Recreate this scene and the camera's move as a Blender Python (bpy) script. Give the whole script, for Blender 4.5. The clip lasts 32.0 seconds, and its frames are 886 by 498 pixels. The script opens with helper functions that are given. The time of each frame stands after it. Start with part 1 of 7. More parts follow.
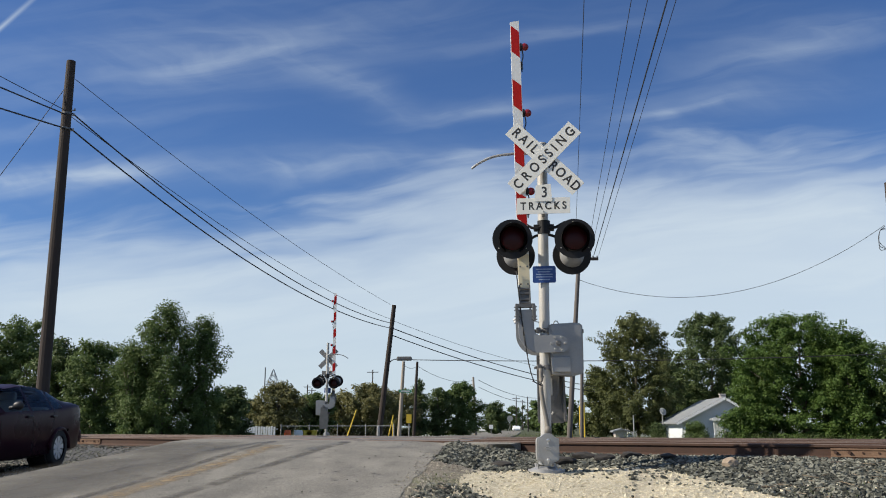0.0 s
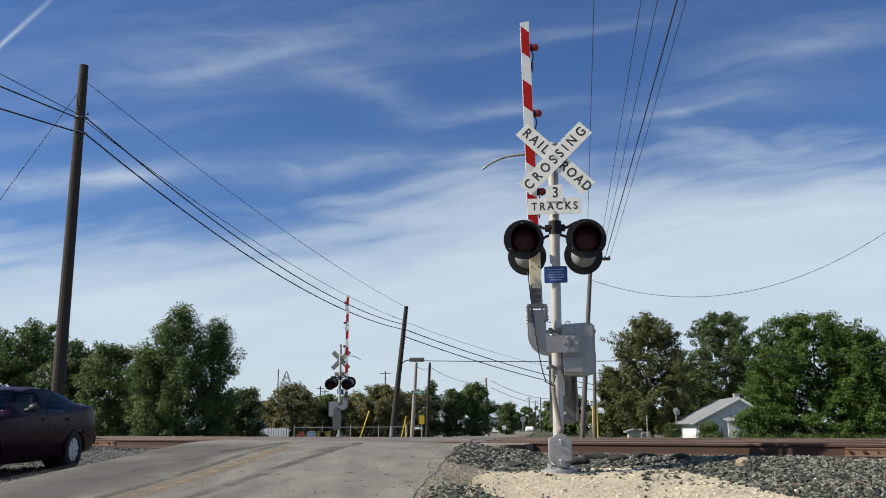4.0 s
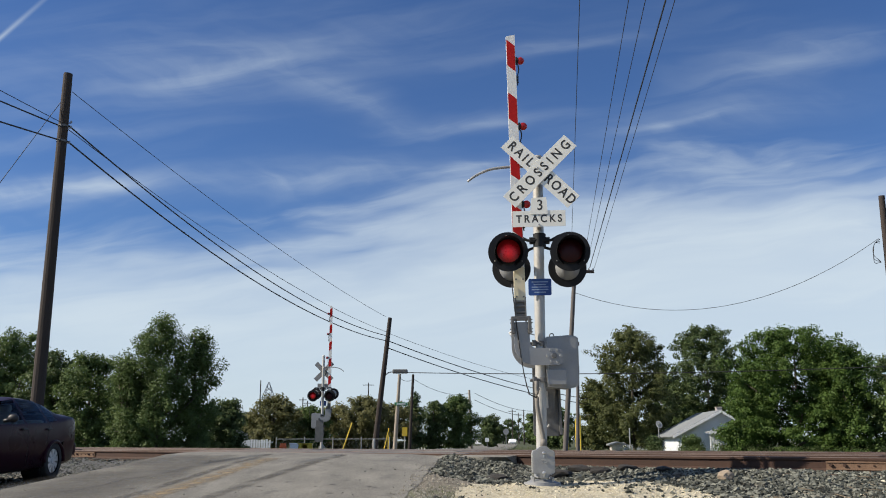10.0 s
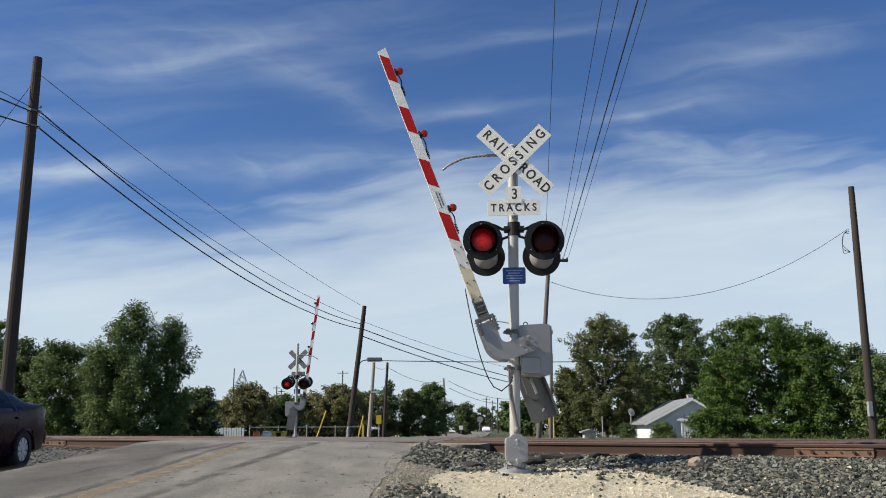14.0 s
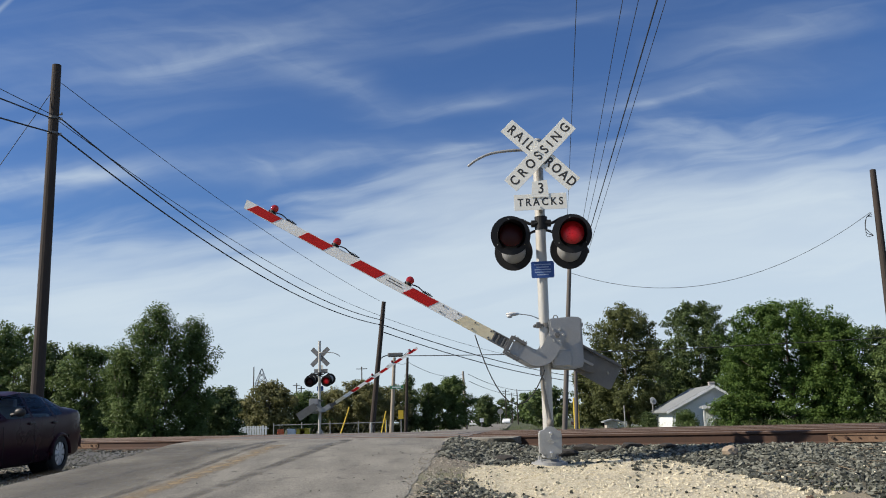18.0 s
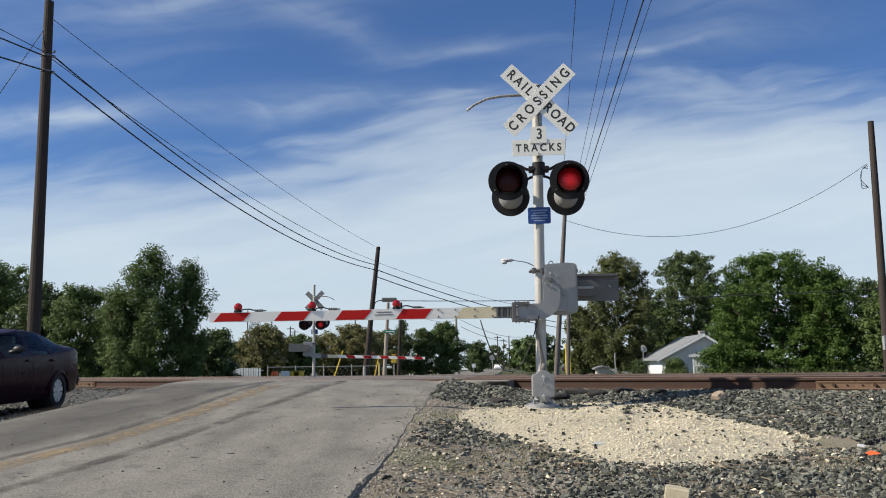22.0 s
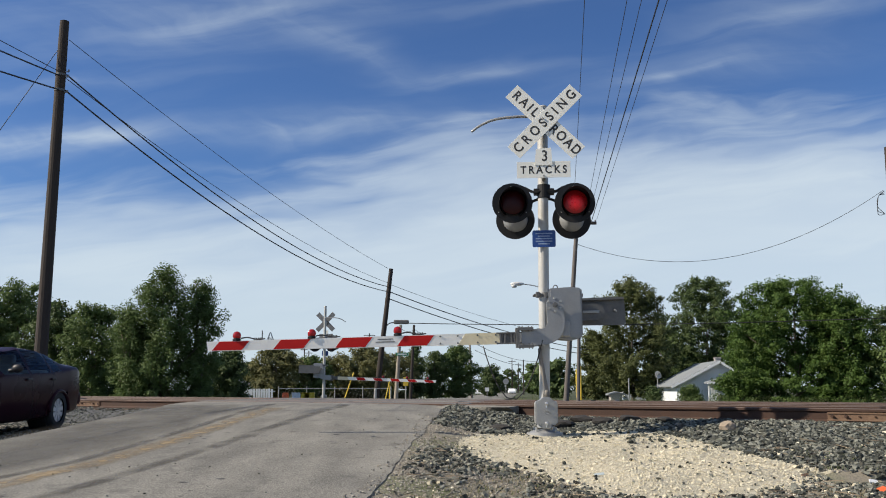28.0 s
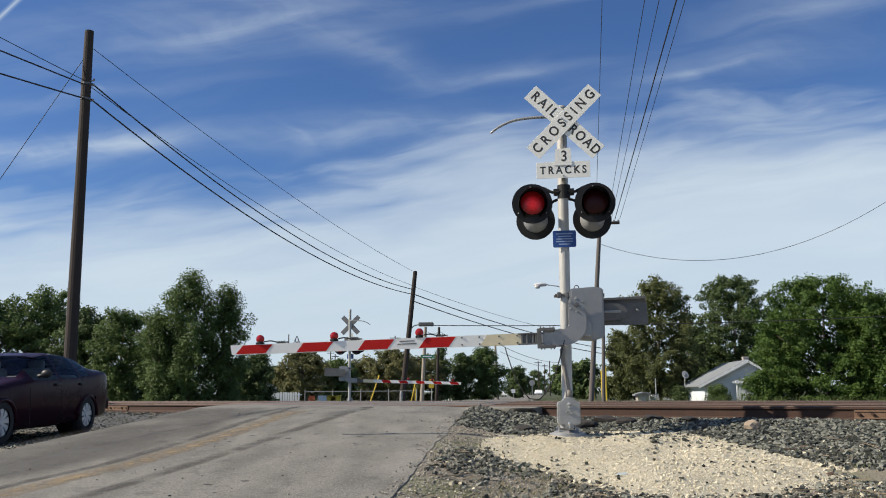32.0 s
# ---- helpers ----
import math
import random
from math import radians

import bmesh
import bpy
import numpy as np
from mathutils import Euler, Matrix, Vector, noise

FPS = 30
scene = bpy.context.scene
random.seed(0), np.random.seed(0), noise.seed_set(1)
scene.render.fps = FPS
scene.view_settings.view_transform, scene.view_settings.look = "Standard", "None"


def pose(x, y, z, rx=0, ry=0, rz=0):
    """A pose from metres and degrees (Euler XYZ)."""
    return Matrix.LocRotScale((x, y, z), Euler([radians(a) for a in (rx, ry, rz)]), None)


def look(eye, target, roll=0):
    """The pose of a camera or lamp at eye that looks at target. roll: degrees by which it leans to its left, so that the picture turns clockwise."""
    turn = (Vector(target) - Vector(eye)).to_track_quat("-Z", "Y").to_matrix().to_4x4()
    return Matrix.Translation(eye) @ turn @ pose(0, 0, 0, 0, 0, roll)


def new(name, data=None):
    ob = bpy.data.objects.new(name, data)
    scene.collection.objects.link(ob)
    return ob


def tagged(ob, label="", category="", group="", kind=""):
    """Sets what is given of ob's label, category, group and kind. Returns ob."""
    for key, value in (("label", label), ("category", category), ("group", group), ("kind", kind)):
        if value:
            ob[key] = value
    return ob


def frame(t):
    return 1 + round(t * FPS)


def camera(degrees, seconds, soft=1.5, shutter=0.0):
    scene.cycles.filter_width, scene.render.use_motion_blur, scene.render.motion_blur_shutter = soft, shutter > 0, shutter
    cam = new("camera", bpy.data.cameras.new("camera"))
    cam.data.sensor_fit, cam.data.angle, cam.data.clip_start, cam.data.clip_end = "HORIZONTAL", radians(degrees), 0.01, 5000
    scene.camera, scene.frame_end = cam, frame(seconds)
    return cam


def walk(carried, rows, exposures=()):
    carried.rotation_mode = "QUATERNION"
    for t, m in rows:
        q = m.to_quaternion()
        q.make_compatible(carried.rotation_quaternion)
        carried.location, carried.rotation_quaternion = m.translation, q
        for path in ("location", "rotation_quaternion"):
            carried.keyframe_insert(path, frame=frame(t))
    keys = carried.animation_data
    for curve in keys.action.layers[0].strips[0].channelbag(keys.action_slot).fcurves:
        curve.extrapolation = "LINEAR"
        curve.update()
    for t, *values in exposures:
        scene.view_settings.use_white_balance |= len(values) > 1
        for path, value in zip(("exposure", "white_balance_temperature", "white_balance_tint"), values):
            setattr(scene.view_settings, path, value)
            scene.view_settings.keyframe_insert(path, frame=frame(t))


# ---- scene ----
cam = camera(53.4, 32.0, 1.0)
PATH = [
    (0, (0.047, -0.008, 1.583), (0.04, 1.952, 1.979), -0.1),
    (0.5, (0.053, -0.015, 1.576), (0.043, 1.945, 1.973), -0.4),
    (1, (0.041, -0.038, 1.581), (0.022, 1.924, 1.971), -0.2),
    (1.5, (0.042, -0.046, 1.579), (0.009, 1.916, 1.968), 0.2),
    (2, (0.048, -0.041, 1.579), (0.012, 1.921, 1.966), 0.2),
    (2.5, (0.049, -0.035, 1.579), (0.015, 1.928, 1.959), 0.1),
    (3, (0.05, -0.037, 1.581), (0.019, 1.925, 1.967), -0.2),
    (3.5, (0.059, -0.021, 1.579), (0.025, 1.939, 1.976), -0.3),
    (5.5, (0.029, -0.033, 1.584), (-0.007, 1.926, 1.983), -0.2),
    (6, (0.029, -0.024, 1.579), (-0.006, 1.939, 1.964), 0.1),
    (6.5, (0.025, -0.024, 1.575), (-0.012, 1.941, 1.945), 0.4),
    (7, (0.025, -0.029, 1.576), (-0.004, 1.935, 1.952), 0.2),
    (7.5, (0.041, -0.036, 1.577), (0.02, 1.928, 1.954), -0.2),
    (8, (0.038, -0.045, 1.574), (0.014, 1.918, 1.96), -0.3),
    (8.5, (0.04, -0.026, 1.58), (0.025, 1.932, 1.987), 0.1),
    (9, (0.034, -0.04, 1.575), (0.028, 1.915, 1.996), 0.3),
    (9.5, (0.049, -0.037, 1.58), (0.038, 1.917, 2.004), 0.1),
    (10, (0.049, -0.034, 1.578), (0.051, 1.92, 2.002), -0.1),
    (10.5, (0.054, -0.023, 1.579), (0.075, 1.932, 2.0), -0.5),
    (11, (0.053, -0.042, 1.576), (0.086, 1.913, 1.994), -0.6),
    (11.5, (0.054, -0.038, 1.579), (0.083, 1.916, 2.005), -0.3),
    (12, (0.058, -0.056, 1.577), (0.117, 1.899, 1.993), -0.3),
    (12.5, (0.06, -0.05, 1.577), (0.123, 1.907, 1.985), -0.2),
    (13, (0.061, -0.053, 1.583), (0.117, 1.904, 1.993), -0.4),
    (13.5, (0.05, -0.043, 1.579), (0.104, 1.915, 1.984), -0.2),
    (14, (0.052, -0.038, 1.578), (0.111, 1.921, 1.976), -0.2),
    (14.5, (0.035, -0.042, 1.576), (0.094, 1.919, 1.964), -0.2),
    (16.5, (0.03, -0.046, 1.593), (0.041, 1.911, 2.008), -1.4),
    (17, (-0.05, -0.088, 1.598), (-0.016, 1.867, 2.018), -1.9),
    (17.5, (-0.108, -0.124, 1.6), (-0.062, 1.834, 2.004), -1.8),
    (18, (-0.131, -0.115, 1.604), (-0.105, 1.848, 1.988), -1.6),
    (18.5, (-0.153, -0.13, 1.592), (-0.154, 1.839, 1.942), -0.8),
    (19, (-0.148, -0.127, 1.587), (-0.163, 1.847, 1.912), -0.4),
    (19.5, (-0.144, -0.15, 1.586), (-0.143, 1.825, 1.902), -0.5),
    (20, (-0.154, -0.159, 1.579), (-0.14, 1.819, 1.879), -0.4),
    (20.5, (-0.169, -0.152, 1.58), (-0.154, 1.826, 1.877), -0.7),
    (21, (-0.181, -0.136, 1.568), (-0.156, 1.842, 1.864), -0.7),
    (21.5, (-0.17, -0.132, 1.577), (-0.142, 1.848, 1.858), -0.7),
    (22, (-0.169, -0.153, 1.57), (-0.132, 1.829, 1.834), -0.8),
    (22.5, (-0.165, -0.159, 1.569), (-0.126, 1.824, 1.826), -0.8),
    (23, (-0.16, -0.15, 1.565), (-0.124, 1.833, 1.822), -0.6),
    (23.5, (-0.164, -0.14, 1.573), (-0.139, 1.842, 1.843), -0.5),
    (24, (-0.167, -0.136, 1.569), (-0.145, 1.845, 1.842), -0.3),
    (24.5, (-0.166, -0.134, 1.561), (-0.148, 1.85, 1.817), 0.1),
    (26.5, (-0.126, -0.069, 1.606), (-0.109, 1.911, 1.887), -1.1),
    (27, (-0.09, -0.037, 1.608), (-0.078, 1.941, 1.901), -1.0),
    (27.5, (-0.03, 0.009, 1.608), (-0.025, 1.986, 1.909), -0.6),
    (28, (0.008, 0.036, 1.595), (0.009, 2.011, 1.91), -0.0),
    (28.5, (0.035, 0.05, 1.596), (0.028, 2.025, 1.91), -0.1),
    (29, (0.048, 0.043, 1.593), (0.007, 2.016, 1.916), 0.1),
    (29.5, (0.037, 0.024, 1.594), (-0.036, 1.994, 1.931), 0.5),
    (30, (0.048, 0.028, 1.595), (-0.044, 1.996, 1.941), 0.7),
    (30.5, (0.05, 0.019, 1.592), (-0.031, 1.987, 1.939), 0.5),
    (31, (0.053, 0.019, 1.593), (-0.009, 1.99, 1.926), -0.1),
    (31.5, (0.054, 0.015, 1.588), (-0.003, 1.989, 1.905), -0.4),
    (32, (0.062, 0.007, 1.585), (0.007, 1.981, 1.905), -0.5),
]
walk(cam, [(t, look(eye, target, roll)) for t, eye, target, roll in PATH])

# ---- world, sun ----
SUN_TO = Vector((-0.806, -0.110, 0.582)).normalized()


def make_world():
    w = bpy.data.worlds.new("sky")
    scene.world = w
    w.use_nodes = True
    nt = w.node_tree
    nt.nodes.clear()
    N, L = nt.nodes.new, nt.links.new

    def math_node(op, a, b=None, clamp=False):
        n = N("ShaderNodeMath")
        n.operation, n.use_clamp = op, clamp
        for i, v in enumerate((a, b)):
            if v is None:
                continue
            if isinstance(v, (int, float)):
                n.inputs[i].default_value = v
            else:
                L(v, n.inputs[i])
        return n.outputs[0]

    def ramp(v, lo, hi):
        n = N("ShaderNodeMapRange")
        n.interpolation_type = "SMOOTHSTEP"
        n.inputs["From Min"].default_value, n.inputs["From Max"].default_value = lo, hi
        L(v, n.inputs["Value"])
        return n.outputs[0]

    sky = N("ShaderNodeTexSky")
    sky.sky_type, sky.sun_disc = "NISHITA", False
    sky.sun_elevation = math.asin(SUN_TO.z)
    sky.sun_rotation = math.atan2(SUN_TO.x, SUN_TO.y)
    sky.air_density, sky.dust_density, sky.ozone_density = 1.0, 0.3, 2.5
    tc = N("ShaderNodeTexCoord")
    sep = N("ShaderNodeSeparateXYZ")
    L(tc.outputs["Generated"], sep.inputs[0])
    zc = math_node("MAXIMUM", sep.outputs[2], 0.03)
    u = math_node("DIVIDE", sep.outputs[0], math_node("ADD", zc, 0.12))
    v = math_node("DIVIDE", sep.outputs[1], math_node("ADD", zc, 0.12))
    flat = N("ShaderNodeCombineXYZ")
    L(u, flat.inputs[0])
    L(v, flat.inputs[1])

    def cirrus(scale, turn, stretch, detail, seed, rough=0.55, warp=0.6):
        m = N("ShaderNodeMapping")
        m.inputs["Location"].default_value = (seed, seed * 0.7, 0)
        m.inputs["Rotation"].default_value = (0, 0, radians(turn))
        m.inputs["Scale"].default_value = (scale, scale * stretch, 1)
        L(flat.outputs[0], m.inputs[0])
        n = N("ShaderNodeTexNoise")
        n.inputs["Scale"].default_value, n.inputs["Detail"].default_value = 1.0, detail
        n.inputs["Roughness"].default_value, n.inputs["Distortion"].default_value = rough, warp
        L(m.outputs[0], n.inputs["Vector"])
        return n.outputs["Fac"]

    # cirrus overhead and behind
    big = ramp(cirrus(0.55, 14, 1.6, 3, 3.1, 0.5, 0.3), 0.42, 0.64)
    wisp = ramp(cirrus(1.0, 34, 3.0, 10, 7.7, 0.6, 1.5), 0.45, 0.76)
    around = math_node("ADD", math_node("MULTIPLY", wisp, math_node("ADD", math_node("MULTIPLY", big, 0.5), 0.25)), 0.16)
    # the sky ahead, by slope to the side and slope upwards
    ahead = math_node("MAXIMUM", sep.outputs[1], 0.12)
    side, rise = math_node("DIVIDE", sep.outputs[0], ahead), math_node("DIVIDE", sep.outputs[2], ahead)
    plane = N("ShaderNodeCombineXYZ")
    L(side, plane.inputs[0])
    L(rise, plane.inputs[1])

    def placed(src, loc, turn, size):
        m = N("ShaderNodeMapping")
        m.vector_type = "TEXTURE"
        m.inputs["Location"].default_value = (*loc, 0)
        m.inputs["Rotation"].default_value = (0, 0, radians(turn))
        m.inputs["Scale"].default_value = (*size, 1)
        L(src, m.inputs[0])
        return m.outputs[0]

    def grain(src, loc, turn, size, detail, rough, warp):
        n = N("ShaderNodeTexNoise")
        n.inputs["Scale"].default_value, n.inputs["Detail"].default_value = 1.0, detail
        n.inputs["Roughness"].default_value, n.inputs["Distortion"].default_value = rough, warp
        L(placed(src, loc, turn, size), n.inputs["Vector"])
        return n
    # curl the plane a little, so that no bank has a drawn outline
    curl = grain(plane.outputs[0], (0.3, 1.7), 8, (0.20, 0.075), 3, 0.5, 0.3)
    shift = N("ShaderNodeVectorMath")
    shift.operation = "MULTIPLY_ADD"
    L(curl.outputs["Color"], shift.inputs[0])
    shift.inputs[1].default_value = (0.11, 0.055, 0)
    L(plane.outputs[0], shift.inputs[2])
    bent = N("ShaderNodeVectorMath")
    bent.operation = "SUBTRACT"
    L(shift.outputs[0], bent.inputs[0])
    bent.inputs[1].default_value = (0.055, 0.0275, 0)
    bent = bent.outputs[0]
    fibre = ramp(grain(bent, (0.7, 0.2), 8, (0.24, 0.030), 7, 0.54, 0.35).outputs["Fac"], 0.30, 0.72)
    billow = ramp(grain(bent, (2.1, 0.9), 5, (0.34, 0.085), 4, 0.5, 0.3).outputs["Fac"], 0.33, 0.67)
    comb = ramp(grain(bent, (0.1, 3.2), -24, (0.15, 0.026), 6, 0.52, 0.4).outputs["Fac"], 0.36, 0.74)
    # the veil's upper edge, from one side to the other
    edge = N("ShaderNodeValToRGB")
    L(math_node("ADD", math_node("MULTIPLY", side, 0.8), 0.5, True), edge.inputs[0])
    stops = ((-0.60, 0.230), (-0.44, 0.233), (-0.30, 0.236), (-0.20, 0.246), (-0.05, 0.282), (0.03, 0.308), (0.10, 0.316), (0.17, 0.305), (0.30, 0.314), (0.46, 0.330))
    while len(edge.color_ramp.elements) < len(stops):
        edge.color_ramp.elements.new(0.5)
    for e, (x, h) in zip(edge.color_ramp.elements, stops):
        e.position, e.color = x * 0.8 + 0.5, (h, h, h, 1)
    edge_sep = N("ShaderNodeSeparateColor")
    L(edge.outputs["Color"], edge_sep.inputs[0])
    bent_sep = N("ShaderNodeSeparateXYZ")
    L(bent, bent_sep.inputs[0])
    depth_in = math_node("SUBTRACT", edge_sep.outputs[0], bent_sep.outputs[1])
    depth_in = math_node("ADD", depth_in, math_node("MULTIPLY", math_node("SUBTRACT", fibre, 0.5), 0.028))
    depth_in = math_node("ADD", depth_in, math_node("MULTIPLY", math_node("SUBTRACT", billow, 0.5), 0.03))
    veil = math_node("ADD", math_node("MULTIPLY", ramp(depth_in, -0.032, 0.045), 0.58), math_node("MULTIPLY", ramp(depth_in, 0.02, 0.12), 0.30))
    veil = math_node("MULTIPLY", veil, math_node("ADD", math_node("MULTIPLY", fibre, 0.06), 0.95))
    # banks of cirrus above it: centre, turn, half length and width, share
    banks = (((-0.30, 0.445), 6, (0.52, 0.095), 0.30), ((-0.27, 0.440), 12, (0.18, 0.040), 0.15), ((-0.53, 0.288), 3, (0.32, 0.034), 0.58), ((-0.40, 0.296), -4, (0.14, 0.032), 0.35),
             ((-0.17, 0.305), 6, (0.34, 0.034), 0.42), ((-0.10, 0.405), -24, (0.16, 0.045), 0.27), ((0.02, 0.316), 15, (0.13, 0.016), 0.55), ((0.32, 0.375), 11, (0.34, 0.040), 0.28),
             ((0.26, 0.363), 4, (0.10, 0.016), 0.22), ((0.42, 0.450), 14, (0.24, 0.045), 0.30), ((0.05, 0.375), 3, (0.24, 0.020), 0.22), ((-0.45, 0.352), 4, (0.30, 0.016), 0.22), ((0.13, 0.470), 8, (0.22, 0.02), 0.20))
    total = None
    for loc, turn, size, share in banks:
        g = N("ShaderNodeTexGradient")
        g.gradient_type = "QUADRATIC_SPHERE"
        L(placed(bent, loc, turn, size), g.inputs[0])
        w = math_node("MULTIPLY", g.outputs["Fac"], share)
        total = w if total is None else math_node("ADD", total, w)
    strands = math_node("ADD", math_node("MULTIPLY", fibre, 0.75), math_node("MULTIPLY", comb, 0.38))
    total = math_node("MULTIPLY", total, math_node("ADD", strands, 0.36))
    total = math_node("ADD", total, math_node("MULTIPLY", math_node("MULTIPLY", fibre, billow), 0.07))
    # gaps of blue within the veil
    gaps = None
    for loc, turn, size, share in (((-0.10, 0.219), 7, (0.11, 0.010), 0.55), ((-0.24, 0.194), 5, (0.22, 0.012), 0.35), ((-0.52, 0.190), 1, (0.20, 0.012), 0.30)):
        g = N("ShaderNodeTexGradient")
        g.gradient_type = "QUADRATIC_SPHERE"
        L(placed(bent, loc, turn, size), g.inputs[0])
        w = math_node("MULTIPLY", g.outputs["Fac"], share)
        gaps = w if gaps is None else math_node("ADD", gaps, w)
    veil = math_node("MULTIPLY", veil, math_node("SUBTRACT", 1.0, gaps))
    # a short vapour trail
    trail = N("ShaderNodeTexGradient")
    trail.gradient_type = "QUADRATIC_SPHERE"
    L(placed(plane.outputs[0], (-0.557, 0.466), 46, (0.17, 0.0065)), trail.inputs[0])
    total = math_node("ADD", total, math_node("MULTIPLY", trail.outputs["Fac"], 0.75))
    front = math_node("ADD", math_node("MULTIPLY", total, 0.85), veil, True)
    blend = N("ShaderNodeMix")
    L(ramp(sep.outputs[1], 0.15, 0.55), blend.inputs["Factor"])
    L(around, blend.inputs["A"])
    L(front, blend.inputs["B"])
    cover = blend.outputs["Result"]
    tint = N("ShaderNodeMix")
    tint.data_type, tint.blend_type = "RGBA", "MULTIPLY"
    tint.inputs["Factor"].default_value = 1.0
    L(sky.outputs[0], tint.inputs["A"])
    tint.inputs["B"].default_value = (0.42, 0.58, 0.84, 1)
    mix = N("ShaderNodeMix")
    mix.data_type = "RGBA"
    L(math_node("MULTIPLY", cover, 0.92), mix.inputs["Factor"])
    L(tint.outputs["Result"], mix.inputs["A"])
    mix.inputs["B"].default_value = (5.45, 6.25, 6.80, 1)
    bg = N("ShaderNodeBackground")
    bg.inputs["Strength"].default_value = 0.10
    L(mix.outputs["Result"], bg.inputs[0])
    out = N("ShaderNodeOutputWorld")
    L(bg.outputs[0], out.inputs[0])


make_world()
sun = new("sun", bpy.data.lights.new("sun", "SUN"))
sun.data.energy, sun.data.angle, sun.data.color = 5.0, radians(0.53), (1.0, 0.90, 0.75)
sun.matrix_world = look((0, 0, 60), Vector((0, 0, 60)) - SUN_TO)
scene.view_settings.exposure = 0.30


# ---- materials ----
def mat(name, c1, c2=None, rough=0.7, metal=0.0, scale=4.0, fine=40.0, bump=0.15, dist=0.01, mixer=0.5, rvar=0.1, stretch=(1, 1, 1), island=0.0, obj_random=0.0, emit=None, power=0.0, spec=0.5, stain=None, coat=0.0, sss=0.0, trans=0.0, grain=0.9):
    """A surface of two colours blended by coarse and fine noise, with grain relief, worn gloss and piece-to-piece change."""
    m = bpy.data.materials.new(name)
    m.use_nodes = True
    nt = m.node_tree
    b = nt.nodes["Principled BSDF"]
    N, L = nt.nodes.new, nt.links.new
    c2 = c2 or tuple(v * 0.8 for v in c1)
    tc = N("ShaderNodeTexCoord")
    mp = N("ShaderNodeMapping")
    mp.inputs["Scale"].default_value = stretch
    L(tc.outputs["Object"], mp.inputs[0])
    n1, n2 = N("ShaderNodeTexNoise"), N("ShaderNodeTexNoise")
    n1.inputs["Scale"].default_value, n1.inputs["Detail"].default_value = scale, 6
    n2.inputs["Scale"].default_value, n2.inputs["Detail"].default_value = fine, 4
    L(mp.outputs[0], n1.inputs["Vector"])
    L(mp.outputs[0], n2.inputs["Vector"])
    add = N("ShaderNodeMath")
    add.operation = "MULTIPLY_ADD"
    L(n1.outputs["Fac"], add.inputs[0])
    add.inputs[1].default_value = 1.4
    sub = N("ShaderNodeMath")
    sub.operation = "MULTIPLY_ADD"
    L(n2.outputs["Fac"], sub.inputs[0])
    sub.inputs[1].default_value, sub.inputs[2].default_value = grain, -0.2 - grain / 2 - (mixer - 0.5)
    L(sub.outputs[0], add.inputs[2])
    fac = add.outputs[0]
    if island or obj_random:
        r = N("ShaderNodeNewGeometry") if island else N("ShaderNodeObjectInfo")
        ma = N("ShaderNodeMath")
        ma.operation = "MULTIPLY_ADD"
        L(r.outputs["Random Per Island" if island else "Random"], ma.inputs[0])
        k = island or obj_random
        ma.inputs[1].default_value = 2 * k
        sh = N("ShaderNodeMath")
        sh.operation = "ADD"
        L(fac, sh.inputs[0])
        sh.inputs[1].default_value = -k
        L(sh.outputs[0], ma.inputs[2])
        fac = ma.outputs[0]
    mx = N("ShaderNodeMix")
    mx.data_type, mx.clamp_factor = "RGBA", True
    L(fac, mx.inputs["Factor"])
    mx.inputs["A"].default_value, mx.inputs["B"].default_value = (*c1, 1), (*c2, 1)
    col = mx.outputs["Result"]
    if stain:
        n3 = N("ShaderNodeTexNoise")
        n3.inputs["Scale"].default_value, n3.inputs["Detail"].default_value = stain[1], 8
        n3.inputs["Roughness"].default_value = 0.65
        L(tc.outputs["Object"], n3.inputs["Vector"])
        mr = N("ShaderNodeMapRange")
        mr.inputs["From Min"].default_value, mr.inputs["From Max"].default_value = stain[2], stain[2] + 0.12
        L(n3.outputs["Fac"], mr.inputs["Value"])
        ms = N("ShaderNodeMath")
        ms.operation = "MULTIPLY"
        L(mr.outputs[0], ms.inputs[0])
        ms.inputs[1].default_value = stain[3]
        mx2 = N("ShaderNodeMix")
        mx2.data_type = "RGBA"
        L(ms.outputs[0], mx2.inputs["Factor"])
        L(col, mx2.inputs["A"])
        mx2.inputs["B"].default_value = (*stain[0], 1)
        col = mx2.outputs["Result"]
    L(col, b.inputs["Base Color"])
    rr = N("ShaderNodeMapRange")
    rr.inputs["To Min"].default_value, rr.inputs["To Max"].default_value = max(0.02, rough - rvar), min(1, rough + rvar)
    L(n1.outputs["Fac"], rr.inputs["Value"])
    L(rr.outputs[0], b.inputs["Roughness"])
    b.inputs["Metallic"].default_value = metal
    b.inputs["Specular IOR Level"].default_value = spec
    b.inputs["Coat Weight"].default_value = coat
    if bump:
        bp = N("ShaderNodeBump")
        bp.inputs["Strength"].default_value, bp.inputs["Distance"].default_value = bump, dist
        L(n2.outputs["Fac"], bp.inputs["Height"])
        L(bp.outputs[0], b.inputs["Normal"])
    if emit:
        b.inputs["Emission Color"].default_value = (*emit, 1)
        b.inputs["Emission Strength"].default_value = power
    if trans:
        tr = N("ShaderNodeBsdfTranslucent")
        L(col, tr.inputs["Color"])
        ms2 = N("ShaderNodeMixShader")
        ms2.inputs[0].default_value = trans
        L(b.outputs[0], ms2.inputs[1])
        L(tr.outputs[0], ms2.inputs[2])
        L(ms2.outputs[0], nt.nodes["Material Output"].inputs[0])
    return m


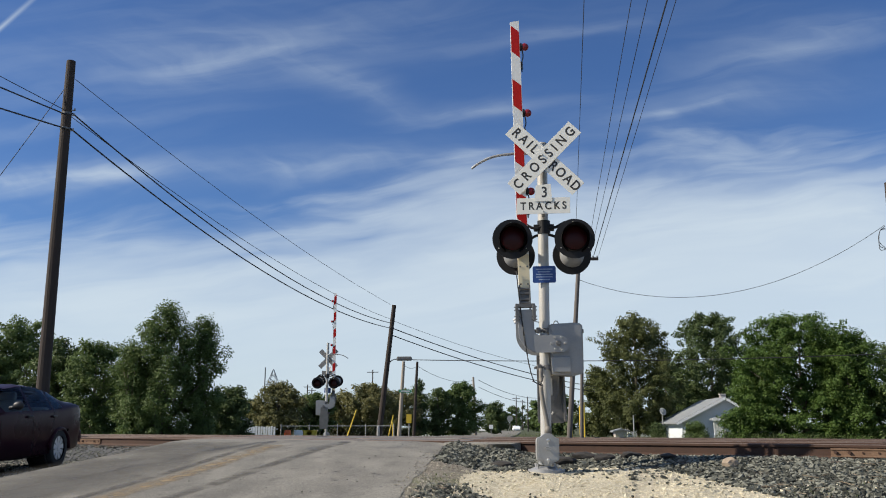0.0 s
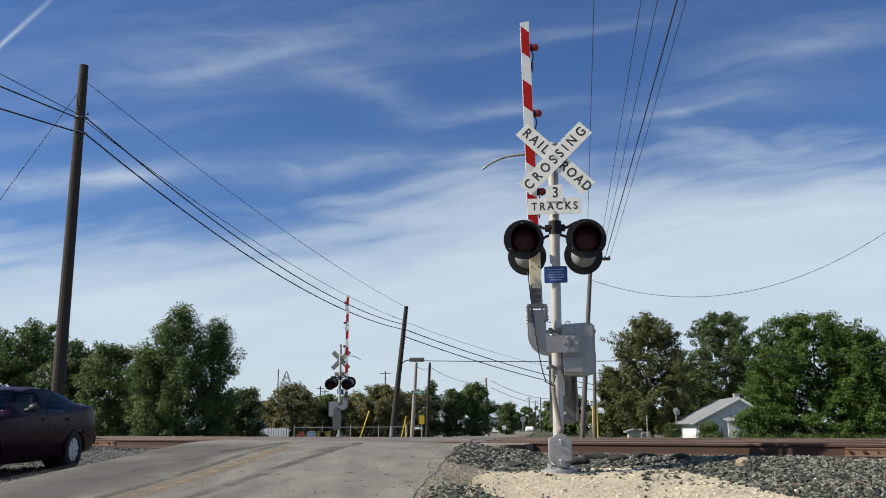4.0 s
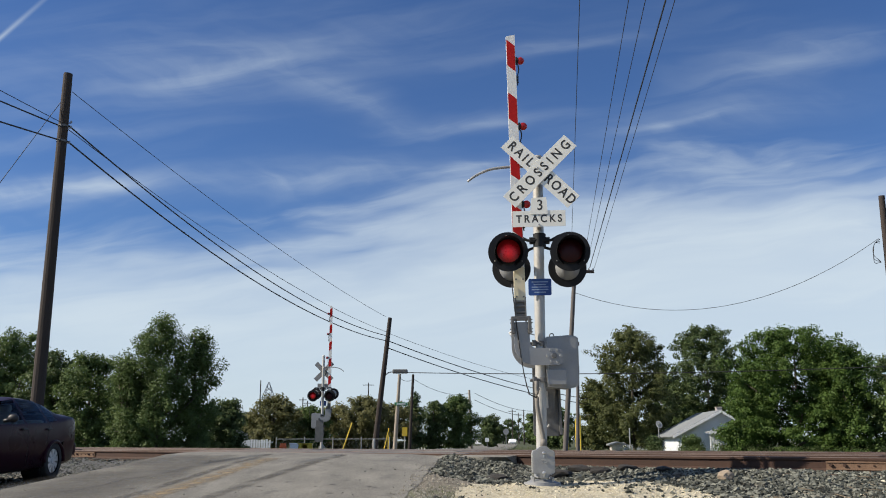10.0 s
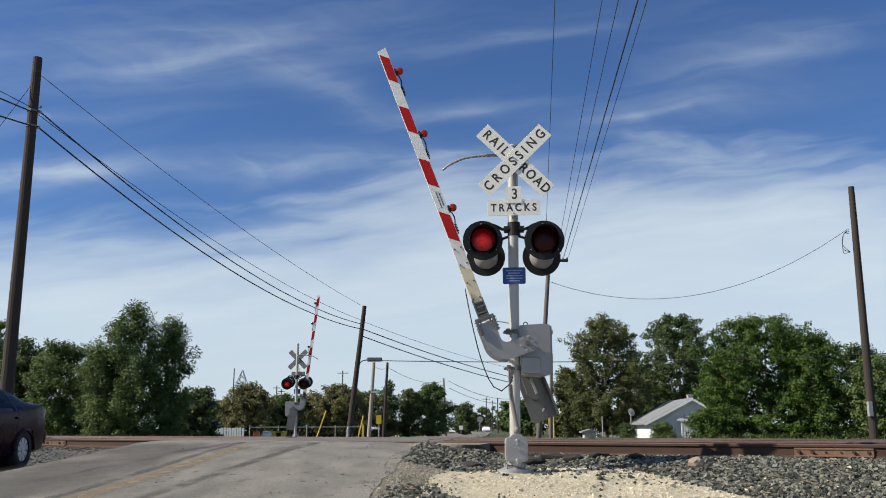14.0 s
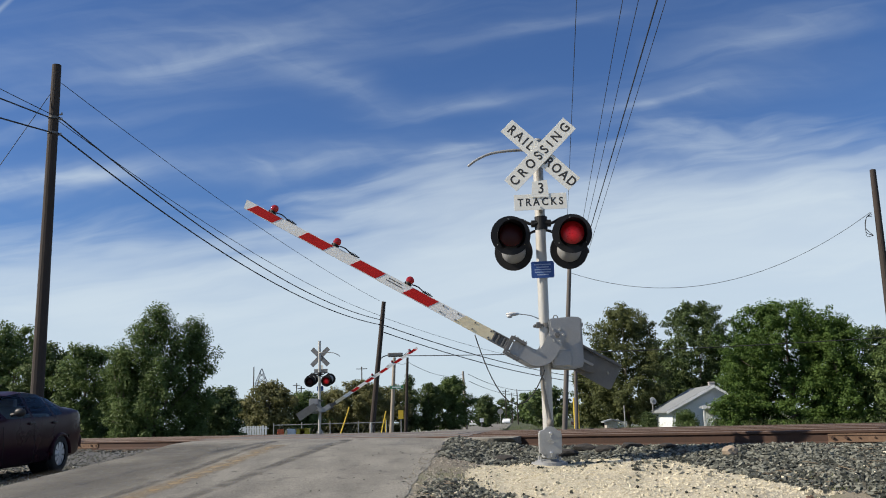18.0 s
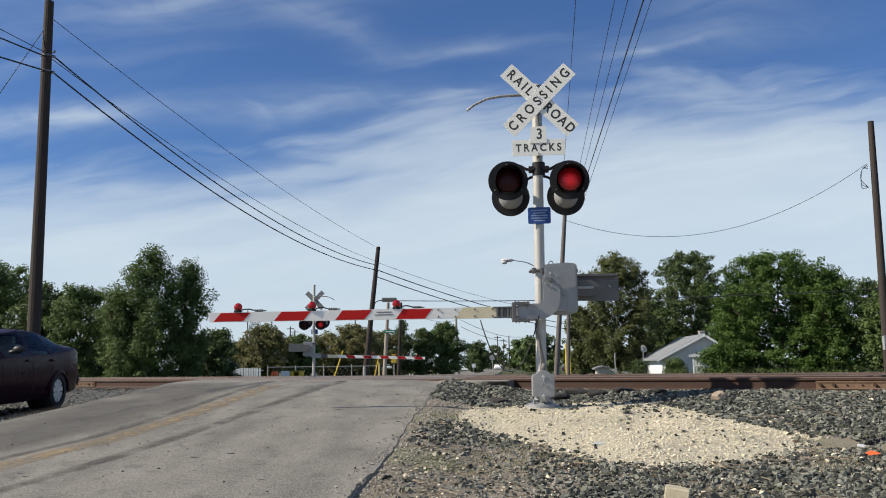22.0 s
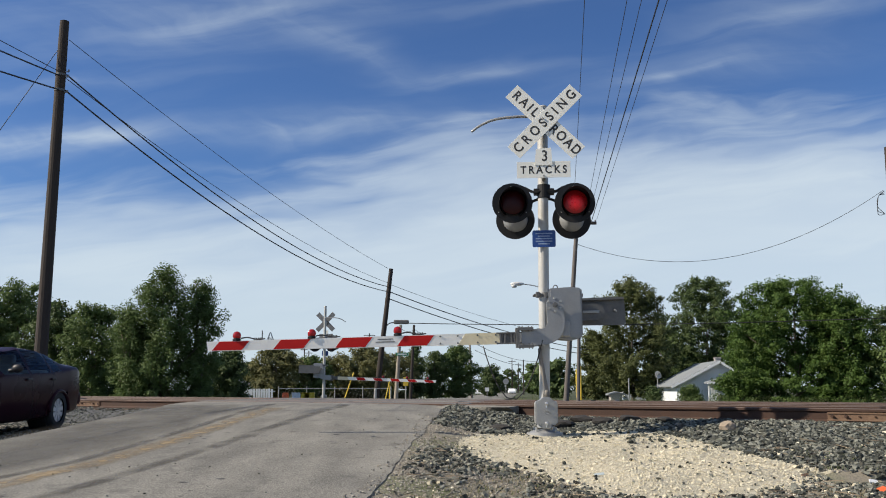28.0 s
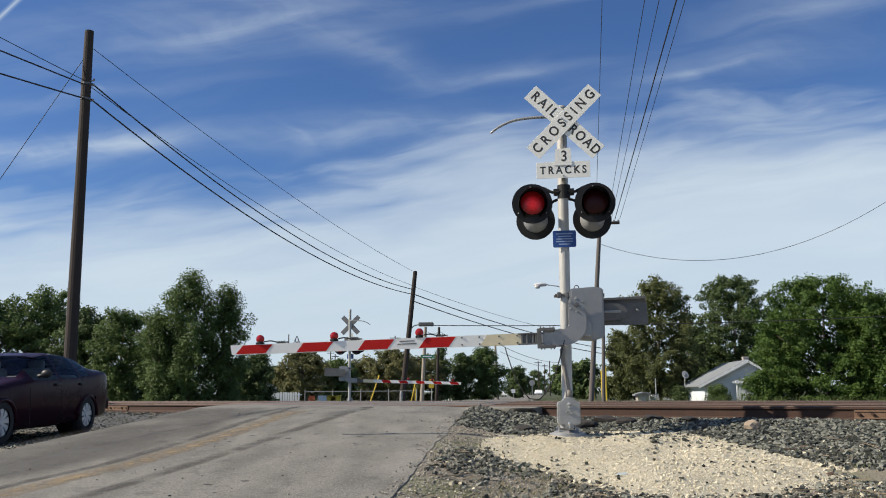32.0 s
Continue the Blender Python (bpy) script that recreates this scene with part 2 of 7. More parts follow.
M = dict(
    asphalt=mat("asphalt", (0.105, 0.099, 0.085), (0.280, 0.266, 0.228), 0.93, scale=1.6, fine=55, bump=0.6, dist=0.008, mixer=0.55, grain=2.0, stretch=(1.3, 0.55, 1), stain=((0.075, 0.071, 0.063), 3.2, 0.56, 0.55)),
    asphalt_dark=mat("crossing_asphalt", (0.10, 0.095, 0.09), (0.16, 0.152, 0.142), 0.9, scale=1.5, fine=80, bump=0.4),
    lane_film=mat("rubbed_lane", (0.075, 0.072, 0.064), (0.165, 0.158, 0.140), 0.93, scale=1.6, fine=55, bump=0.6, dist=0.008, grain=1.8),
    tar=mat("tar", (0.045, 0.043, 0.042), (0.09, 0.085, 0.08), 0.7, scale=3, fine=60),
    tyre_mark=mat("tyre_mark", (0.06, 0.056, 0.050), (0.13, 0.123, 0.108), 0.93, scale=1.5, fine=70, bump=0.35, dist=0.006),
    yellow_paint=mat("worn_yellow_paint", (0.31, 0.225, 0.120), (0.25, 0.195, 0.12), 0.93, scale=5, fine=55, bump=0.4, dist=0.006, grain=1.6, stain=((0.165, 0.158, 0.142), 7, 0.50, 0.8)),
    ground=mat("ground_dirt", (0.140, 0.122, 0.092), (0.275, 0.245, 0.192), 0.95, scale=1.2, fine=45, bump=0.8, dist=0.02, stain=((0.10, 0.12, 0.045), 0.6, 0.52, 0.6)),
    grass=mat("grass_field", (0.034, 0.050, 0.016), (0.075, 0.08, 0.032), 0.95, scale=0.25, fine=6, bump=0.7, dist=0.05),
    ballast_bed=mat("ballast_bed", (0.05, 0.05, 0.05), (0.12, 0.12, 0.115), 0.95, scale=8, fine=30, bump=1.0, dist=0.03),
    ballast=mat("ballast_stone", (0.033, 0.036, 0.029), (0.205, 0.208, 0.172), 0.92, scale=14, fine=60, bump=0.4, dist=0.004, mixer=0.63, island=0.8, stain=((0.15, 0.11, 0.08), 2.2, 0.60, 0.5)),
    ballast_piece=mat("ballast_piece", (0.033, 0.036, 0.029), (0.205, 0.208, 0.172), 0.92, scale=14, fine=60, bump=0.4, dist=0.004, mixer=0.75, obj_random=0.8),
    limestone_piece=mat("limestone_piece", (0.47, 0.415, 0.295), (0.70, 0.64, 0.49), 0.95, scale=10, fine=60, bump=0.4, dist=0.004, obj_random=0.6),
    limestone=mat("limestone", (0.46, 0.405, 0.285), (0.70, 0.64, 0.49), 0.95, scale=10, fine=60, bump=0.4, dist=0.004, spec=0.2, island=0.45),
    limestone_bed=mat("limestone_bed", (0.36, 0.32, 0.23), (0.60, 0.55, 0.425), 0.95, scale=18, fine=70, bump=1.0, dist=0.02),
    rust=mat("rusted_steel", (0.036, 0.019, 0.013), (0.078, 0.041, 0.027), 0.85, 0.1, scale=6, fine=60, bump=0.4, dist=0.003, stain=((0.05, 0.025, 0.018), 3, 0.55, 0.7)),
    rust_light=mat("orange_rust", (0.12, 0.070, 0.042), (0.20, 0.125, 0.08), 0.85, 0.1, scale=12, fine=60, bump=0.4, dist=0.003),
    rail_top=mat("worn_rail_head", (0.085, 0.058, 0.045), (0.14, 0.105, 0.088), 0.6, 0.3, scale=6, fine=80),
    tie=mat("creosoted_timber", (0.05, 0.035, 0.025), (0.10, 0.075, 0.055), 0.9, scale=3, fine=50, stretch=(1, 8, 8)),
    galv=mat("galvanised_steel", (0.31, 0.31, 0.30), (0.42, 0.42, 0.41), 0.5, 0.35, scale=5, fine=50, bump=0.06),
    mast_paint=mat("weathered_silver_paint", (0.40, 0.39, 0.36), (0.52, 0.51, 0.48), 0.5, 0.15, scale=5, fine=60, bump=0.06, stain=((0.36, 0.34, 0.31), 4, 0.60, 0.5)),
    grey_cast=mat("grey_cast_aluminium", (0.26, 0.265, 0.27), (0.34, 0.345, 0.345), 0.55, 0.2, scale=5, fine=70, bump=0.12, stain=((0.27, 0.26, 0.25), 5, 0.58, 0.5)),
    grey_dark=mat("dull_grey_iron", (0.11, 0.11, 0.105), (0.18, 0.175, 0.17), 0.6, 0.3, scale=6, fine=60),
    white_sign=mat("white_sign_sheeting", (0.76, 0.75, 0.68), (0.83, 0.82, 0.75), 0.45, scale=3, fine=40, bump=0.02, stain=((0.58, 0.57, 0.54), 5, 0.6, 0.35)),
    conduit=mat("weathered_conduit", (0.17, 0.155, 0.135), (0.26, 0.24, 0.21), 0.7, 0.1, scale=6, fine=60, bump=0.1),
    sign_back=mat("bare_sign_back", (0.15, 0.155, 0.16), (0.22, 0.225, 0.23), 0.6, 0.3, scale=4, fine=40, bump=0.02),
    white_arm=mat("white_gate_sheeting", (0.85, 0.83, 0.77), (0.90, 0.885, 0.83), 0.45, scale=3, fine=40, bump=0.02, stain=((0.58, 0.56, 0.52), 6, 0.62, 0.4)),
    cream=mat("cream_fibreglass", (0.72, 0.62, 0.40), (0.80, 0.71, 0.50), 0.55, scale=4, fine=50, bump=0.03),
    red_arm=mat("red_gate_sheeting", (0.46, 0.010, 0.010), (0.54, 0.018, 0.014), 0.6, spec=0.2, scale=3, fine=40, bump=0.02),
    black_sign=mat("black_lettering", (0.02, 0.02, 0.02), (0.035, 0.035, 0.035), 0.6, bump=0),
    black=mat("black_paint", (0.009, 0.009, 0.010), (0.018, 0.018, 0.019), 0.6, spec=0.3, scale=6, fine=60, bump=0.06),
    blue_sign=mat("blue_sign", (0.015, 0.05, 0.20), (0.02, 0.07, 0.26), 0.4, bump=0.0),
    pale_ink=mat("pale_ink", (0.24, 0.31, 0.46), (0.28, 0.36, 0.50), 0.6, bump=0),
    lens_dark=mat("red_glass_unlit", (0.024, 0.002, 0.003), (0.042, 0.003, 0.004), 0.38, spec=0.25, scale=30, fine=90, bump=0.3, dist=0.004),
    lens_lit=mat("red_glass_lit", (0.14, 0.004, 0.006), (0.26, 0.008, 0.010), 0.3, scale=30, fine=90, bump=0.2, emit=(1.0, 0.010, 0.016), power=0.13),
    small_lens=mat("small_red_lens", (0.16, 0.006, 0.010), (0.26, 0.012, 0.016), 0.15, bump=0),
    small_lit=mat("small_red_lens_lit", (0.20, 0.006, 0.008), (0.34, 0.012, 0.014), 0.12, bump=0, emit=(1.0, 0.015, 0.015), power=0.04),
    pole_wood=mat("weathered_pole_wood", (0.024, 0.018, 0.015), (0.054, 0.041, 0.034), 0.9, scale=2, fine=30, stretch=(3, 3, 0.3), bump=0.5, dist=0.01),
    pole_grey=mat("greyed_pole_wood", (0.085, 0.075, 0.067), (0.155, 0.138, 0.124), 0.9, scale=2, fine=30, stretch=(3, 3, 0.3), bump=0.5, dist=0.01),
    pole_pale=mat("pale_pole_wood", (0.28, 0.24, 0.19), (0.38, 0.33, 0.27), 0.9, scale=2, fine=30, stretch=(3, 3, 0.3), bump=0.5, dist=0.01),
    cable=mat("black_cable", (0.02, 0.02, 0.021), (0.03, 0.03, 0.03), 0.6, bump=0),
    ceramic=mat("insulator", (0.2, 0.2, 0.2), (0.3, 0.3, 0.3), 0.3, bump=0),
    leaf=mat("leaf_mid", (0.054, 0.091, 0.025), (0.152, 0.210, 0.069), 0.6, scale=0.5, fine=6, bump=0, spec=0.25, island=0.20, trans=0.30),
    leaf_dark=mat("leaf_dark", (0.043, 0.070, 0.022), (0.108, 0.148, 0.051), 0.6, scale=0.5, fine=6, bump=0, spec=0.25, island=0.22, trans=0.2),
    leaf_bright=mat("leaf_bright", (0.046, 0.090, 0.017), (0.118, 0.188, 0.042), 0.6, scale=0.4, fine=6, bump=0, spec=0.25, island=0.20, trans=0.36),
    leaf_olive=mat("leaf_olive", (0.066, 0.082, 0.027), (0.145, 0.160, 0.060), 0.6, scale=0.35, fine=5, bump=0, spec=0.25, island=0.22, trans=0.32, stain=((0.14, 0.085, 0.045), 0.45, 0.60, 0.45)),
    leaf_rusty=mat("leaf_rusty", (0.105, 0.112, 0.042), (0.230, 0.215, 0.088), 0.6, scale=0.35, fine=5, bump=0, spec=0.25, island=0.22, trans=0.32),
    bark=mat("bark", (0.09, 0.075, 0.06), (0.17, 0.145, 0.12), 0.95, scale=4, fine=25, stretch=(2, 2, 0.4), bump=0.6, dist=0.02),
    car_paint=mat("maroon_car_paint", (0.020, 0.005, 0.010), (0.028, 0.007, 0.014), 0.28, 0.0, scale=2, fine=30, bump=0, coat=0.0, spec=0.07, stain=((0.035, 0.025, 0.025), 2.5, 0.62, 0.25)),
    car_glass=mat("car_glass", (0.012, 0.015, 0.014), (0.02, 0.026, 0.024), 0.05, bump=0, spec=0.1),
    car_cloth=mat("grey_seat_cloth", (0.13, 0.13, 0.13), (0.19, 0.19, 0.185), 0.9, scale=8, fine=60, bump=0.2),
    car_trim=mat("car_black_trim", (0.012, 0.011, 0.012), (0.02, 0.019, 0.02), 0.5, bump=0),
    rubber=mat("tyre_rubber", (0.018, 0.018, 0.018), (0.03, 0.03, 0.03), 0.85, scale=8, fine=60),
    hubcap=mat("silver_wheel_cover", (0.55, 0.56, 0.58), (0.62, 0.63, 0.65), 0.4, 0.4, bump=0),
    chrome=mat("bright_metal", (0.6, 0.6, 0.6), (0.7, 0.7, 0.7), 0.3, 0.9, bump=0),
    tail_red=mat("tail_lamp_red", (0.12, 0.01, 0.012), (0.16, 0.015, 0.015), 0.15, bump=0),
    siding=mat("pale_house_siding", (0.62, 0.66, 0.68), (0.72, 0.75, 0.77), 0.7, scale=1.5, fine=20, bump=0.05),
    trim_white=mat("white_trim", (0.74, 0.75, 0.75), (0.82, 0.83, 0.83), 0.6, bump=0.03),
    shingle=mat("grey_shingles", (0.165, 0.180, 0.188), (0.245, 0.262, 0.272), 0.9, scale=2, fine=25, bump=0.4, dist=0.01),
    brick=mat("chimney_brick", (0.42, 0.38, 0.34), (0.55, 0.50, 0.46), 0.9, scale=6, fine=30),
    window_dark=mat("window_glass_dark", (0.02, 0.025, 0.03), (0.03, 0.035, 0.04), 0.08, bump=0),
    fence_wood=mat("weathered_fence_boards", (0.24, 0.21, 0.18), (0.34, 0.31, 0.27), 0.9, scale=2, fine=25, stretch=(6, 6, 0.5)),
    dish=mat("pale_dish", (0.55, 0.55, 0.54), (0.62, 0.62, 0.61), 0.5, bump=0),
    yellow=mat("yellow_plastic", (0.62, 0.43, 0.03), (0.70, 0.50, 0.05), 0.5, bump=0.02),
    orange=mat("orange_plastic", (0.75, 0.13, 0.03), (0.80, 0.17, 0.05), 0.5, bump=0.05),
    green_sign=mat("green_sign", (0.02, 0.18, 0.09), (0.03, 0.22, 0.11), 0.5, bump=0),
    white_plain=mat("white_enamel", (0.72, 0.73, 0.73), (0.80, 0.81, 0.81), 0.5, bump=0.02),
    steel_far=mat("tower_steel", (0.22, 0.24, 0.27), (0.28, 0.30, 0.33), 0.6, 0.3, bump=0),
    blue_car=mat("blue_car_paint", (0.03, 0.06, 0.22), (0.04, 0.08, 0.26), 0.3, coat=0.6, bump=0),
    tan_rock=mat("tan_rock", (0.26, 0.20, 0.14), (0.38, 0.31, 0.235), 0.95, scale=8, fine=40, bump=0.6),
    shade_glass=mat("vehicle_glass", (0.02, 0.02, 0.02), (0.03, 0.03, 0.03), 0.1, bump=0),
    grit=mat("grit", (0.20, 0.18, 0.145), (0.42, 0.385, 0.32), 0.95, scale=10, fine=60, bump=0.3, island=0.5),
    ballast_dark=mat("old_asphalt_lump", (0.022, 0.02, 0.018), (0.05, 0.045, 0.04), 0.95, scale=12, fine=60, bump=0.8, dist=0.01),
    clear_plastic=mat("clear_plastic", (0.36, 0.42, 0.44), (0.50, 0.55, 0.56), 0.15, bump=0.1),
    dry_grass=mat("dry_grass", (0.22, 0.18, 0.10), (0.36, 0.31, 0.19), 0.9, scale=3, fine=20, bump=0, island=0.4, trans=0.2),
    dead_twig=mat("dead_twig", (0.10, 0.075, 0.05), (0.24, 0.19, 0.13), 0.9, scale=6, fine=30, bump=0, island=0.6),
    green_blade=mat("green_weeds", (0.07, 0.10, 0.03), (0.15, 0.17, 0.06), 0.8, scale=3, fine=20, bump=0, island=0.4, trans=0.2),
)


def worn_film(m, scale, reach):
    """Lets a thin film on the road fade out towards its worn edges and in patches."""
    nt = m.node_tree
    N, L = nt.nodes.new, nt.links.new
    at = N("ShaderNodeAttribute")
    at.attribute_name = "wear"
    tc = N("ShaderNodeTexCoord")
    n = N("ShaderNodeTexNoise")
    n.inputs["Scale"].default_value, n.inputs["Detail"].default_value = scale, 6
    L(tc.outputs["Object"], n.inputs["Vector"])
    r = N("ShaderNodeMapRange")
    r.inputs["From Min"].default_value, r.inputs["From Max"].default_value = reach - 0.2, reach + 0.2
    L(n.outputs["Fac"], r.inputs["Value"])
    k = N("ShaderNodeMath")
    k.operation = "MULTIPLY"
    L(at.outputs["Fac"], k.inputs[0])
    L(r.outputs[0], k.inputs[1])
    t = N("ShaderNodeBsdfTransparent")
    x = N("ShaderNodeMixShader")
    L(k.outputs[0], x.inputs[0])
    L(t.outputs[0], x.inputs[1])
    L(nt.nodes["Principled BSDF"].outputs[0], x.inputs[2])
    L(x.outputs[0], nt.nodes["Material Output"].inputs[0])


def tinted_glass(name, tint, share):
    """Thin see-through glass with a sky-reflecting face."""
    m = bpy.data.materials.new(name)
    m.use_nodes = True
    nt = m.node_tree
    nt.nodes.clear()
    N, L = nt.nodes.new, nt.links.new
    t, g, x, f, o = N("ShaderNodeBsdfTransparent"), N("ShaderNodeBsdfGlossy"), N("ShaderNodeMixShader"), N("ShaderNodeFresnel"), N("ShaderNodeOutputMaterial")
    t.inputs[0].default_value = (*tint, 1)
    g.inputs["Roughness"].default_value = 0.03
    f.inputs[0].default_value = share
    L(f.outputs[0], x.inputs[0])
    L(t.outputs[0], x.inputs[1])
    L(g.outputs[0], x.inputs[2])
    L(x.outputs[0], o.inputs[0])
    return m


M["car_pane"] = tinted_glass("tinted_pane", (0.84, 0.90, 0.88), 1.22)
def lamp_glow(m, reach, low, high):
    """Grades a lit lens from its bright middle outwards, broken by the facets of the glass."""
    nt = m.node_tree
    N, L = nt.nodes.new, nt.links.new
    tc = N("ShaderNodeTexCoord")
    mp = N("ShaderNodeMapping")
    mp.vector_type = "TEXTURE"
    mp.inputs["Location"].default_value = (0, 0, -0.02)
    mp.inputs["Scale"].default_value = (reach, 9.0, reach)
    g = N("ShaderNodeTexGradient")
    g.gradient_type = "SPHERICAL"
    v = N("ShaderNodeTexVoronoi")
    v.inputs["Scale"].default_value = 42
    k = N("ShaderNodeMath")
    k.operation = "MULTIPLY_ADD"
    r = N("ShaderNodeMapRange")
    r.inputs["To Min"].default_value, r.inputs["To Max"].default_value = low, high
    L(tc.outputs["Object"], mp.inputs[0])
    L(mp.outputs[0], g.inputs[0])
    L(tc.outputs["Object"], v.inputs["Vector"])
    L(v.outputs["Distance"], k.inputs[0])
    k.inputs[1].default_value = -0.45
    L(g.outputs["Fac"], k.inputs[2])
    L(k.outputs[0], r.inputs["Value"])
    L(r.outputs[0], nt.nodes["Principled BSDF"].inputs["Emission Strength"])


lamp_glow(M["lens_lit"], 0.15, 0.015, 0.40)
worn_film(M["tyre_mark"], 2.5, 0.50)
worn_film(M["lane_film"], 0.9, 0.44)
worn_film(M["yellow_paint"], 6.0, 0.46)


# ---- mesh helpers ----
def part(name, bm, material, parent=None, label="", smooth=False):
    me = bpy.data.meshes.new(name)
    bm.to_mesh(me)
    bm.free()
    mats = material if isinstance(material, (list, tuple)) else [material]
    for m in mats:
        me.materials.append(m)
    if smooth:
        for p in me.polygons:
            p.use_smooth = True
    ob = new(name, me)
    ob.parent = parent
    if label:
        ob["label"] = label
    return ob


def empty(name, m=None):
    ob = new(name)
    ob.empty_display_size = 0.3
    if m is not None:
        ob.matrix_basis = m
    return ob


def box(bm, cx, cy, cz, sx, sy, sz, bevel=0.0, m=None):
    r = bmesh.ops.create_cube(bm, size=1.0)
    mm = Matrix.Translation((cx, cy, cz)) @ Matrix.Diagonal((sx, sy, sz, 1))
    if m is not None:
        mm = m @ mm
    bmesh.ops.transform(bm, matrix=mm, verts=r["verts"])
    if bevel:
        es = list({e for v in r["verts"] for e in v.link_edges})
        bmesh.ops.bevel(bm, geom=es, offset=bevel, segments=2, affect="EDGES", profile=0.5)
    return bm


def rod(bm, a, b, r1, r2=None, seg=12, caps=True):
    a, b = Vector(a), Vector(b)
    d = b - a
    if d.length < 1e-6:
        return bm
    q = d.to_track_quat("Z", "Y").to_matrix().to_4x4()
    m = Matrix.Translation((a + b) / 2) @ q
    bmesh.ops.create_cone(bm, cap_ends=caps, segments=seg, radius1=r1, radius2=r1 if r2 is None else r2, depth=d.length, matrix=m)
    return bm


def ball(bm, c, r, seg=16, rings=10, scale=(1, 1, 1)):
    bmesh.ops.create_uvsphere(bm, u_segments=seg, v_segments=rings, radius=r, matrix=Matrix.Translation(c) @ Matrix.Diagonal((*scale, 1)))
    return bm


def prism(bm, pts, y0, y1, plane="xz"):
    """An outline in x and z (or x and y) drawn out from y0 to y1."""
    def at(p, d):
        return (p[0], d, p[1]) if plane == "xz" else (p[0], p[1], d)
    lo = [bm.verts.new(at(p, y0)) for p in pts]
    hi = [bm.verts.new(at(p, y1)) for p in pts]
    n = len(pts)
    bm.faces.new(lo)
    bm.faces.new(hi[::-1])
    for i in range(n):
        bm.faces.new((lo[i], hi[i], hi[(i + 1) % n], lo[(i + 1) % n]))
    bmesh.ops.recalc_face_normals(bm, faces=bm.faces[:])
    return bm


def tube(bm, pts, r, seg=6):
    """A bent tube through points."""
    rings = []
    pts = [Vector(p) for p in pts]
    up = Vector((0, 0, 1))
    for i, p in enumerate(pts):
        d = (pts[min(i + 1, len(pts) - 1)] - pts[max(i - 1, 0)]).normalized()
        side = d.cross(up)
        if side.length < 1e-3:
            side = d.cross(Vector((0, 1, 0)))
        side.normalize()
        other = side.cross(d)
        rr = r(i / (len(pts) - 1)) if callable(r) else r
        rings.append([bm.verts.new(p + rr * (math.cos(a) * side + math.sin(a) * other)) for a in (2 * math.pi * k / seg for k in range(seg))])
    for a, b in zip(rings, rings[1:]):
        for k in range(seg):
            bm.faces.new((a[k], a[(k + 1) % seg], b[(k + 1) % seg], b[k]))
    bm.faces.new(rings[0][::-1])
    bm.faces.new(rings[-1])
    return bm


def curve_pts(pts, n=24):
    """Points on a smooth curve through the given ones."""
    pts = [Vector(p) for p in pts]
    ext = [2 * pts[0] - pts[1], *pts, 2 * pts[-1] - pts[-2]]
    out = []
    k = len(pts) - 1
    for i in range(n + 1):
        s = min(i / n * k, k - 1e-6)
        j, f = int(s), s - int(s)
        a, b, c, d = ext[j:j + 4]
        out.append(0.5 * (2 * b + (c - a) * f + (2 * a - 5 * b + 4 * c - d) * f * f + (3 * b - a - 3 * c + d) * f ** 3))
    return out


def raw_mesh(name, verts, faces, material, parent=None):
    me = bpy.data.meshes.new(name)
    me.from_pydata(verts, [], faces)
    me.materials.append(material)
    me.update()
    ob = new(name, me)
    ob.parent = parent
    return ob


def text_mesh(name, s, size, material, parent, m, depth=0.003, label="", spacing=1.0, bold=0.0):
    cu = bpy.data.curves.new(name, "FONT")
    cu.body, cu.size, cu.align_x, cu.align_y, cu.extrude, cu.space_character = s, size, "CENTER", "CENTER", depth, spacing
    cu.offset = bold
    tmp = bpy.data.objects.new(name, cu)
    scene.collection.objects.link(tmp)
    bpy.context.view_layer.update()
    me = bpy.data.meshes.new_from_object(tmp.evaluated_get(bpy.context.evaluated_depsgraph_get()))
    bpy.data.objects.remove(tmp)
    me.name = name
    me.materials.clear()
    me.materials.append(material)
    ob = new(name, me)
    ob.parent, ob.matrix_basis = parent, m @ Matrix.Diagonal((0.86, 1, 1, 1))
    if label:
        ob["label"] = label
    return ob


# ---- the lie of the land ----
RAIL_N, RAIL_Z = 11.9, 1.365
TRACKS = (RAIL_N + 0.75, RAIL_N + 5.2, RAIL_N + 9.6)


def track_z(n):
    """Height of the rail heads, n metres across: the tracks step down away from the signal."""
    return float(np.interp(n, TRACKS, (RAIL_Z, RAIL_Z - 0.03, RAIL_Z - 0.065)))


def across(x, y):
    """Metres across the tracks, on a line square to them."""
    return 0.6 * x + 0.8 * y


def road_z(y):
    return float(np.interp(y, [-40, 0, 2, 6.5, 12, 13.6, 15.2, 17.5, 22, 27, 30, 36, 60, 110, 400, 2600], [-0.3, -0.05, 0.12, 0.59, 1.11, 1.255, 1.350, 1.358, 1.328, 1.288, 1.265, 1.19, 0.9, 0.6, 0.3, 0.3]))


def road_right(y):
    return float(np.interp(y, [-40, 5, 6.5, 7.06, 8.45, 10.1, 11.4, 12.9, 14.5, 110, 500], [-2.6, -1.0, -0.82, -0.72, -0.53, -0.41, -0.26, -0.1, 0.03, 8.6, 43]))


def road_left(y):
    return float(np.interp(y, [-40, 6, 10.84, 11.9, 12.8, 13.5, 15.1, 17.5, 30, 110, 500], [-7.6, -5.70, -5.28, -5.02, -4.80, -4.64, -4.60, -4.9, -5.3, 1.4, 36]))


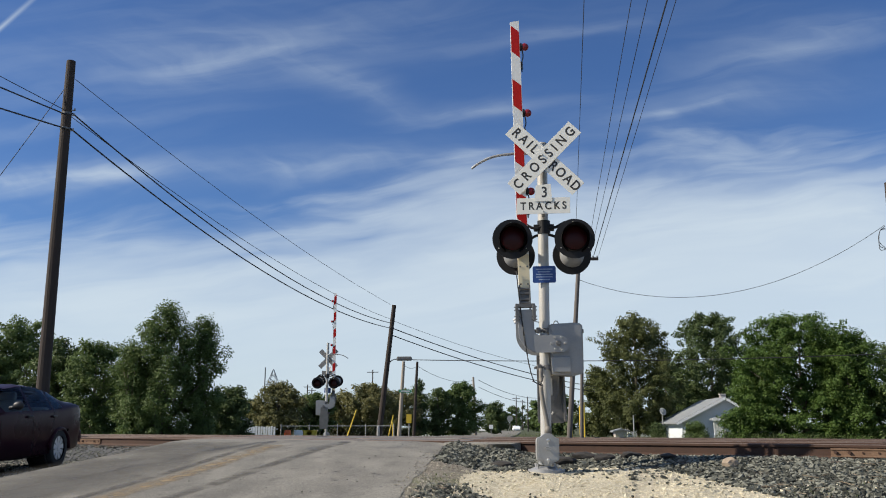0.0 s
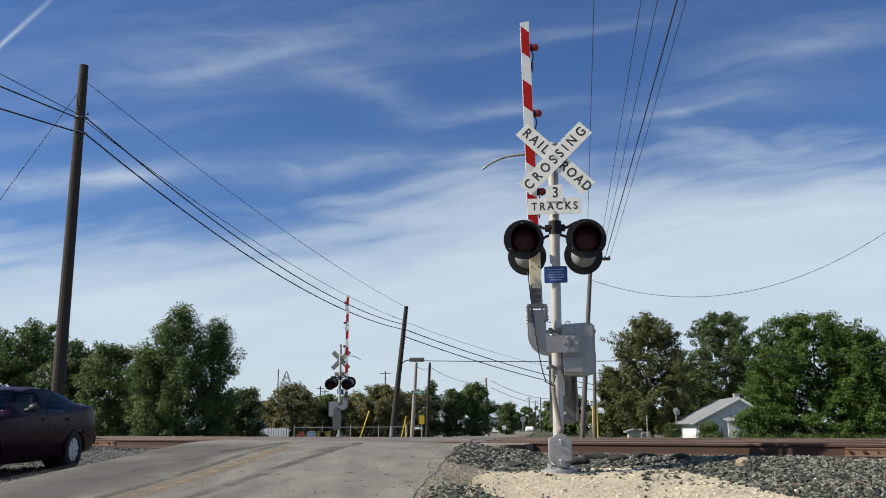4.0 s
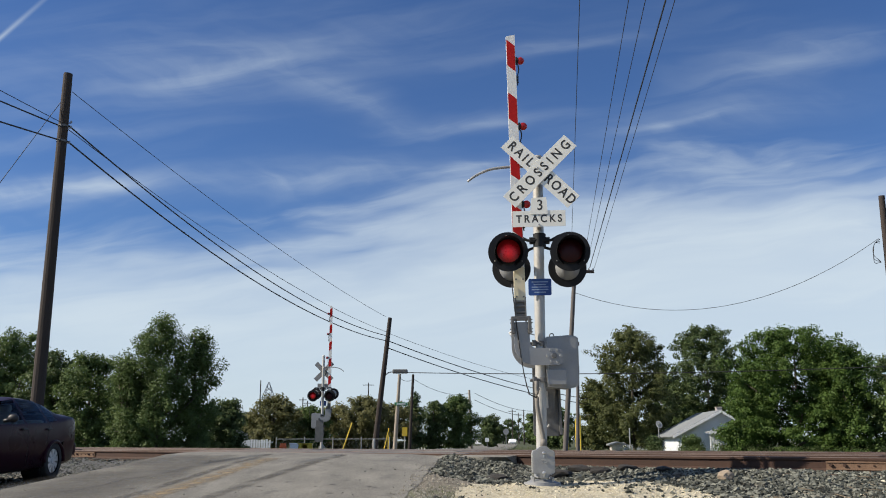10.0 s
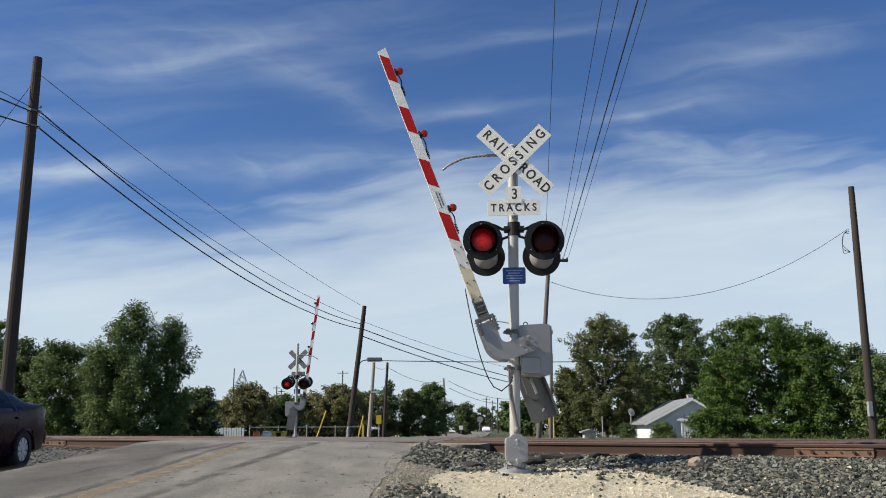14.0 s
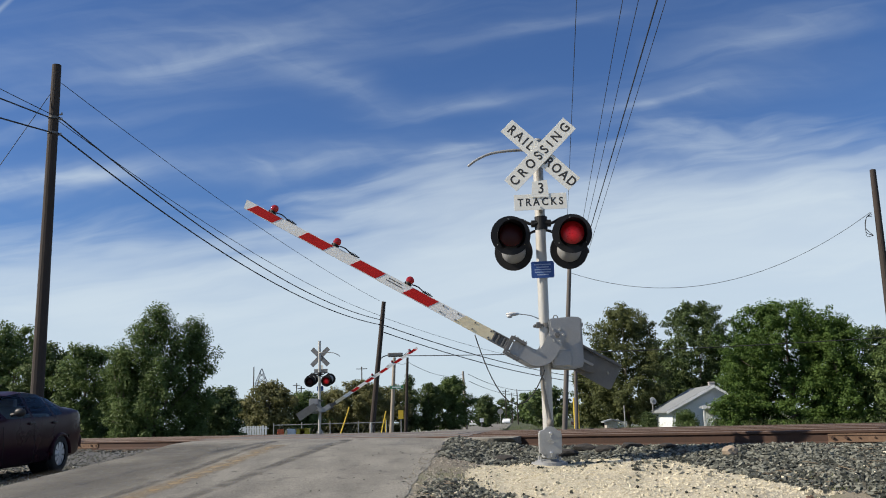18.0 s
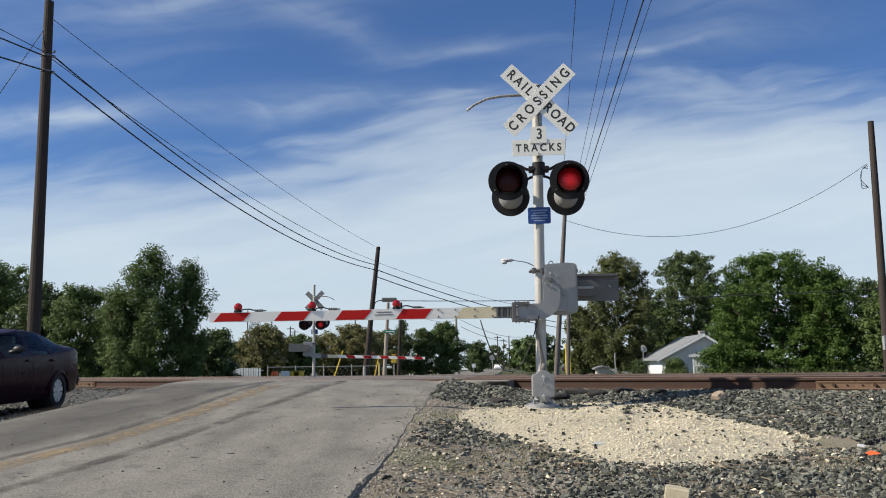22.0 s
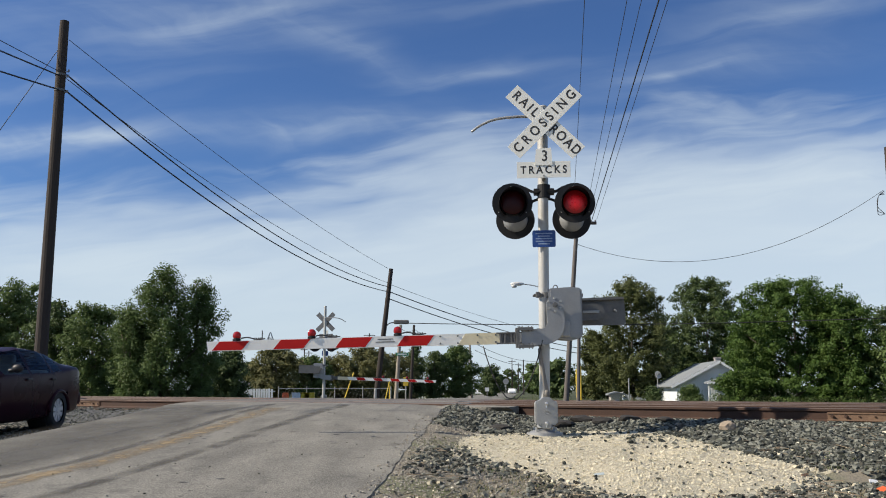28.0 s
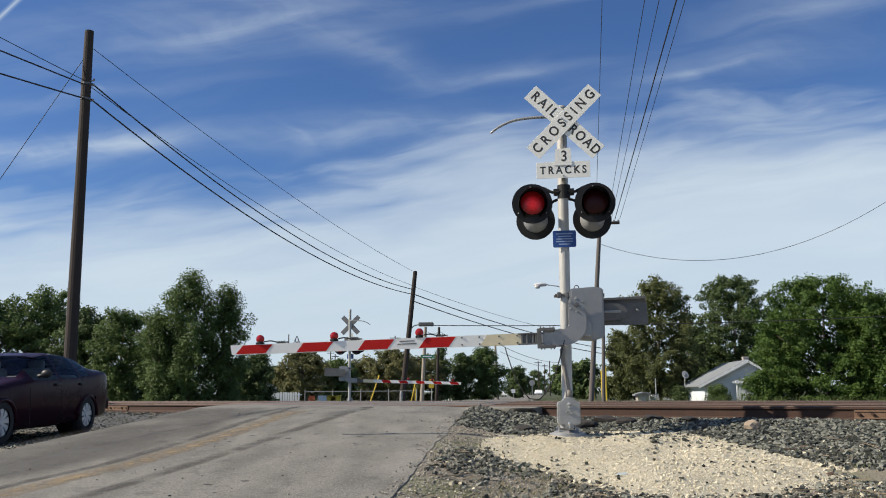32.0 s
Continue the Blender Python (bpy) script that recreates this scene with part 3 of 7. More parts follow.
def ground_z(x, y):
    n = across(x, y)
    z = float(np.interp(y, [-60, 0, 2, 6, 9, 12, 15, 30, 36, 60, 110, 3000], [-0.4, -0.12, 0.02, 0.44, 0.73, 1.02, 1.12, 1.12, 1.05, 0.75, 0.45, 0.2]))
    bank = float(np.interp(n, [8.9, 9.6, 11.4, 13.6, 22.4, 24.5, 31], [-1, 0.80, 1.17, 1.165, 1.10, 0.85, -1]))
    if x < road_left(y) and 4 < y < 40:
        z = float(np.interp(y, [4, 11, 16, 40], [0.38, 0.87, 0.93, 0.95]))
        near = max(0.0, 1 - (road_left(y) - x) / 1.5) ** 1.5
        z = z + (road_z(y) - 0.06 - z) * near
    if x > road_right(y) - 0.4 and -5 < y < 16:
        drop = float(np.interp(y, [6.2, 7.2, 8.0, 10], [0.055, 0.034, 0.012, 0.007]))
        near = max(0.0, min(1, 1 - (x - road_right(y) - 0.2) / 0.8))
        z = z + (road_z(y) - drop - z) * near
    z = max(z, bank)
    if -0.5 < x < 1.6 and 10.8 < n < 12.2:
        z += 0.06 * max(0.0, min(1.0, (1.35 - x) / 0.4)) * max(0.0, min(1.0, (n - 10.8) / 0.6)) * max(0.0, min(1.0, (x - road_right(y) - 0.1) / 0.4))
    inside = max(0.0, min(1.0, (x - road_left(y)) / 0.15)) * max(0.0, min(1.0, (road_right(y) - 0.2 - x) / 0.2))
    if inside > 0 and y < 130:
        z = min(z, road_z(y) - 0.10 * inside)
    away = max(0.0, min(1.0, max(x - road_right(y), road_left(y) - x) / 0.6))
    return z + 0.02 * noise.noise((x * 0.9, y * 0.9, 0)) * (away if y < 40 else 0)


def make_ground():
    def steps(parts):
        out = []
        for a, b, s in parts:
            out += list(np.arange(a, b, s))
        return out + [parts[-1][1]]
    xs = steps([(-2500, -300, 220), (-300, -60, 20), (-60, -16, 4), (-16, -6.5, 0.25), (-6.5, 1.0, 0.125), (1.0, 12, 0.25), (12, 60, 4), (60, 300, 20), (300, 2500, 220)])
    ys = steps([(-60, 2, 4), (2, 30, 0.25), (30, 60, 2), (60, 200, 10), (200, 600, 50), (600, 3000, 300)])
    verts = [(x, y, ground_z(x, y)) for y in ys for x in xs]
    w = len(xs)
    faces = [(j * w + i, j * w + i + 1, (j + 1) * w + i + 1, (j + 1) * w + i) for j in range(len(ys) - 1) for i in range(w - 1)]
    ob = raw_mesh("ground", verts, faces, M["ground"])
    ob.data.materials.append(M["grass"])
    ob.data.materials.append(M["ballast_bed"])
    for p in ob.data.polygons:
        c = p.center
        n = across(c.x, c.y)
        p.material_index = 2 if (9.7 < n < 23.0 and abs(c.x) < 60) else (1 if c.y > 30 or n > 23 else 0)
        p.use_smooth = True
    return tagged(ob, "bare dirt and gravel verge running into grass", "ground", kind="structure")


GROUND = make_ground()


def strip(name, left, right, ys, lift, material, label, thick=0.0, rag=0.0, soft=False):
    """A strip that lies on the road's surface between two lines."""
    bm = bmesh.new()
    rows = []
    for y in ys:
        l, r = left(y), right(y)
        if rag:
            l += rag * noise.noise((y * 1.7, 3.1, 0))
            r += rag * (noise.noise((y * 1.9, 7.7, 0)) + 0.5 * noise.noise((y * 6.3, 1.7, 0)))
        rows.append([bm.verts.new((l + (r - l) * f, y, road_z(y) + lift)) for f in ((0, 0.25, 0.5, 0.75, 1) if soft else (0, 1))])
        if thick:
            rows[-1] = [bm.verts.new((l - 0.03, y, road_z(y) + lift - thick)), *rows[-1], bm.verts.new((r + 0.03, y, road_z(y) + lift - thick))]
    for a, b in zip(rows, rows[1:]):
        for i in range(len(a) - 1):
            bm.faces.new((a[i], a[i + 1], b[i + 1], b[i]))
    ob = part(name, bm, material)
    if soft:
        a = ob.data.attributes.new("wear", "FLOAT", "POINT")
        for v, d in zip(ob.data.vertices, a.data):
            d.value = (0.0, 0.7, 1.0, 0.7, 0.0)[v.index % 5]
    return tagged(ob, label, name.replace("_", " "), kind="structure")


ROAD_YS = [*np.arange(-30, 3, 1.0), *np.arange(3, 34, 0.12), *np.arange(34, 500, 8.0)]
strip("road", road_left, road_right, ROAD_YS, 0.0, M["asphalt"], "pale worn two-lane asphalt road", thick=0.09, rag=0.05)


def yellow_x(y):
    return float(np.interp(y, [-30, 8.03, 8.67, 9.32, 10.54, 11.82, 14, 20], [-12, -4.02, -3.79, -3.5, -3.24, -3.0, -2.7, -2.2]))


strip("centre_line", lambda y: yellow_x(y) - 0.19, lambda y: yellow_x(y) + 0.19, np.arange(4, 14.5, 0.15), 0.004, M["yellow_paint"], "worn faded yellow centre line on the asphalt", rag=0.02, soft=True)


def tar_x(y):
    return float(np.interp(y, [5, 7.08, 8.35, 9.28, 10.49, 12.26, 14.7], [-4.15, -3.56, -3.13, -2.87, -2.56, -2.18, -1.65]))


strip("tyre_streak", lambda y: tar_x(y) - 0.12, lambda y: tar_x(y) + 0.12, np.arange(5, 15.2, 0.15), 0.004, M["tyre_mark"], "dark rubbed tyre streak on the asphalt", rag=0.03, soft=True)
strip("tyre_streak", lambda y: yellow_x(y) - 0.38, lambda y: yellow_x(y) - 0.19, np.arange(5, 15.6, 0.15), 0.004, M["tyre_mark"], "thin dark tyre streak beside the centre line", rag=0.02, soft=True)


strip("worn_lane", lambda y: road_left(y) - 0.3, lambda y: yellow_x(y) - 0.30, np.arange(5, 15.2, 0.15), 0.002, M["lane_film"], "darker worn asphalt of the lane by the car", soft=True)


# ---- railway ----
def rail_profile():
    """Outline of a rail, its head's top at 0: across and up."""
    half = [(0.0, 0.0), (0.030, -0.002), (0.037, -0.010), (0.037, -0.038), (0.012, -0.050), (0.009, -0.140), (0.030, -0.160), (0.076, -0.172), (0.076, -0.184)]
    return half + [(-a, b) for a, b in half[:0:-1]]


ALONG, NORMAL = Vector((0.8, -0.6, 0)), Vector((0.6, 0.8, 0))


def rail(n, s0, s1, parent, z=RAIL_Z):
    bm = bmesh.new()
    prof = rail_profile()
    rings = []
    for s in (s0, s1):
        o = NORMAL * n + ALONG * s + Vector((0, 0, z))
        rings.append([bm.verts.new(o + NORMAL * a + Vector((0, 0, b))) for a, b in prof])
    k = len(prof)
    for i in range(k):
        f = bm.faces.new((rings[0][i], rings[1][i], rings[1][(i + 1) % k], rings[0][(i + 1) % k]))
        f.material_index = 1 if i in (0, 1, k - 1, k - 2) else 0
    bm.faces.new(rings[0])
    bm.faces.new(rings[1][::-1])
    bmesh.ops.recalc_face_normals(bm, faces=bm.faces[:])
    return part("rail", bm, (M["rust"], M["rail_top"]), parent)


def joint_bar(n, s, parent, side=-1):
    """A bolted splice bar against a rail's web."""
    bm = bmesh.new()
    m = Matrix.Translation(NORMAL * n + ALONG * s + Vector((0, 0, RAIL_Z))) @ Matrix((ALONG, NORMAL, Vector((0, 0, 1)))).transposed().to_4x4()
    box(bm, 0, side * 0.022, -0.098, 0.92, 0.026, 0.094, 0.004, m)
    box(bm, 0, side * 0.032, -0.060, 0.92, 0.028, 0.022, 0.004, m)
    box(bm, 0, side * 0.040, -0.146, 0.92, 0.040, 0.018, 0.004, m)
    bar = part("joint_bar", bm, M["rust_light"], parent, "orange-rusted bolted joint bar")
    for k, a in enumerate((-0.40, -0.24, -0.09, 0.09, 0.24, 0.40)):
        bm = bmesh.new()
        p = m @ Vector((a, side * 0.034, -0.098))
        q = m @ Vector((a, side * (0.075 if k in (0, 1, 4) else 0.05), -0.098))
        rod(bm, p, q, 0.020 if k in (0, 1, 4, 5) else 0.012, seg=6)
        part("bolt", bm, M["rust"], bar)


def make_tracks():
    for i, n in enumerate(TRACKS):
        t = empty("railway_track")
        for side in (-0.755, 0.755):
            rail(n + side, -70, 70, t, track_z(n))
        if i == 0:
            joint_bar(n - 0.755, -2.42, t)
            joint_bar(n - 0.755, -19.3, t)
            bm = bmesh.new()
            box(bm, 0, 0, 0, 0.22, 2.6, 0.15, 0.01)
            base = bm
            me = bpy.data.meshes.new("tie")
            base.to_mesh(me)
            base.free()
            me.materials.append(M["tie"])
            for k in range(-44, 30):
                c = NORMAL * n + ALONG * (k * 0.55) + Vector((0, 0, RAIL_Z - 0.184 - 0.079))
                if road_left(c.y) - 0.8 < c.x < road_right(c.y) + 0.8:
                    continue
                ob = new("tie", me)
                ob.parent = t
                ob.matrix_basis = Matrix.Translation(c) @ Matrix.Rotation(math.atan2(-0.6, 0.8) + random.uniform(-0.02, 0.02), 4, "Z")
        tagged(t, "rusty brown railway track on dark grey ballast", "railway track", "railway tracks")


make_tracks()


# dark asphalt infill between and beside the rails where the road crosses
def crossing_panel(n0, n1, name="crossing_panel"):
    bm = bmesh.new()
    pts = []
    for n in (n0, n1):
        row = []
        for edge in (road_left, road_right):
            s, y = 0.0, n
            for _ in range(40):
                p = NORMAL * n + ALONG * s
                s += (edge(p.y) + (-0.35 if edge is road_left else 0.35) - p.x) / 0.8 * 0.6
            row.append(NORMAL * n + ALONG * s)
        pts.append(row)
    a, b, c, d = pts[0][0], pts[0][1], pts[1][1], pts[1][0]
    za, zb = track_z(n0) - 0.005, track_z(n1) - 0.005
    top = [bm.verts.new((p.x, p.y, z)) for p, z in ((a, za), (b, za), (c, zb), (d, zb))]
    low = [bm.verts.new((p.x, p.y, za - 0.16)) for p in (a, b, c, d)]
    bm.faces.new(top)
    for i in range(4):
        bm.faces.new((top[i], low[i], low[(i + 1) % 4], top[(i + 1) % 4]))
    bmesh.ops.recalc_face_normals(bm, faces=bm.faces[:])
    tagged(part(name, bm, M["asphalt_dark"]), "dark asphalt infill beside the rails of the crossing", "crossing panel", kind="structure")


for tn in TRACKS:
    crossing_panel(tn - 0.66, tn + 0.66)
crossing_panel(TRACKS[0] + 0.85, TRACKS[1] - 0.85)
crossing_panel(TRACKS[1] + 0.85, TRACKS[2] - 0.85)


def make_apron():
    """The worn end of the asphalt that runs on beside the near rail."""
    bm = bmesh.new()
    rows = []
    for k in range(15):
        s = -8.75 + (k / 14) * 1.35
        f = k / 14
        n0 = 11.42 + 0.30 * f ** 1.5 + 0.04 * noise.noise((s * 3, 1.0, 4.0))
        rows.append([bm.verts.new(NORMAL * n + ALONG * s + Vector((0, 0, z))) for n, z in ((n0 - 0.10, 1.12), (n0, 1.235 + 0.03 * f), (11.55, 1.325), (11.855, 1.345), (11.857, 1.15))])
    for a, b in zip(rows, rows[1:]):
        for i in range(4):
            bm.faces.new((a[i], a[i + 1], b[i + 1], b[i]))
    bm.faces.new(rows[-1])
    bmesh.ops.recalc_face_normals(bm, faces=bm.faces[:])
    tagged(part("asphalt_apron", bm, M["asphalt"]), "worn asphalt apron beside the near rail", "asphalt apron", kind="structure")


make_apron()


# ---- the crossing signal ----
PIVOT = Vector((0.095, -0.15, 1.565))
LEAD_FOOT = Vector((-0.07, -0.17, 1.15))   # where the loose lead meets the mast
LEAD_HEAD = Vector((-0.93, -0.04, -0.47))   # and the arm, from the pivot
LEAD_LENGTH, LEAD_PIECES = 1.66, 14
FACE = -6.0   # the heads and boards face a little towards the road


def arc(cx, cz, r, a0, a1, n=10):
    return [(cx + r * math.cos(radians(a0 + (a1 - a0) * i / n)), cz + r * math.sin(radians(a0 + (a1 - a0) * i / n))) for i in range(n + 1)]


def signal_head(parent, m, name="signal_head"):
    """One flashing head: it looks along -y of its own space."""
    bm = bmesh.new()
    rod(bm, (0, 0.0, 0), (0, 0.012, 0), 0.26, seg=40)
    head = part(name, bm, M["black"], parent, "round black backing disc of a flashing lamp")
    head.matrix_basis = m
    bm = bmesh.new()
    prof = [(0.012, 0.165), (0.06, 0.16), (0.13, 0.13), (0.17, 0.085), (0.19, 0.0)]
    rings = [[bm.verts.new((r * math.cos(a), y, r * math.sin(a))) for a in (2 * math.pi * k / 28 for k in range(28))] for y, r in prof[:-1]]
    for a, b in zip(rings, rings[1:]):
        for k in range(28):
            bm.faces.new((a[k], a[(k + 1) % 28], b[(k + 1) % 28], b[k]))
    bm.faces.new(rings[-1])
    bmesh.ops.recalc_face_normals(bm, faces=bm.faces[:])
    part("housing", bm, M["grey_cast"], head, "grey cast lamp housing", smooth=True)
    # hood: a tapering visor open below
    bm = bmesh.new()
    rows = []
    n = 30
    for j in range(3):
        f = j / 2
        row = []
        for k in range(n + 1):
            a = radians(-62 + 304 * k / n)
            reach = 0.30 * max(0.15, 0.5 + 0.5 * math.sin(a)) ** 0.8
            row.append(bm.verts.new(((0.175 + 0.006 * f) * math.cos(a), -reach * f, (0.175 + 0.006 * f) * math.sin(a) - 0.03 * f)))
        rows.append(row)
    for a, b in zip(rows, rows[1:]):
        for k in range(n):
            bm.faces.new((a[k], a[k + 1], b[k + 1], b[k]))
    bmesh.ops.solidify(bm, geom=bm.faces[:], thickness=0.004)
    part("hood", bm, M["black"], head, "black visor over the lamp", smooth=True)
    # the lens unit turns about its upright axis: red glass in front, glowing reflector behind
    bm = bmesh.new()
    r = 0.152
    for sgn, mi in ((-1, 0), (1, 1)):
        prev = None
        for rr, y in ((0.0, 0.030), (0.035, 0.029), (0.09, 0.021), (0.125, 0.013), (r, 0.003)):
            ring = [bm.verts.new((rr * math.cos(a), sgn * y, rr * math.sin(a))) for a in (2 * math.pi * k / 28 for k in range(28))] if rr else [bm.verts.new((0, sgn * y, 0))]
            if prev:
                for k in range(28):
                    k2 = (k + 1) % 28
                    f = bm.faces.new((prev[0], ring[k], ring[k2]) if len(prev) == 1 else (prev[k], ring[k], ring[k2], prev[k2]))
                    f.material_index = mi
            prev = ring
    bmesh.ops.recalc_face_normals(bm, faces=bm.faces[:])
    lens = part("lens", bm, (M["lens_dark"], M["lens_lit"]), head, "round red glass lens", smooth=True)
    lens.location = (0, -0.045, 0)
    bm = bmesh.new()
    bmesh.ops.create_cone(bm, cap_ends=False, segments=32, radius1=0.178, radius2=0.160, depth=0.03, matrix=Matrix.Translation((0, -0.012, 0)) @ Matrix.Rotation(radians(90), 4, "X"))
    bmesh.ops.solidify(bm, geom=bm.faces[:], thickness=0.006)
    part("rim", bm, M["black"], head)
    for a in (95, 215, 325):
        bm = bmesh.new()
        ball(bm, (0.215 * math.cos(radians(a)), -0.004, 0.215 * math.sin(radians(a))), 0.008, 8, 6)
        part("screw", bm, M["galv"], head)
    return head, lens


def blade(parent, name, word_parts, turn, y, label, length=1.22):
    """One board of the crossbuck, with its words."""
    bm = bmesh.new()
    box(bm, 0, 0, 0, length, 0.005, 0.229, 0.0015)
    b = part(name, bm, (M["white_sign"], M["sign_back"]), parent, label)
    for f in b.data.polygons:
        f.material_index = 1 if f.normal.y > 0.5 else 0
    b.matrix_basis = pose(0.028, y, 4.0, 0, -turn, 0)
    for s, cx in word_parts:
        text_mesh("lettering", s, 0.178, M["black_sign"], b, pose(cx, -0.0031, 0.0, 90, 0, 0), 0.0005, "black capital letters", {"CROSSING": 1.66, "RAIL": 1.46, "ROAD": 1.28}[s], 0.0038)
    return b


def make_signal(m, label, tip=-4.36):
    s = empty("crossing_signal", m)
    tagged(s, label, "crossing signal", "crossing signals")
    # mast on its base
    bm = bmesh.new()
    rod(bm, (0, 0, 0.06), (0, 0, 4.26), 0.069, seg=24)
    rod(bm, (0, 0, 4.26), (0, 0, 4.285), 0.075, 0.06, seg=24)
    part("mast", bm, M["mast_paint"], s, "round silver-painted mast", smooth=False)
    bm = bmesh.new()
    rod(bm, (0, 0, -0.12), (0, 0, 0.0), 0.24, 0.23, seg=28)
    rod(bm, (0, 0, 0.0), (0, 0, 0.03), 0.21, 0.12, seg=28)
    rod(bm, (0, 0, 0.06), (0, 0, 0.30), 0.10, 0.085, seg=20)
    part("base", bm, M["grey_cast"], s, "grey cast mast base")
    for k in range(4):
        bm = bmesh.new()
        a = radians(45 + 90 * k)
        rod(bm, (0.17 * math.cos(a), 0.17 * math.sin(a), 0.0), (0.17 * math.cos(a), 0.17 * math.sin(a), 0.07), 0.016, seg=6)
        part("anchor_bolt", bm, M["galv"], s)
    # junction box with rounded shoulders
    bm = bmesh.new()
    prof = [(-0.135, 0.12), (-0.10, 0.10), (-0.06, 0.10), (-0.045, 0.055), (0.045, 0.055), (0.06, 0.10), (0.10, 0.10), (0.135, 0.12), (0.14, 0.15), (0.14, 0.35), (0.13, 0.385), (0.085, 0.40), (0.055, 0.43), (0.02, 0.445), (-0.02, 0.445), (-0.055, 0.43), (-0.085, 0.40), (-0.13, 0.385), (-0.14, 0.35), (-0.14, 0.15)]
    prism(bm, prof, -0.20, -0.06)
    jb = part("junction_box", bm, M["galv"], s, "pale grey cast junction box")
    bm = bmesh.new()
    prism(bm, [(x * 0.88, 0.25 + (z - 0.25) * 0.90) for x, z in prof], -0.212, -0.2)
    part("cover", bm, M["galv"], jb)
    for z in (0.36, 0.12):
        bm = bmesh.new()
        ball(bm, (0, -0.222, z), 0.022, 10, 8)
        rod(bm, (0, -0.212, z - 0.02), (0, -0.212, z - 0.05), 0.008, seg=6)
        part("latch", bm, M["chrome"], jb)
    bm = bmesh.new()
    tube(bm, curve_pts([(-0.03, -0.222, 0.26), (0.0, -0.222, 0.235), (0.035, -0.222, 0.25), (0.01, -0.222, 0.275), (-0.03, -0.222, 0.275), (-0.03, -0.222, 0.26)], 16), 0.006, 5)
    part("maker_mark", bm, M["galv"], jb)
    # conduit from the box to the gate mechanism
    bm = bmesh.new()
    tube(bm, curve_pts([(0.01, -0.13, 0.44), (0.01, -0.13, 0.52), (-0.05, -0.12, 0.85), (-0.065, -0.11, 1.0), (-0.065, -0.11, 1.25)], 20), 0.028, 10)
    rod(bm, (0.01, -0.13, 0.44), (0.01, -0.13, 0.53), 0.045, 0.038, 10)
    part("conduit", bm, M["conduit"], s, "grey flexible cable conduit", smooth=True)
    # gate mechanism case
    bm = bmesh.new()
    prism(bm, [(0.05, 1.18), (0.33, 1.16), (0.44, 1.19), (0.455, 1.24), (0.455, 1.80), (0.42, 1.83), (0.33, 1.84), (0.05, 1.82), (0.02, 1.78)], -0.11, 0.25)
    bmesh.ops.bevel(bm, geom=[e for e in bm.edges if abs(e.verts[0].co.y - e.verts[1].co.y) < 1e-4], offset=0.025, segments=2, affect="EDGES")
    case = part("gate_mechanism", bm, M["grey_cast"], s, "grey cast gate mechanism case")
    bm = bmesh.new()
    box(bm, 0.17, -0.12, 1.30, 0.24, 0.04, 0.20, 0.012)
    part("access_cover", bm, M["grey_cast"], case)
    bm = bmesh.new()
    tube(bm, [(0.12 + 0.03 * math.cos(radians(a)), -0.05, 1.825 + 0.04 * math.sin(radians(a))) for a in range(0, 181, 20)], 0.007, 6)
    part("lifting_eye", bm, M["grey_dark"], case)
    bm = bmesh.new()
    box(bm, 0.468, 0.05, 1.74, 0.03, 0.10, 0.05, 0.004)
    box(bm, 0.464, 0.05, 1.57, 0.02, 0.05, 0.30, 0.004)
    part("hasp", bm, M["grey_dark"], case)
    bm = bmesh.new()
    rod(bm, (0.095, -0.15, 1.565), (0.095, 0.42, 1.565), 0.045, seg=16)
    part("gate_shaft", bm, M["grey_dark"], case)
    for z in (1.27, 1.74):
        bm = bmesh.new()
        rod(bm, (0, 0, z - 0.03), (0, 0, z + 0.03), 0.082, seg=20)
        rod(bm, (-0.16, -0.06, z), (0.12, -0.06, z), 0.016, seg=8)
        rod(bm, (-0.16, 0.08, z), (0.12, 0.08, z), 0.016, seg=8)
        box(bm, -0.11, -0.06, z, 0.05, 0.05, 0.075, 0.006)
        part("mast_clamp", bm, M["grey_dark"], s, "dark iron mast clamp")
    # boards and heads turn together towards the road
    yaw = Matrix.Rotation(radians(FACE), 4, "Z")
    for word, cx, name, turn, y, lb in (((("RAIL", -0.350), ("ROAD", 0.362)), 0, "crossbuck_board", -45, -0.232, "white crossbuck board lettered RAILROAD"), ((("CROSSING", 0.0),), 0, "crossbuck_board", 45, -0.246, "white crossbuck board lettered CROSSING")):
        b = blade(s, name, word, turn, y, lb, 1.22 if turn < 0 else 1.165)
        b.matrix_basis = yaw @ b.matrix_basis
    bm = bmesh.new()
    box(bm, 0, 0, 0, 0.69, 0.005, 0.215, 0.0015)
    b = part("tracks_board", bm, (M["white_sign"], M["sign_back"]), s, "white board lettered TRACKS")
    for f in b.data.polygons:
        f.material_index = 1 if f.normal.y > 0.5 else 0
    b.matrix_basis = yaw @ pose(0, -0.250, 3.35)
    text_mesh("lettering", "TRACKS", 0.142, M["black_sign"], b, pose(0, -0.0031, -0.005, 90, 0, 0), 0.0005, "black capital letters", 1.48, 0.0034)
    bm = bmesh.new()
    prism(bm, [(-0.115, -0.115), (0.115, -0.115), (0.10, 0.115), (-0.095, 0.10)], -0.003, 0.003)
    b = part("number_board", bm, M["white_sign"], s, "small white board with the number 3")
    b.matrix_basis = yaw @ pose(0, -0.258, 3.525)
    text_mesh("lettering", "3", 0.20, M["black_sign"], b, pose(0.015, -0.0036, 0.0, 90, 0, 0), 0.0005, "black figure", 1.0, 0.003)
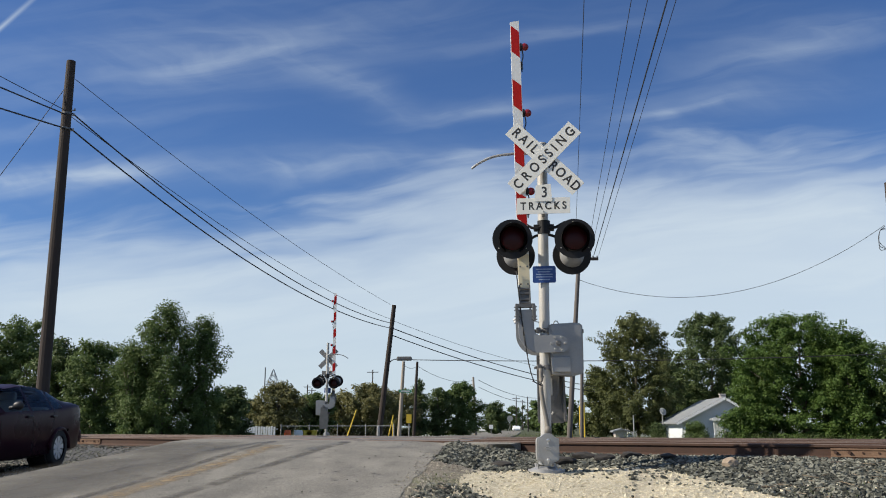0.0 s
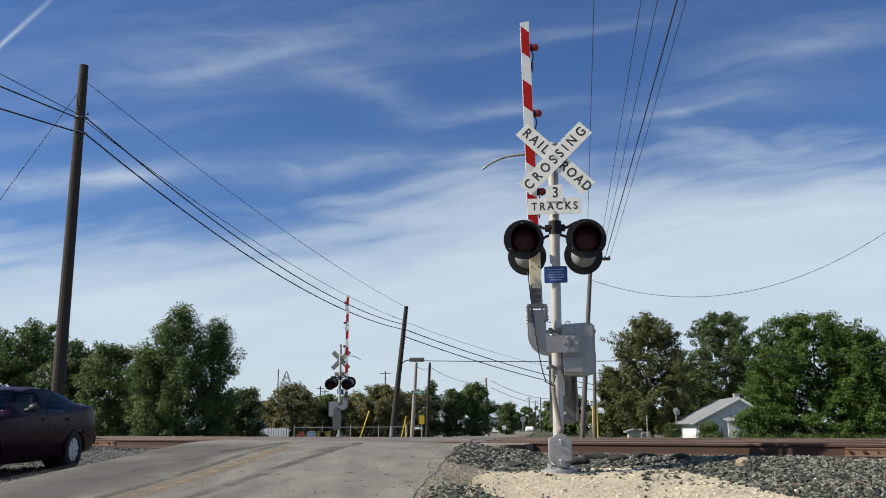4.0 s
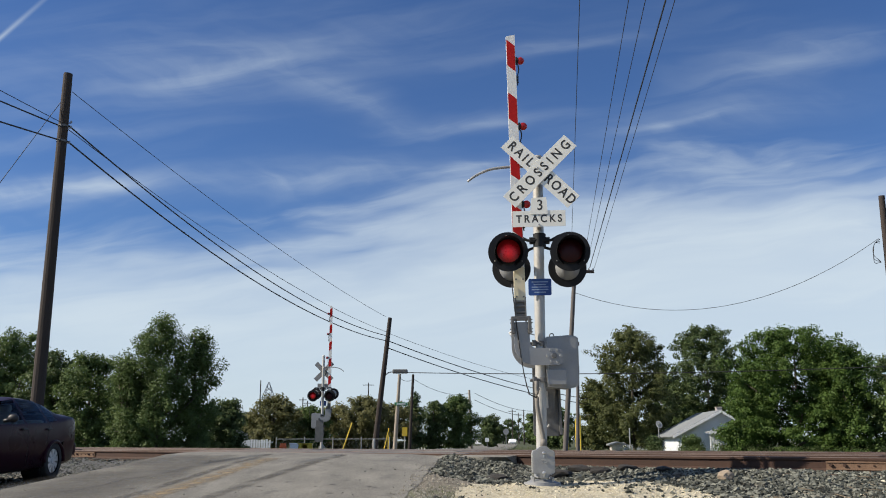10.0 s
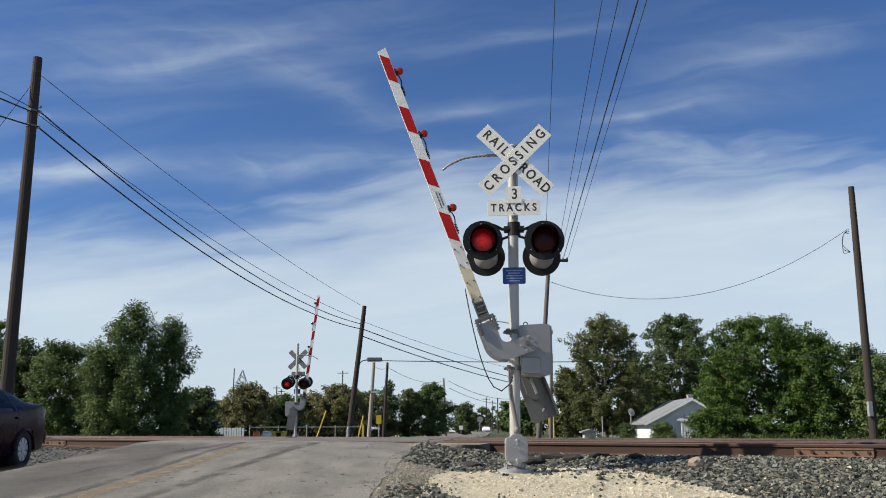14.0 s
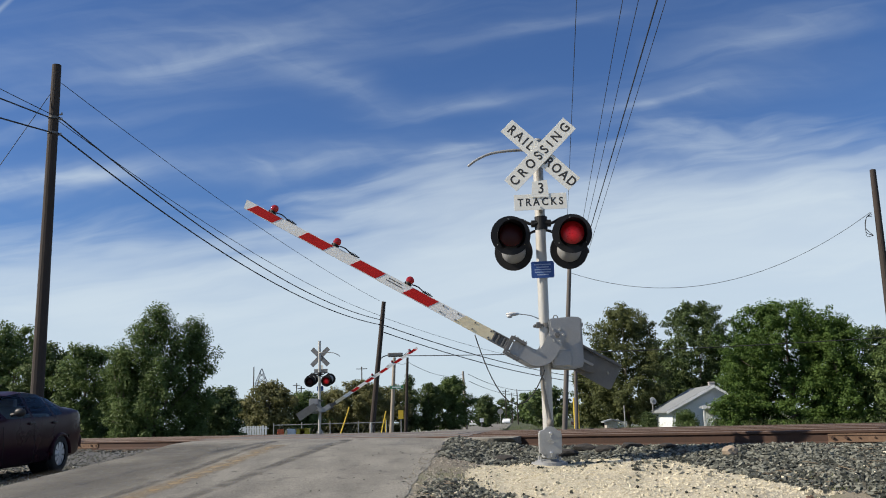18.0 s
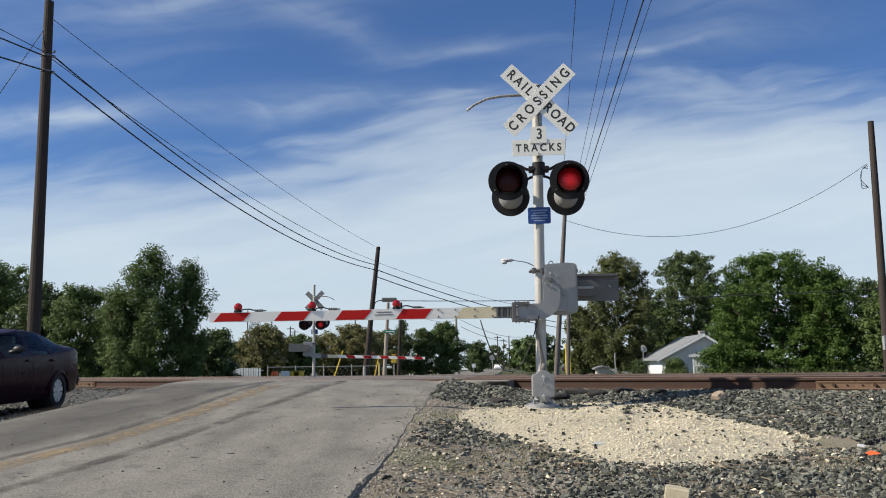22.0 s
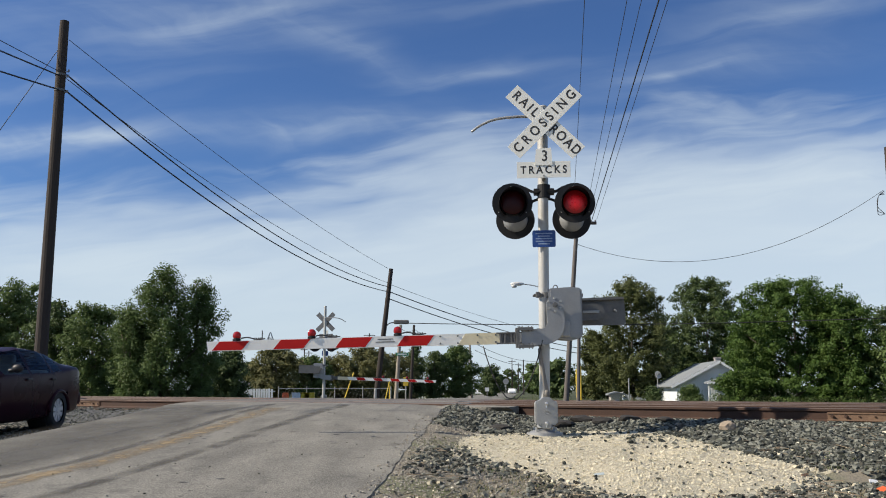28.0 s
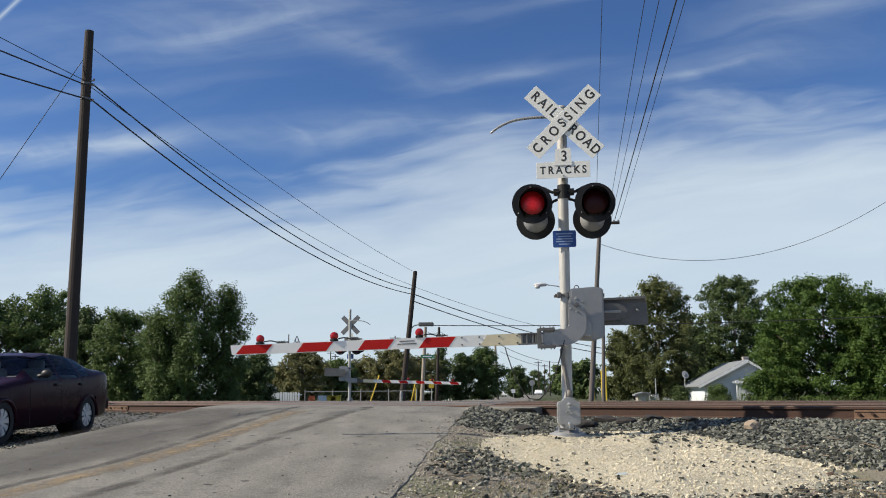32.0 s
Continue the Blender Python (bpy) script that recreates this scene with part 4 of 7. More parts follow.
    for z in (4.04, 3.40, 3.27):
        bm = bmesh.new()
        box(bm, 0, -0.155, z, 0.05, 0.17, 0.05, 0.004)
        rod(bm, (0, -0.265, z), (0, -0.20, z), 0.012, seg=6)
        ob = part("board_bracket", bm, M["galv"], s)
        ob.matrix_basis = yaw
    bm = bmesh.new()
    prism(bm, [(x, z) for cx, cz, a in ((0.12, 0.085, 0), (-0.12, 0.085, 90), (-0.12, -0.085, 180), (0.12, -0.085, 270)) for x, z in arc(cx, cz, 0.02, a, a + 90, 4)], -0.003, 0.003)
    b = part("notice_plate", bm, M["blue_sign"], s, "small blue emergency notice plate with pale lines")
    b.matrix_basis = yaw @ pose(-0.01, -0.085, 2.47) @ Matrix.Diagonal((1.07, 1, 1.05, 1))
    for k, (wd, z) in enumerate(((0.20, 0.065), (0.15, 0.032), (0.20, 0.0), (0.20, -0.032), (0.14, -0.065))):
        bm = bmesh.new()
        box(bm, 0.0, -0.004, z, wd, 0.002, 0.013)
        part("text_line", bm, M["pale_ink"], b)
    # cross arm that carries the heads
    bm = bmesh.new()
    rod(bm, (0, 0, 3.02), (0, 0, 3.20), 0.085, seg=20)
    for sx in (-1, 1):
        tube(bm, curve_pts([(0, -0.06, 3.12), (sx * 0.14, -0.05, 3.10), (sx * 0.28, -0.03, 3.17), (sx * 0.40, -0.02, 3.15), (sx * 0.42, -0.02, 3.05)], 14), 0.020, 8)
        tube(bm, curve_pts([(0, 0.05, 3.04), (sx * 0.14, 0.05, 3.0), (sx * 0.24, 0.06, 2.90), (sx * 0.39, 0.08, 2.9)], 12), 0.018, 8)
        rod(bm, (sx * 0.40, -0.17, 2.93), (sx * 0.40, 0.17, 2.93), 0.05, seg=12)
        box(bm, sx * 0.10, 0.0, 3.11, 0.07, 0.14, 0.07, 0.008)
    rod(bm, (0.40, 0.05, 2.75), (0.46, 0.05, 2.75), 0.02, seg=8)
    ob = part("cross_arm", bm, M["black"], s, "dark iron bracket for the lamp heads")
    ob.matrix_basis = yaw
    lenses = []
    for k, (sx, back) in enumerate(((-1, 0), (1, 0), (-1, 1), (1, 1))):
        hm = Matrix.Rotation(radians(-2), 4, 'Z') @ pose(sx * 0.40 + ((0.035 if sx < 0 else -0.01) if back else -0.03), 0.30 if back else -0.30, 2.79 if back else 2.90, 0, 0, 180 + sx * 3 if back else -sx * 2)
        head, lens = signal_head(s, hm)
        lenses.append(lens)
    # curved arm near the mast's top
    bm = bmesh.new()
    tube(bm, curve_pts([(0, 0.05, 4.15), (-0.30, 0.06, 4.16), (-0.62, 0.08, 4.13), (-0.82, 0.09, 4.05), (-0.95, 0.10, 3.96)], 18), lambda f: 0.022 - 0.006 * f, 8)
    part("top_arm", bm, M["galv"], s, "thin curved galvanised arm", smooth=True)
    # the gate: everything that swings on the shaft, with the arm lying to -x when it is down
    bm = bmesh.new()
    outer = [(0.115, 0.05), (0.10, 0.10), (0.05, 0.125), (-0.03, 0.125), (-0.08, 0.09), (-0.105, 0.03), (-0.105, -0.20)]
    inner_curve = arc(-0.185, -0.22, 0.08, 0, -90, 6)
    lower = [(-0.44, -0.30), (-0.44, -0.50)]
    big = arc(-0.155, -0.23, 0.27, -90, 0, 12)
    prism(bm, outer + inner_curve + lower + big, -0.025, 0.0)
    gate = part("gate_arm", bm, M["grey_cast"], s, "red and white striped crossing gate arm with red lamps")
    gate.location = PIVOT
    bm = bmesh.new()
    prism(bm, outer + inner_curve + lower + big, 0.42, 0.445)
    box(bm, -0.33, 0.20, -0.40, 0.03, 0.44, 0.03)
    box(bm, -0.12, 0.20, -0.44, 0.03, 0.44, 0.03)
    part("rear_support", bm, M["grey_cast"], gate, "grey rear support plate of the gate")
    for k in range(6):
        bm = bmesh.new()
        a = radians(60 * k + 30)
        rod(bm, (0.085 * math.cos(a), -0.025, 0.085 * math.sin(a)), (0.085 * math.cos(a), -0.035, 0.085 * math.sin(a)), 0.019, 0.016, 6)
        part("bolt", bm, M["galv"], gate)
    bm = bmesh.new()
    rod(bm, (0, -0.025, 0), (0, -0.055, 0), 0.035, seg=6)
    rod(bm, (0, -0.055, 0), (0, -0.07, 0), 0.022, seg=10)
    part("shaft_nut", bm, M["grey_dark"], gate)
    # bracket between support and arm, in bolted pieces
    bm = bmesh.new()
    box(bm, -0.44, 0.0, -0.41, 0.05, 0.09, 0.25, 0.004)
    bracket = part("arm_bracket", bm, M["grey_dark"], gate, "dark bolted bracket of the gate arm")
    for z in (-0.475, -0.345):
        bm = bmesh.new()
        box(bm, -0.55, -0.012, z, 0.32, 0.05, 0.018, 0.003)
        part("bracket_bar", bm, M["grey_dark"], bracket)
    bm = bmesh.new()
    box(bm, -0.555, 0.004, -0.41, 0.24, 0.03, 0.115, 0.003)
    part("bracket_plate", bm, M["grey_dark"], bracket)
    for x in (-0.48, -0.52, -0.60, -0.66):
        bm = bmesh.new()
        box(bm, x, 0.0, -0.41, 0.022, 0.07, 0.14, 0.003)
        part("bracket_rung", bm, M["grey_dark"], bracket)
    for z in (-0.30, -0.52):
        bm = bmesh.new()
        box(bm, -0.34, -0.035, z, 0.20, 0.05, 0.04, 0.004)
        part("bracket_clamp", bm, M["grey_dark"], bracket)
        for x in (-0.42, -0.38, -0.30, -0.26):
            bm = bmesh.new()
            rod(bm, (x, -0.035, z - 0.035), (x, -0.035, z + 0.035), 0.008, seg=6)
            part("clamp_bolt", bm, M["grey_dark"], bracket)
    xb, xt = -0.665, tip

    def half_height(x):
        return 0.073 - 0.013 * (x - xb) / (xt - xb)
    zc = -0.41
    bm = bmesh.new()
    prism(bm, [(-1.20, zc - half_height(-1.2)), (xb, zc - 0.073), (xb, zc + 0.073), (-1.10, zc + half_height(-1.1))], -0.022, 0.018)
    part("arm_butt", bm, M["cream"], gate, "cream butt end of the arm")
    bm = bmesh.new()
    prism(bm, [(xt, zc - 0.060), (-1.20, zc - half_height(-1.2)), (-1.10, zc + half_height(-1.1)), (xt - 0.02, zc + 0.060)], -0.020, 0.016)
    part("arm_board", bm, M["white_arm"], gate, "white tapering gate board")
    for k, x0 in enumerate(x for x in (-5.085, -4.31, -3.535, -2.75, -1.97) if x > tip):
        bm = bmesh.new()
        w, sl = 0.378, 0.095
        h = half_height(x0 + 0.2)
        prism(bm, [(x0, zc - h + 0.006), (x0 + w, zc - h + 0.006), (x0 + w + sl, zc + h - 0.006), (x0 + sl, zc + h - 0.006)], -0.0225, 0.0185)
        part("red_stripe", bm, M["red_arm"], gate, "slanting red reflective stripe")
    bm = bmesh.new()
    for k, x in enumerate((-2.20, -2.10)):
        box(bm, -2.12, -0.021, zc + 0.03 - 0.035 * k, 0.24 - 0.05 * (1 - k), 0.003, 0.012)
    part("stencil_line", bm, M["grey_dark"], gate)
    for x in (-0.72, -0.95, -1.20, -1.42):
        for z in (-0.045, 0.045):
            bm = bmesh.new()
            rod(bm, (x, -0.029, zc + z), (x, -0.02, zc + z), 0.012, seg=6)
            part("board_bolt", bm, M["grey_dark"], gate)
    for k, x in enumerate((tip + 0.36, tip + 1.31, tip + 2.40)):
        h = half_height(x)
        bm = bmesh.new()
        box(bm, x, 0, zc + h + 0.012, 0.10, 0.05, 0.03, 0.006)
        rod(bm, (x, 0, zc + h + 0.0), (x, 0, zc + h + 0.035), 0.04, seg=12)
        part("lamp_base", bm, M["black"], gate)
        bm = bmesh.new()
        ball(bm, (0, 0, 0), 0.054, 16, 12, (1, 0.8, 1))
        for f in bm.faces:
            f.material_index = 1 if f.calc_center_median().y > 0 else 0
        lamp = part("arm_lamp", bm, (M["small_lens"], M["small_lit"]), gate, "round red gate lamp", smooth=True)
        lamp.location = (x, 0, zc + h + 0.066)
        lenses.append(lamp)
        bm = bmesh.new()
        tube(bm, curve_pts([(x + 0.05, 0, zc + h + 0.03), (x + 0.14, 0, zc + h + 0.04), (x + 0.25, 0, zc + h + 0.012), (x + 0.36, 0, zc + h + 0.018)], 10), 0.009, 6)
        for j in range(5):
            rod(bm, (x + 0.22 + 0.022 * j, 0, zc + h), (x + 0.23 + 0.022 * j, 0, zc + h + 0.035), 0.008, seg=5)
        part("lamp_lead", bm, M["cable"], gate)
    # counterweight behind the case
    bm = bmesh.new()
    prism(bm, [(0.02, 0.06), (0.95, 0.085), (0.965, 0.06), (0.97, -0.24), (0.94, -0.265), (0.02, -0.25)], 0.50, 0.53)
    prism(bm, [(0.30, 0.10), (0.95, 0.105), (0.95, 0.075), (0.30, 0.07)], 0.44, 0.53)
    # dark iron tone instead of the case's grey: paints in the shadow across it
    cw = part("counterweight_arm", bm, M["grey_dark"], gate, "grey counterweight arm with the shadow on it put into its colour")
    bm = bmesh.new()
    prism(bm, [(0.28, 0.03), (0.58, 0.02), (0.66, -0.02), (0.69, -0.09), (0.66, -0.16), (0.58, -0.20), (0.28, -0.20)], 0.43, 0.50)
    part("counterweight", bm, M["grey_dark"], cw)
    bm = bmesh.new()
    box(bm, 0.50, 0.42, -0.085, 0.22, 0.02, 0.035, 0.004)
    part("adjusting_bar", bm, M["galv"], cw)
    bm = bmesh.new()
    rod(bm, (0.82, 0.47, -0.06), (0.85, 0.49, -0.08), 0.015, seg=6)
    part("adjusting_bolt", bm, M["galv"], cw)
    # loose lead that hangs between the arm and the mast, in short pieces
    for k in range(LEAD_PIECES if tip > -4.5 else 0):
        bm = bmesh.new()
        h = LEAD_LENGTH / LEAD_PIECES / 2 + 0.006
        rod(bm, (0, 0, -h), (0, 0, h), 0.008, seg=6)
        lenses.append(part("lead_piece", bm, M["cable"], s, "thin black hanging cable" if k == 0 else "", smooth=True))
    # the arm and what it carries ride a little outwards on the support
    for ob in gate.children:
        if ob.name.split(".")[0] in ("arm_butt", "arm_board", "red_stripe", "stencil_line", "board_bolt", "lamp_base", "arm_lamp", "lamp_lead", "arm_bracket"):
            ob.location = ob.location + Vector((-0.05, 0, 0.04))
        elif ob.name.split(".")[0] == "counterweight_arm":
            ob.location = ob.location + Vector((0.03, 0, 0.055))
        else:
            ob.location = ob.location + Vector((0, 0, 0.035))
    gate.data.transform(Matrix.Translation((0, 0, 0.035)))
    return s, gate, lenses


SIGNAL_NEAR, GATE_NEAR, LENS_NEAR = make_signal(pose(1.345, 11.4, 1.06), "silver railroad crossing signal with crossbuck, red lamps and gate")
SIGNAL_FAR, GATE_FAR, LENS_FAR = make_signal(pose(-5.4, 40.6, 0.94, 0, 0, 180), "far railroad crossing signal seen from behind, with gate", -5.15)
# the near mast stands a little out of plumb, its foot towards the road
for ob in SIGNAL_NEAR.children:
    if ob.name.split(".")[0] in ("mast", "base", "anchor_bolt", "junction_box", "conduit"):
        ob.matrix_basis = Matrix.Translation((-0.042, 0, 0)) @ Matrix.Rotation(radians(0.57), 4, "Y") @ ob.matrix_basis
# on the far mast the boards and heads sit lower, and the mast stands up above them
for ob in SIGNAL_FAR.children:
    kind = ob.name.split(".")[0]
    if kind in ("crossbuck_board", "tracks_board", "number_board"):
        ob.matrix_basis = Matrix.Translation((0, 0, -0.26)) @ ob.matrix_basis @ Matrix.Scale(0.92, 4)
    elif kind in ("board_bracket", "top_arm"):
        ob.matrix_basis = Matrix.Translation((0, 0, -0.24)) @ ob.matrix_basis
    elif kind in ("signal_head", "cross_arm", "notice_plate"):
        ob.matrix_basis = Matrix.Translation((0, 0, -0.18)) @ ob.matrix_basis
    elif kind == "mast":
        ob.matrix_basis = Matrix.Diagonal((0.9, 0.9, 1.04, 1))


# ---- poles and wires ----
def pole(x, y, z, top, r, lean=(0, 0), material="pole_wood", label="tall weathered wooden utility pole"):
    p = empty("utility_pole", Matrix.Translation((x, y, z)))
    bm = bmesh.new()
    h = top - z
    tube(bm, [(lean[0] * f, lean[1] * f, -0.3 + (h + 0.3) * f) for f in (0, 0.1, 0.3, 0.5, 0.7, 0.9, 1.0)], lambda f: r * (1.08 - 0.36 * f), 14)
    part("shaft", bm, M[material], p, smooth=False)
    tagged(p, label, "utility pole", "utility poles")
    return p


def wire(a, b, sag, r, label="thin black overhead wire"):
    a, b = Vector(a), Vector(b)
    bm = bmesh.new()
    n = 36
    tube(bm, [a.lerp(b, i / n) - Vector((0, 0, sag * 4 * (i / n) * (1 - i / n))) for i in range(n + 1)], r, 5)
    tagged(part("overhead_wire", bm, M["cable"]), label, "overhead wire", "overhead wires")


def insulator(pole_ob, x, y, z, size=0.06):
    bm = bmesh.new()
    rod(bm, (x, y, z), (x, y, z + size), size * 0.5, size * 0.4, 8)
    rod(bm, (x - 0.12 * (1 if x > 0 else -1), y, z), (x, y, z), 0.02, seg=6)
    part("insulator", bm, M["ceramic"], pole_ob)


def band(pole_ob, x, z, r):
    bm = bmesh.new()
    rod(bm, (x, 0, z - 0.03), (x, 0, z + 0.03), r, seg=14)
    part("band", bm, M["grey_dark"], pole_ob)


POLE_A = pole(-10.76, 23.8, 1.0, 11.95, 0.17)
for z in (8.85, 9.3, 9.45):
    insulator(POLE_A, 0.22, 0, z)
band(POLE_A, 0, 8.9, 0.15)
band(POLE_A, 0, 9.35, 0.15)
POLE_B = pole(-3.95, 52.5, 0.9, 8.76, 0.17, (0.87, 0))
POLE_C = pole(-3.14, 60, 0.9, 5.95, 0.14, (0.30, 0), "pole_pale", "short pale wooden utility pole")
POLE_D = pole(-2.53, 70, 0.7, 6.65, 0.13, (0.28, 0))
POLE_E = pole(3.45, 105, 0.5, 7.35, 0.16, (-0.23, 0), "pole_pale", "distant pale wooden utility pole")
POLE_F = pole(3.27, 24, 1.0, 6.3, 0.072, (0.47, 0), "pole_grey", "leaning weathered wooden utility pole")
POLE_G = pole(11.40, 22, 1.0, 7.75, 0.105, (0.05, 0))
bm = bmesh.new()
box(bm, 0.62, 0, 5.14, 0.75, 0.08, 0.07, 0.006)
part("crossarm", bm, M["pole_wood"], POLE_F)
for dx in (0.35, 0.6, 0.85, 0.97):
    insulator(POLE_F, dx, 0, 5.17, 0.06)
bm = bmesh.new()
box(bm, -0.09, -0.13, 1.0, 0.11, 0.10, 0.36, 0.01)
part("meter_box", bm, M["galv"], POLE_G, "small pale grey box on the pole")
# pole pair beside the leaning pole
pole(3.72, 24.6, 1.0, 3.6, 0.055, (0.10, 0), "pole_grey", "slim wooden pole beside a leaning pole")

# wires on the left line
for dz, r, sag, z0 in ((11.4, 0.010, 0.38, 8.8), (10.37, 0.022, 0.95, 7.68), (10.25, 0.011, 0.6, 7.92), (9.9, 0.024, 0.95, 7.38)):
    wire((-10.6, 23.8, dz), (-3.3, 52.5, z0), sag, r)
for dz, z2, r in ((10.40, 10.5, 0.011), (10.30, 9.57, 0.021), (9.9, 8.5, 0.023)):
    wire((-10.7, 23.8, dz), (-13.57, 12.0, z2), 0.04, r)
wire((-10.7, 23.8, 11.4), (-15.2, 21.2, 1.2), 0.0, 0.010, "thin guy wire of a utility pole")
# on from the second pole
for a, b, sag, r in (((-3.2, 52.5, 7.38), (24, 95, 5.35), 1.2, 0.03), ((-3.2, 52.5, 6.95), (24, 95, 4.9), 1.2, 0.03), ((-3.1, 52.5, 7.8), (24, 95, 6.9), 1.4, 0.012)):
    wire(a, b, sag, r)
wire((-2.4, 52.5, 5.5), (26, 46, 5.4), 0.25, 0.024)
# wires that run from the leaning pole back over the verge
for x, e, z in ((3.62, (1.75, 10, 6.72), 6.2), (3.95, (2.33, 10, 6.72), 6.25), (4.05, (2.53, 10, 6.72), 6.25), (4.15, (2.77, 10, 6.72), 6.25), (4.28, (2.88, 10, 6.72), 6.25)):
    a, b = Vector((x, 24, z)), Vector(e)
    wire(a, b + (b - a) * 1.1, 0.0, 0.010 if x == 4.15 else 0.005)
wire((3.72, 24, 5.55), (11.26, 22, 6.62), 1.06, 0.0065)
for k in range(3):
    bm = bmesh.new()
    tube(bm, curve_pts([(-0.12, 0, 5.6 - 0.05 * k), (-0.30, -0.05, 5.45), (-0.32, 0, 5.2 - 0.1 * k), (-0.14, 0, 5.0)], 12), 0.008, 5)
    part("loose_wire", bm, M["cable"], POLE_G)


def street_lamp_arm(pole_ob, pts, head_at, turn=0):
    bm = bmesh.new()
    tube(bm, curve_pts(pts, 12), 0.014, 7)
    part("lamp_arm", bm, M["galv"], pole_ob)
    bm = bmesh.new()
    ball(bm, head_at, 0.12, 14, 8, (1.6, 0.8, 0.45))
    rod(bm, Vector(head_at) - Vector((0.08, 0, 0.03)), Vector(head_at) - Vector((0.08, 0, 0.10)), 0.09, 0.06, 12)
    part("lamp_head", bm, M["dish"], pole_ob, "pale street lamp head", smooth=True)


street_lamp_arm(POLE_F, [(0.2, 0, 3.0), (-0.2, 0, 3.12), (-0.65, 0, 3.37), (-1.08, 0, 3.45)], (-1.22, 0, 3.45))
bm = bmesh.new()
tube(bm, curve_pts([(0.45, 0, 4.2), (0.75, 0, 4.55), (1.1, 0, 4.65)], 10), 0.03, 7)
part("lamp_arm", bm, M["grey_dark"], POLE_B)
bm = bmesh.new()
box(bm, 1.5, 0, 4.66, 0.9, 0.3, 0.24, 0.06)
part("lamp_head", bm, M["grey_dark"], POLE_B, "dark boxy street lamp head")


# ---- the parked car ----
def make_car():
    car = empty("car", Matrix.Translation((-7.23, 13.62, 0)))
    # own space: y to the rear, x to the side that faces the road, wheels on z = 0
    # stations along the body: y, half width at sill, belt and roof, sill z, belt z, roof z
    st = [(-2.20, 0.52, 0.55, 0.40, 0.30, 0.62, 0.64), (-2.05, 0.72, 0.74, 0.55, 0.20, 0.70, 0.72), (-1.6, 0.80, 0.81, 0.62, 0.18, 0.80, 0.83), (-1.0, 0.82, 0.83, 0.64, 0.17, 0.90, 0.93),
          (-0.72, 0.83, 0.84, 0.66, 0.17, 0.93, 0.98), (-0.1, 0.83, 0.845, 0.58, 0.17, 0.94, 1.33), (0.35, 0.83, 0.845, 0.58, 0.17, 0.95, 1.385), (0.85, 0.83, 0.845, 0.57, 0.18, 0.96, 1.37),
          (1.25, 0.83, 0.84, 0.57, 0.18, 0.985, 1.295), (1.72, 0.82, 0.83, 0.60, 0.20, 1.05, 1.13), (2.02, 0.80, 0.81, 0.62, 0.24, 1.06, 1.11), (2.18, 0.76, 0.78, 0.60, 0.30, 1.02, 1.05), (2.24, 0.70, 0.72, 0.55, 0.36, 0.85, 0.87)]

    def ring(s):
        y, a, b, c, z0, z1, z2 = s
        half = [(0.0, z0), (a * 0.8, z0), (a, z0 + 0.06), (b + 0.012, (z0 + z1) * 0.52), (b, z1 - 0.06), (b - 0.025, z1), (c + (b - 0.03 - c) * 0.4, z1 + (z2 - z1) * 0.62), (c, z1 + (z2 - z1) * 0.93), (c * 0.75, z2), (0.0, z2 + 0.01)]
        return half
    ys = [s[0] for s in st]
    arr = np.array(st)
    fine = sorted(set([*np.linspace(-2.20, 2.27, 61)]))
    bm = bmesh.new()
    rows = []
    for y in fine:
        s = [float(np.interp(y, ys, arr[:, k])) for k in range(7)]
        h = ring(s)
        full = [(x, z) for x, z in h] + [(-x, z) for x, z in h[-2:0:-1]]
        rows.append([bm.verts.new((x, y, z)) for x, z in full])
    k = len(rows[0])
    openings = (("front_side_window", -0.47, 0.29), ("rear_side_window", 0.37, 1.02), ("quarter_window", 1.09, 1.36))
    screens = (("windscreen", -0.72, -0.10), ("rear_window", 1.22, 1.66))
    panes = {}
    for a, b in zip(rows, rows[1:]):
        mid = (a[0].co.y + b[0].co.y) / 2
        for i in range(k):
            w = [n for n, y0, y1 in openings if y0 < mid < y1] if i in (5, 6, 11, 12) else []
            if i in (7, 8, 9, 10):
                w = [n for n, y0, y1 in screens if y0 < mid < y1]
            if w:
                panes.setdefault((w[0], i > 9 and "side" in w[0] or i > 10), []).append([v.co.copy() for v in (a[i], b[i], b[(i + 1) % k], a[(i + 1) % k])])
            else:
                bm.faces.new((a[i], b[i], b[(i + 1) % k], a[(i + 1) % k]))
    bm.faces.new(rows[0])
    bm.faces.new(rows[-1][::-1])
    # wheel arches
    cut = []
    for f in bm.faces:
        c = f.calc_center_median()
        for wy in (-1.33, 1.28):
            if abs(c.x) > 0.60 and (c.y - wy) ** 2 + (c.z - 0.30) ** 2 < 0.318 ** 2:
                cut.append(f)
    bmesh.ops.delete(bm, geom=list(set(cut)), context="FACES")
    bmesh.ops.recalc_face_normals(bm, faces=bm.faces[:])
    body = part("body", bm, M["car_paint"], car, "dark maroon painted body", smooth=True)
    for (name, _), quads in panes.items():
        bm = bmesh.new()
        for q in quads:
            bm.faces.new([bm.verts.new(v) for v in q])
        bmesh.ops.remove_doubles(bm, verts=bm.verts[:], dist=0.001)
        part(name, bm, M["car_pane"], body, "tinted see-through glass", smooth=True)
    # cabin
    for sx in (-0.36, 0.36):
        bm = bmesh.new()
        box(bm, sx, 0.42, 0.80, 0.48, 0.14, 0.66, 0.05)
        seat = part("front_seat", bm, M["car_cloth"], car)
        bm = bmesh.new()
        box(bm, sx, 0.45, 1.19, 0.26, 0.09, 0.15, 0.04)
        part("headrest", bm, M["car_cloth"], seat)
    bm = bmesh.new()
    box(bm, 0, 1.28, 0.76, 1.25, 0.16, 0.50, 0.05)
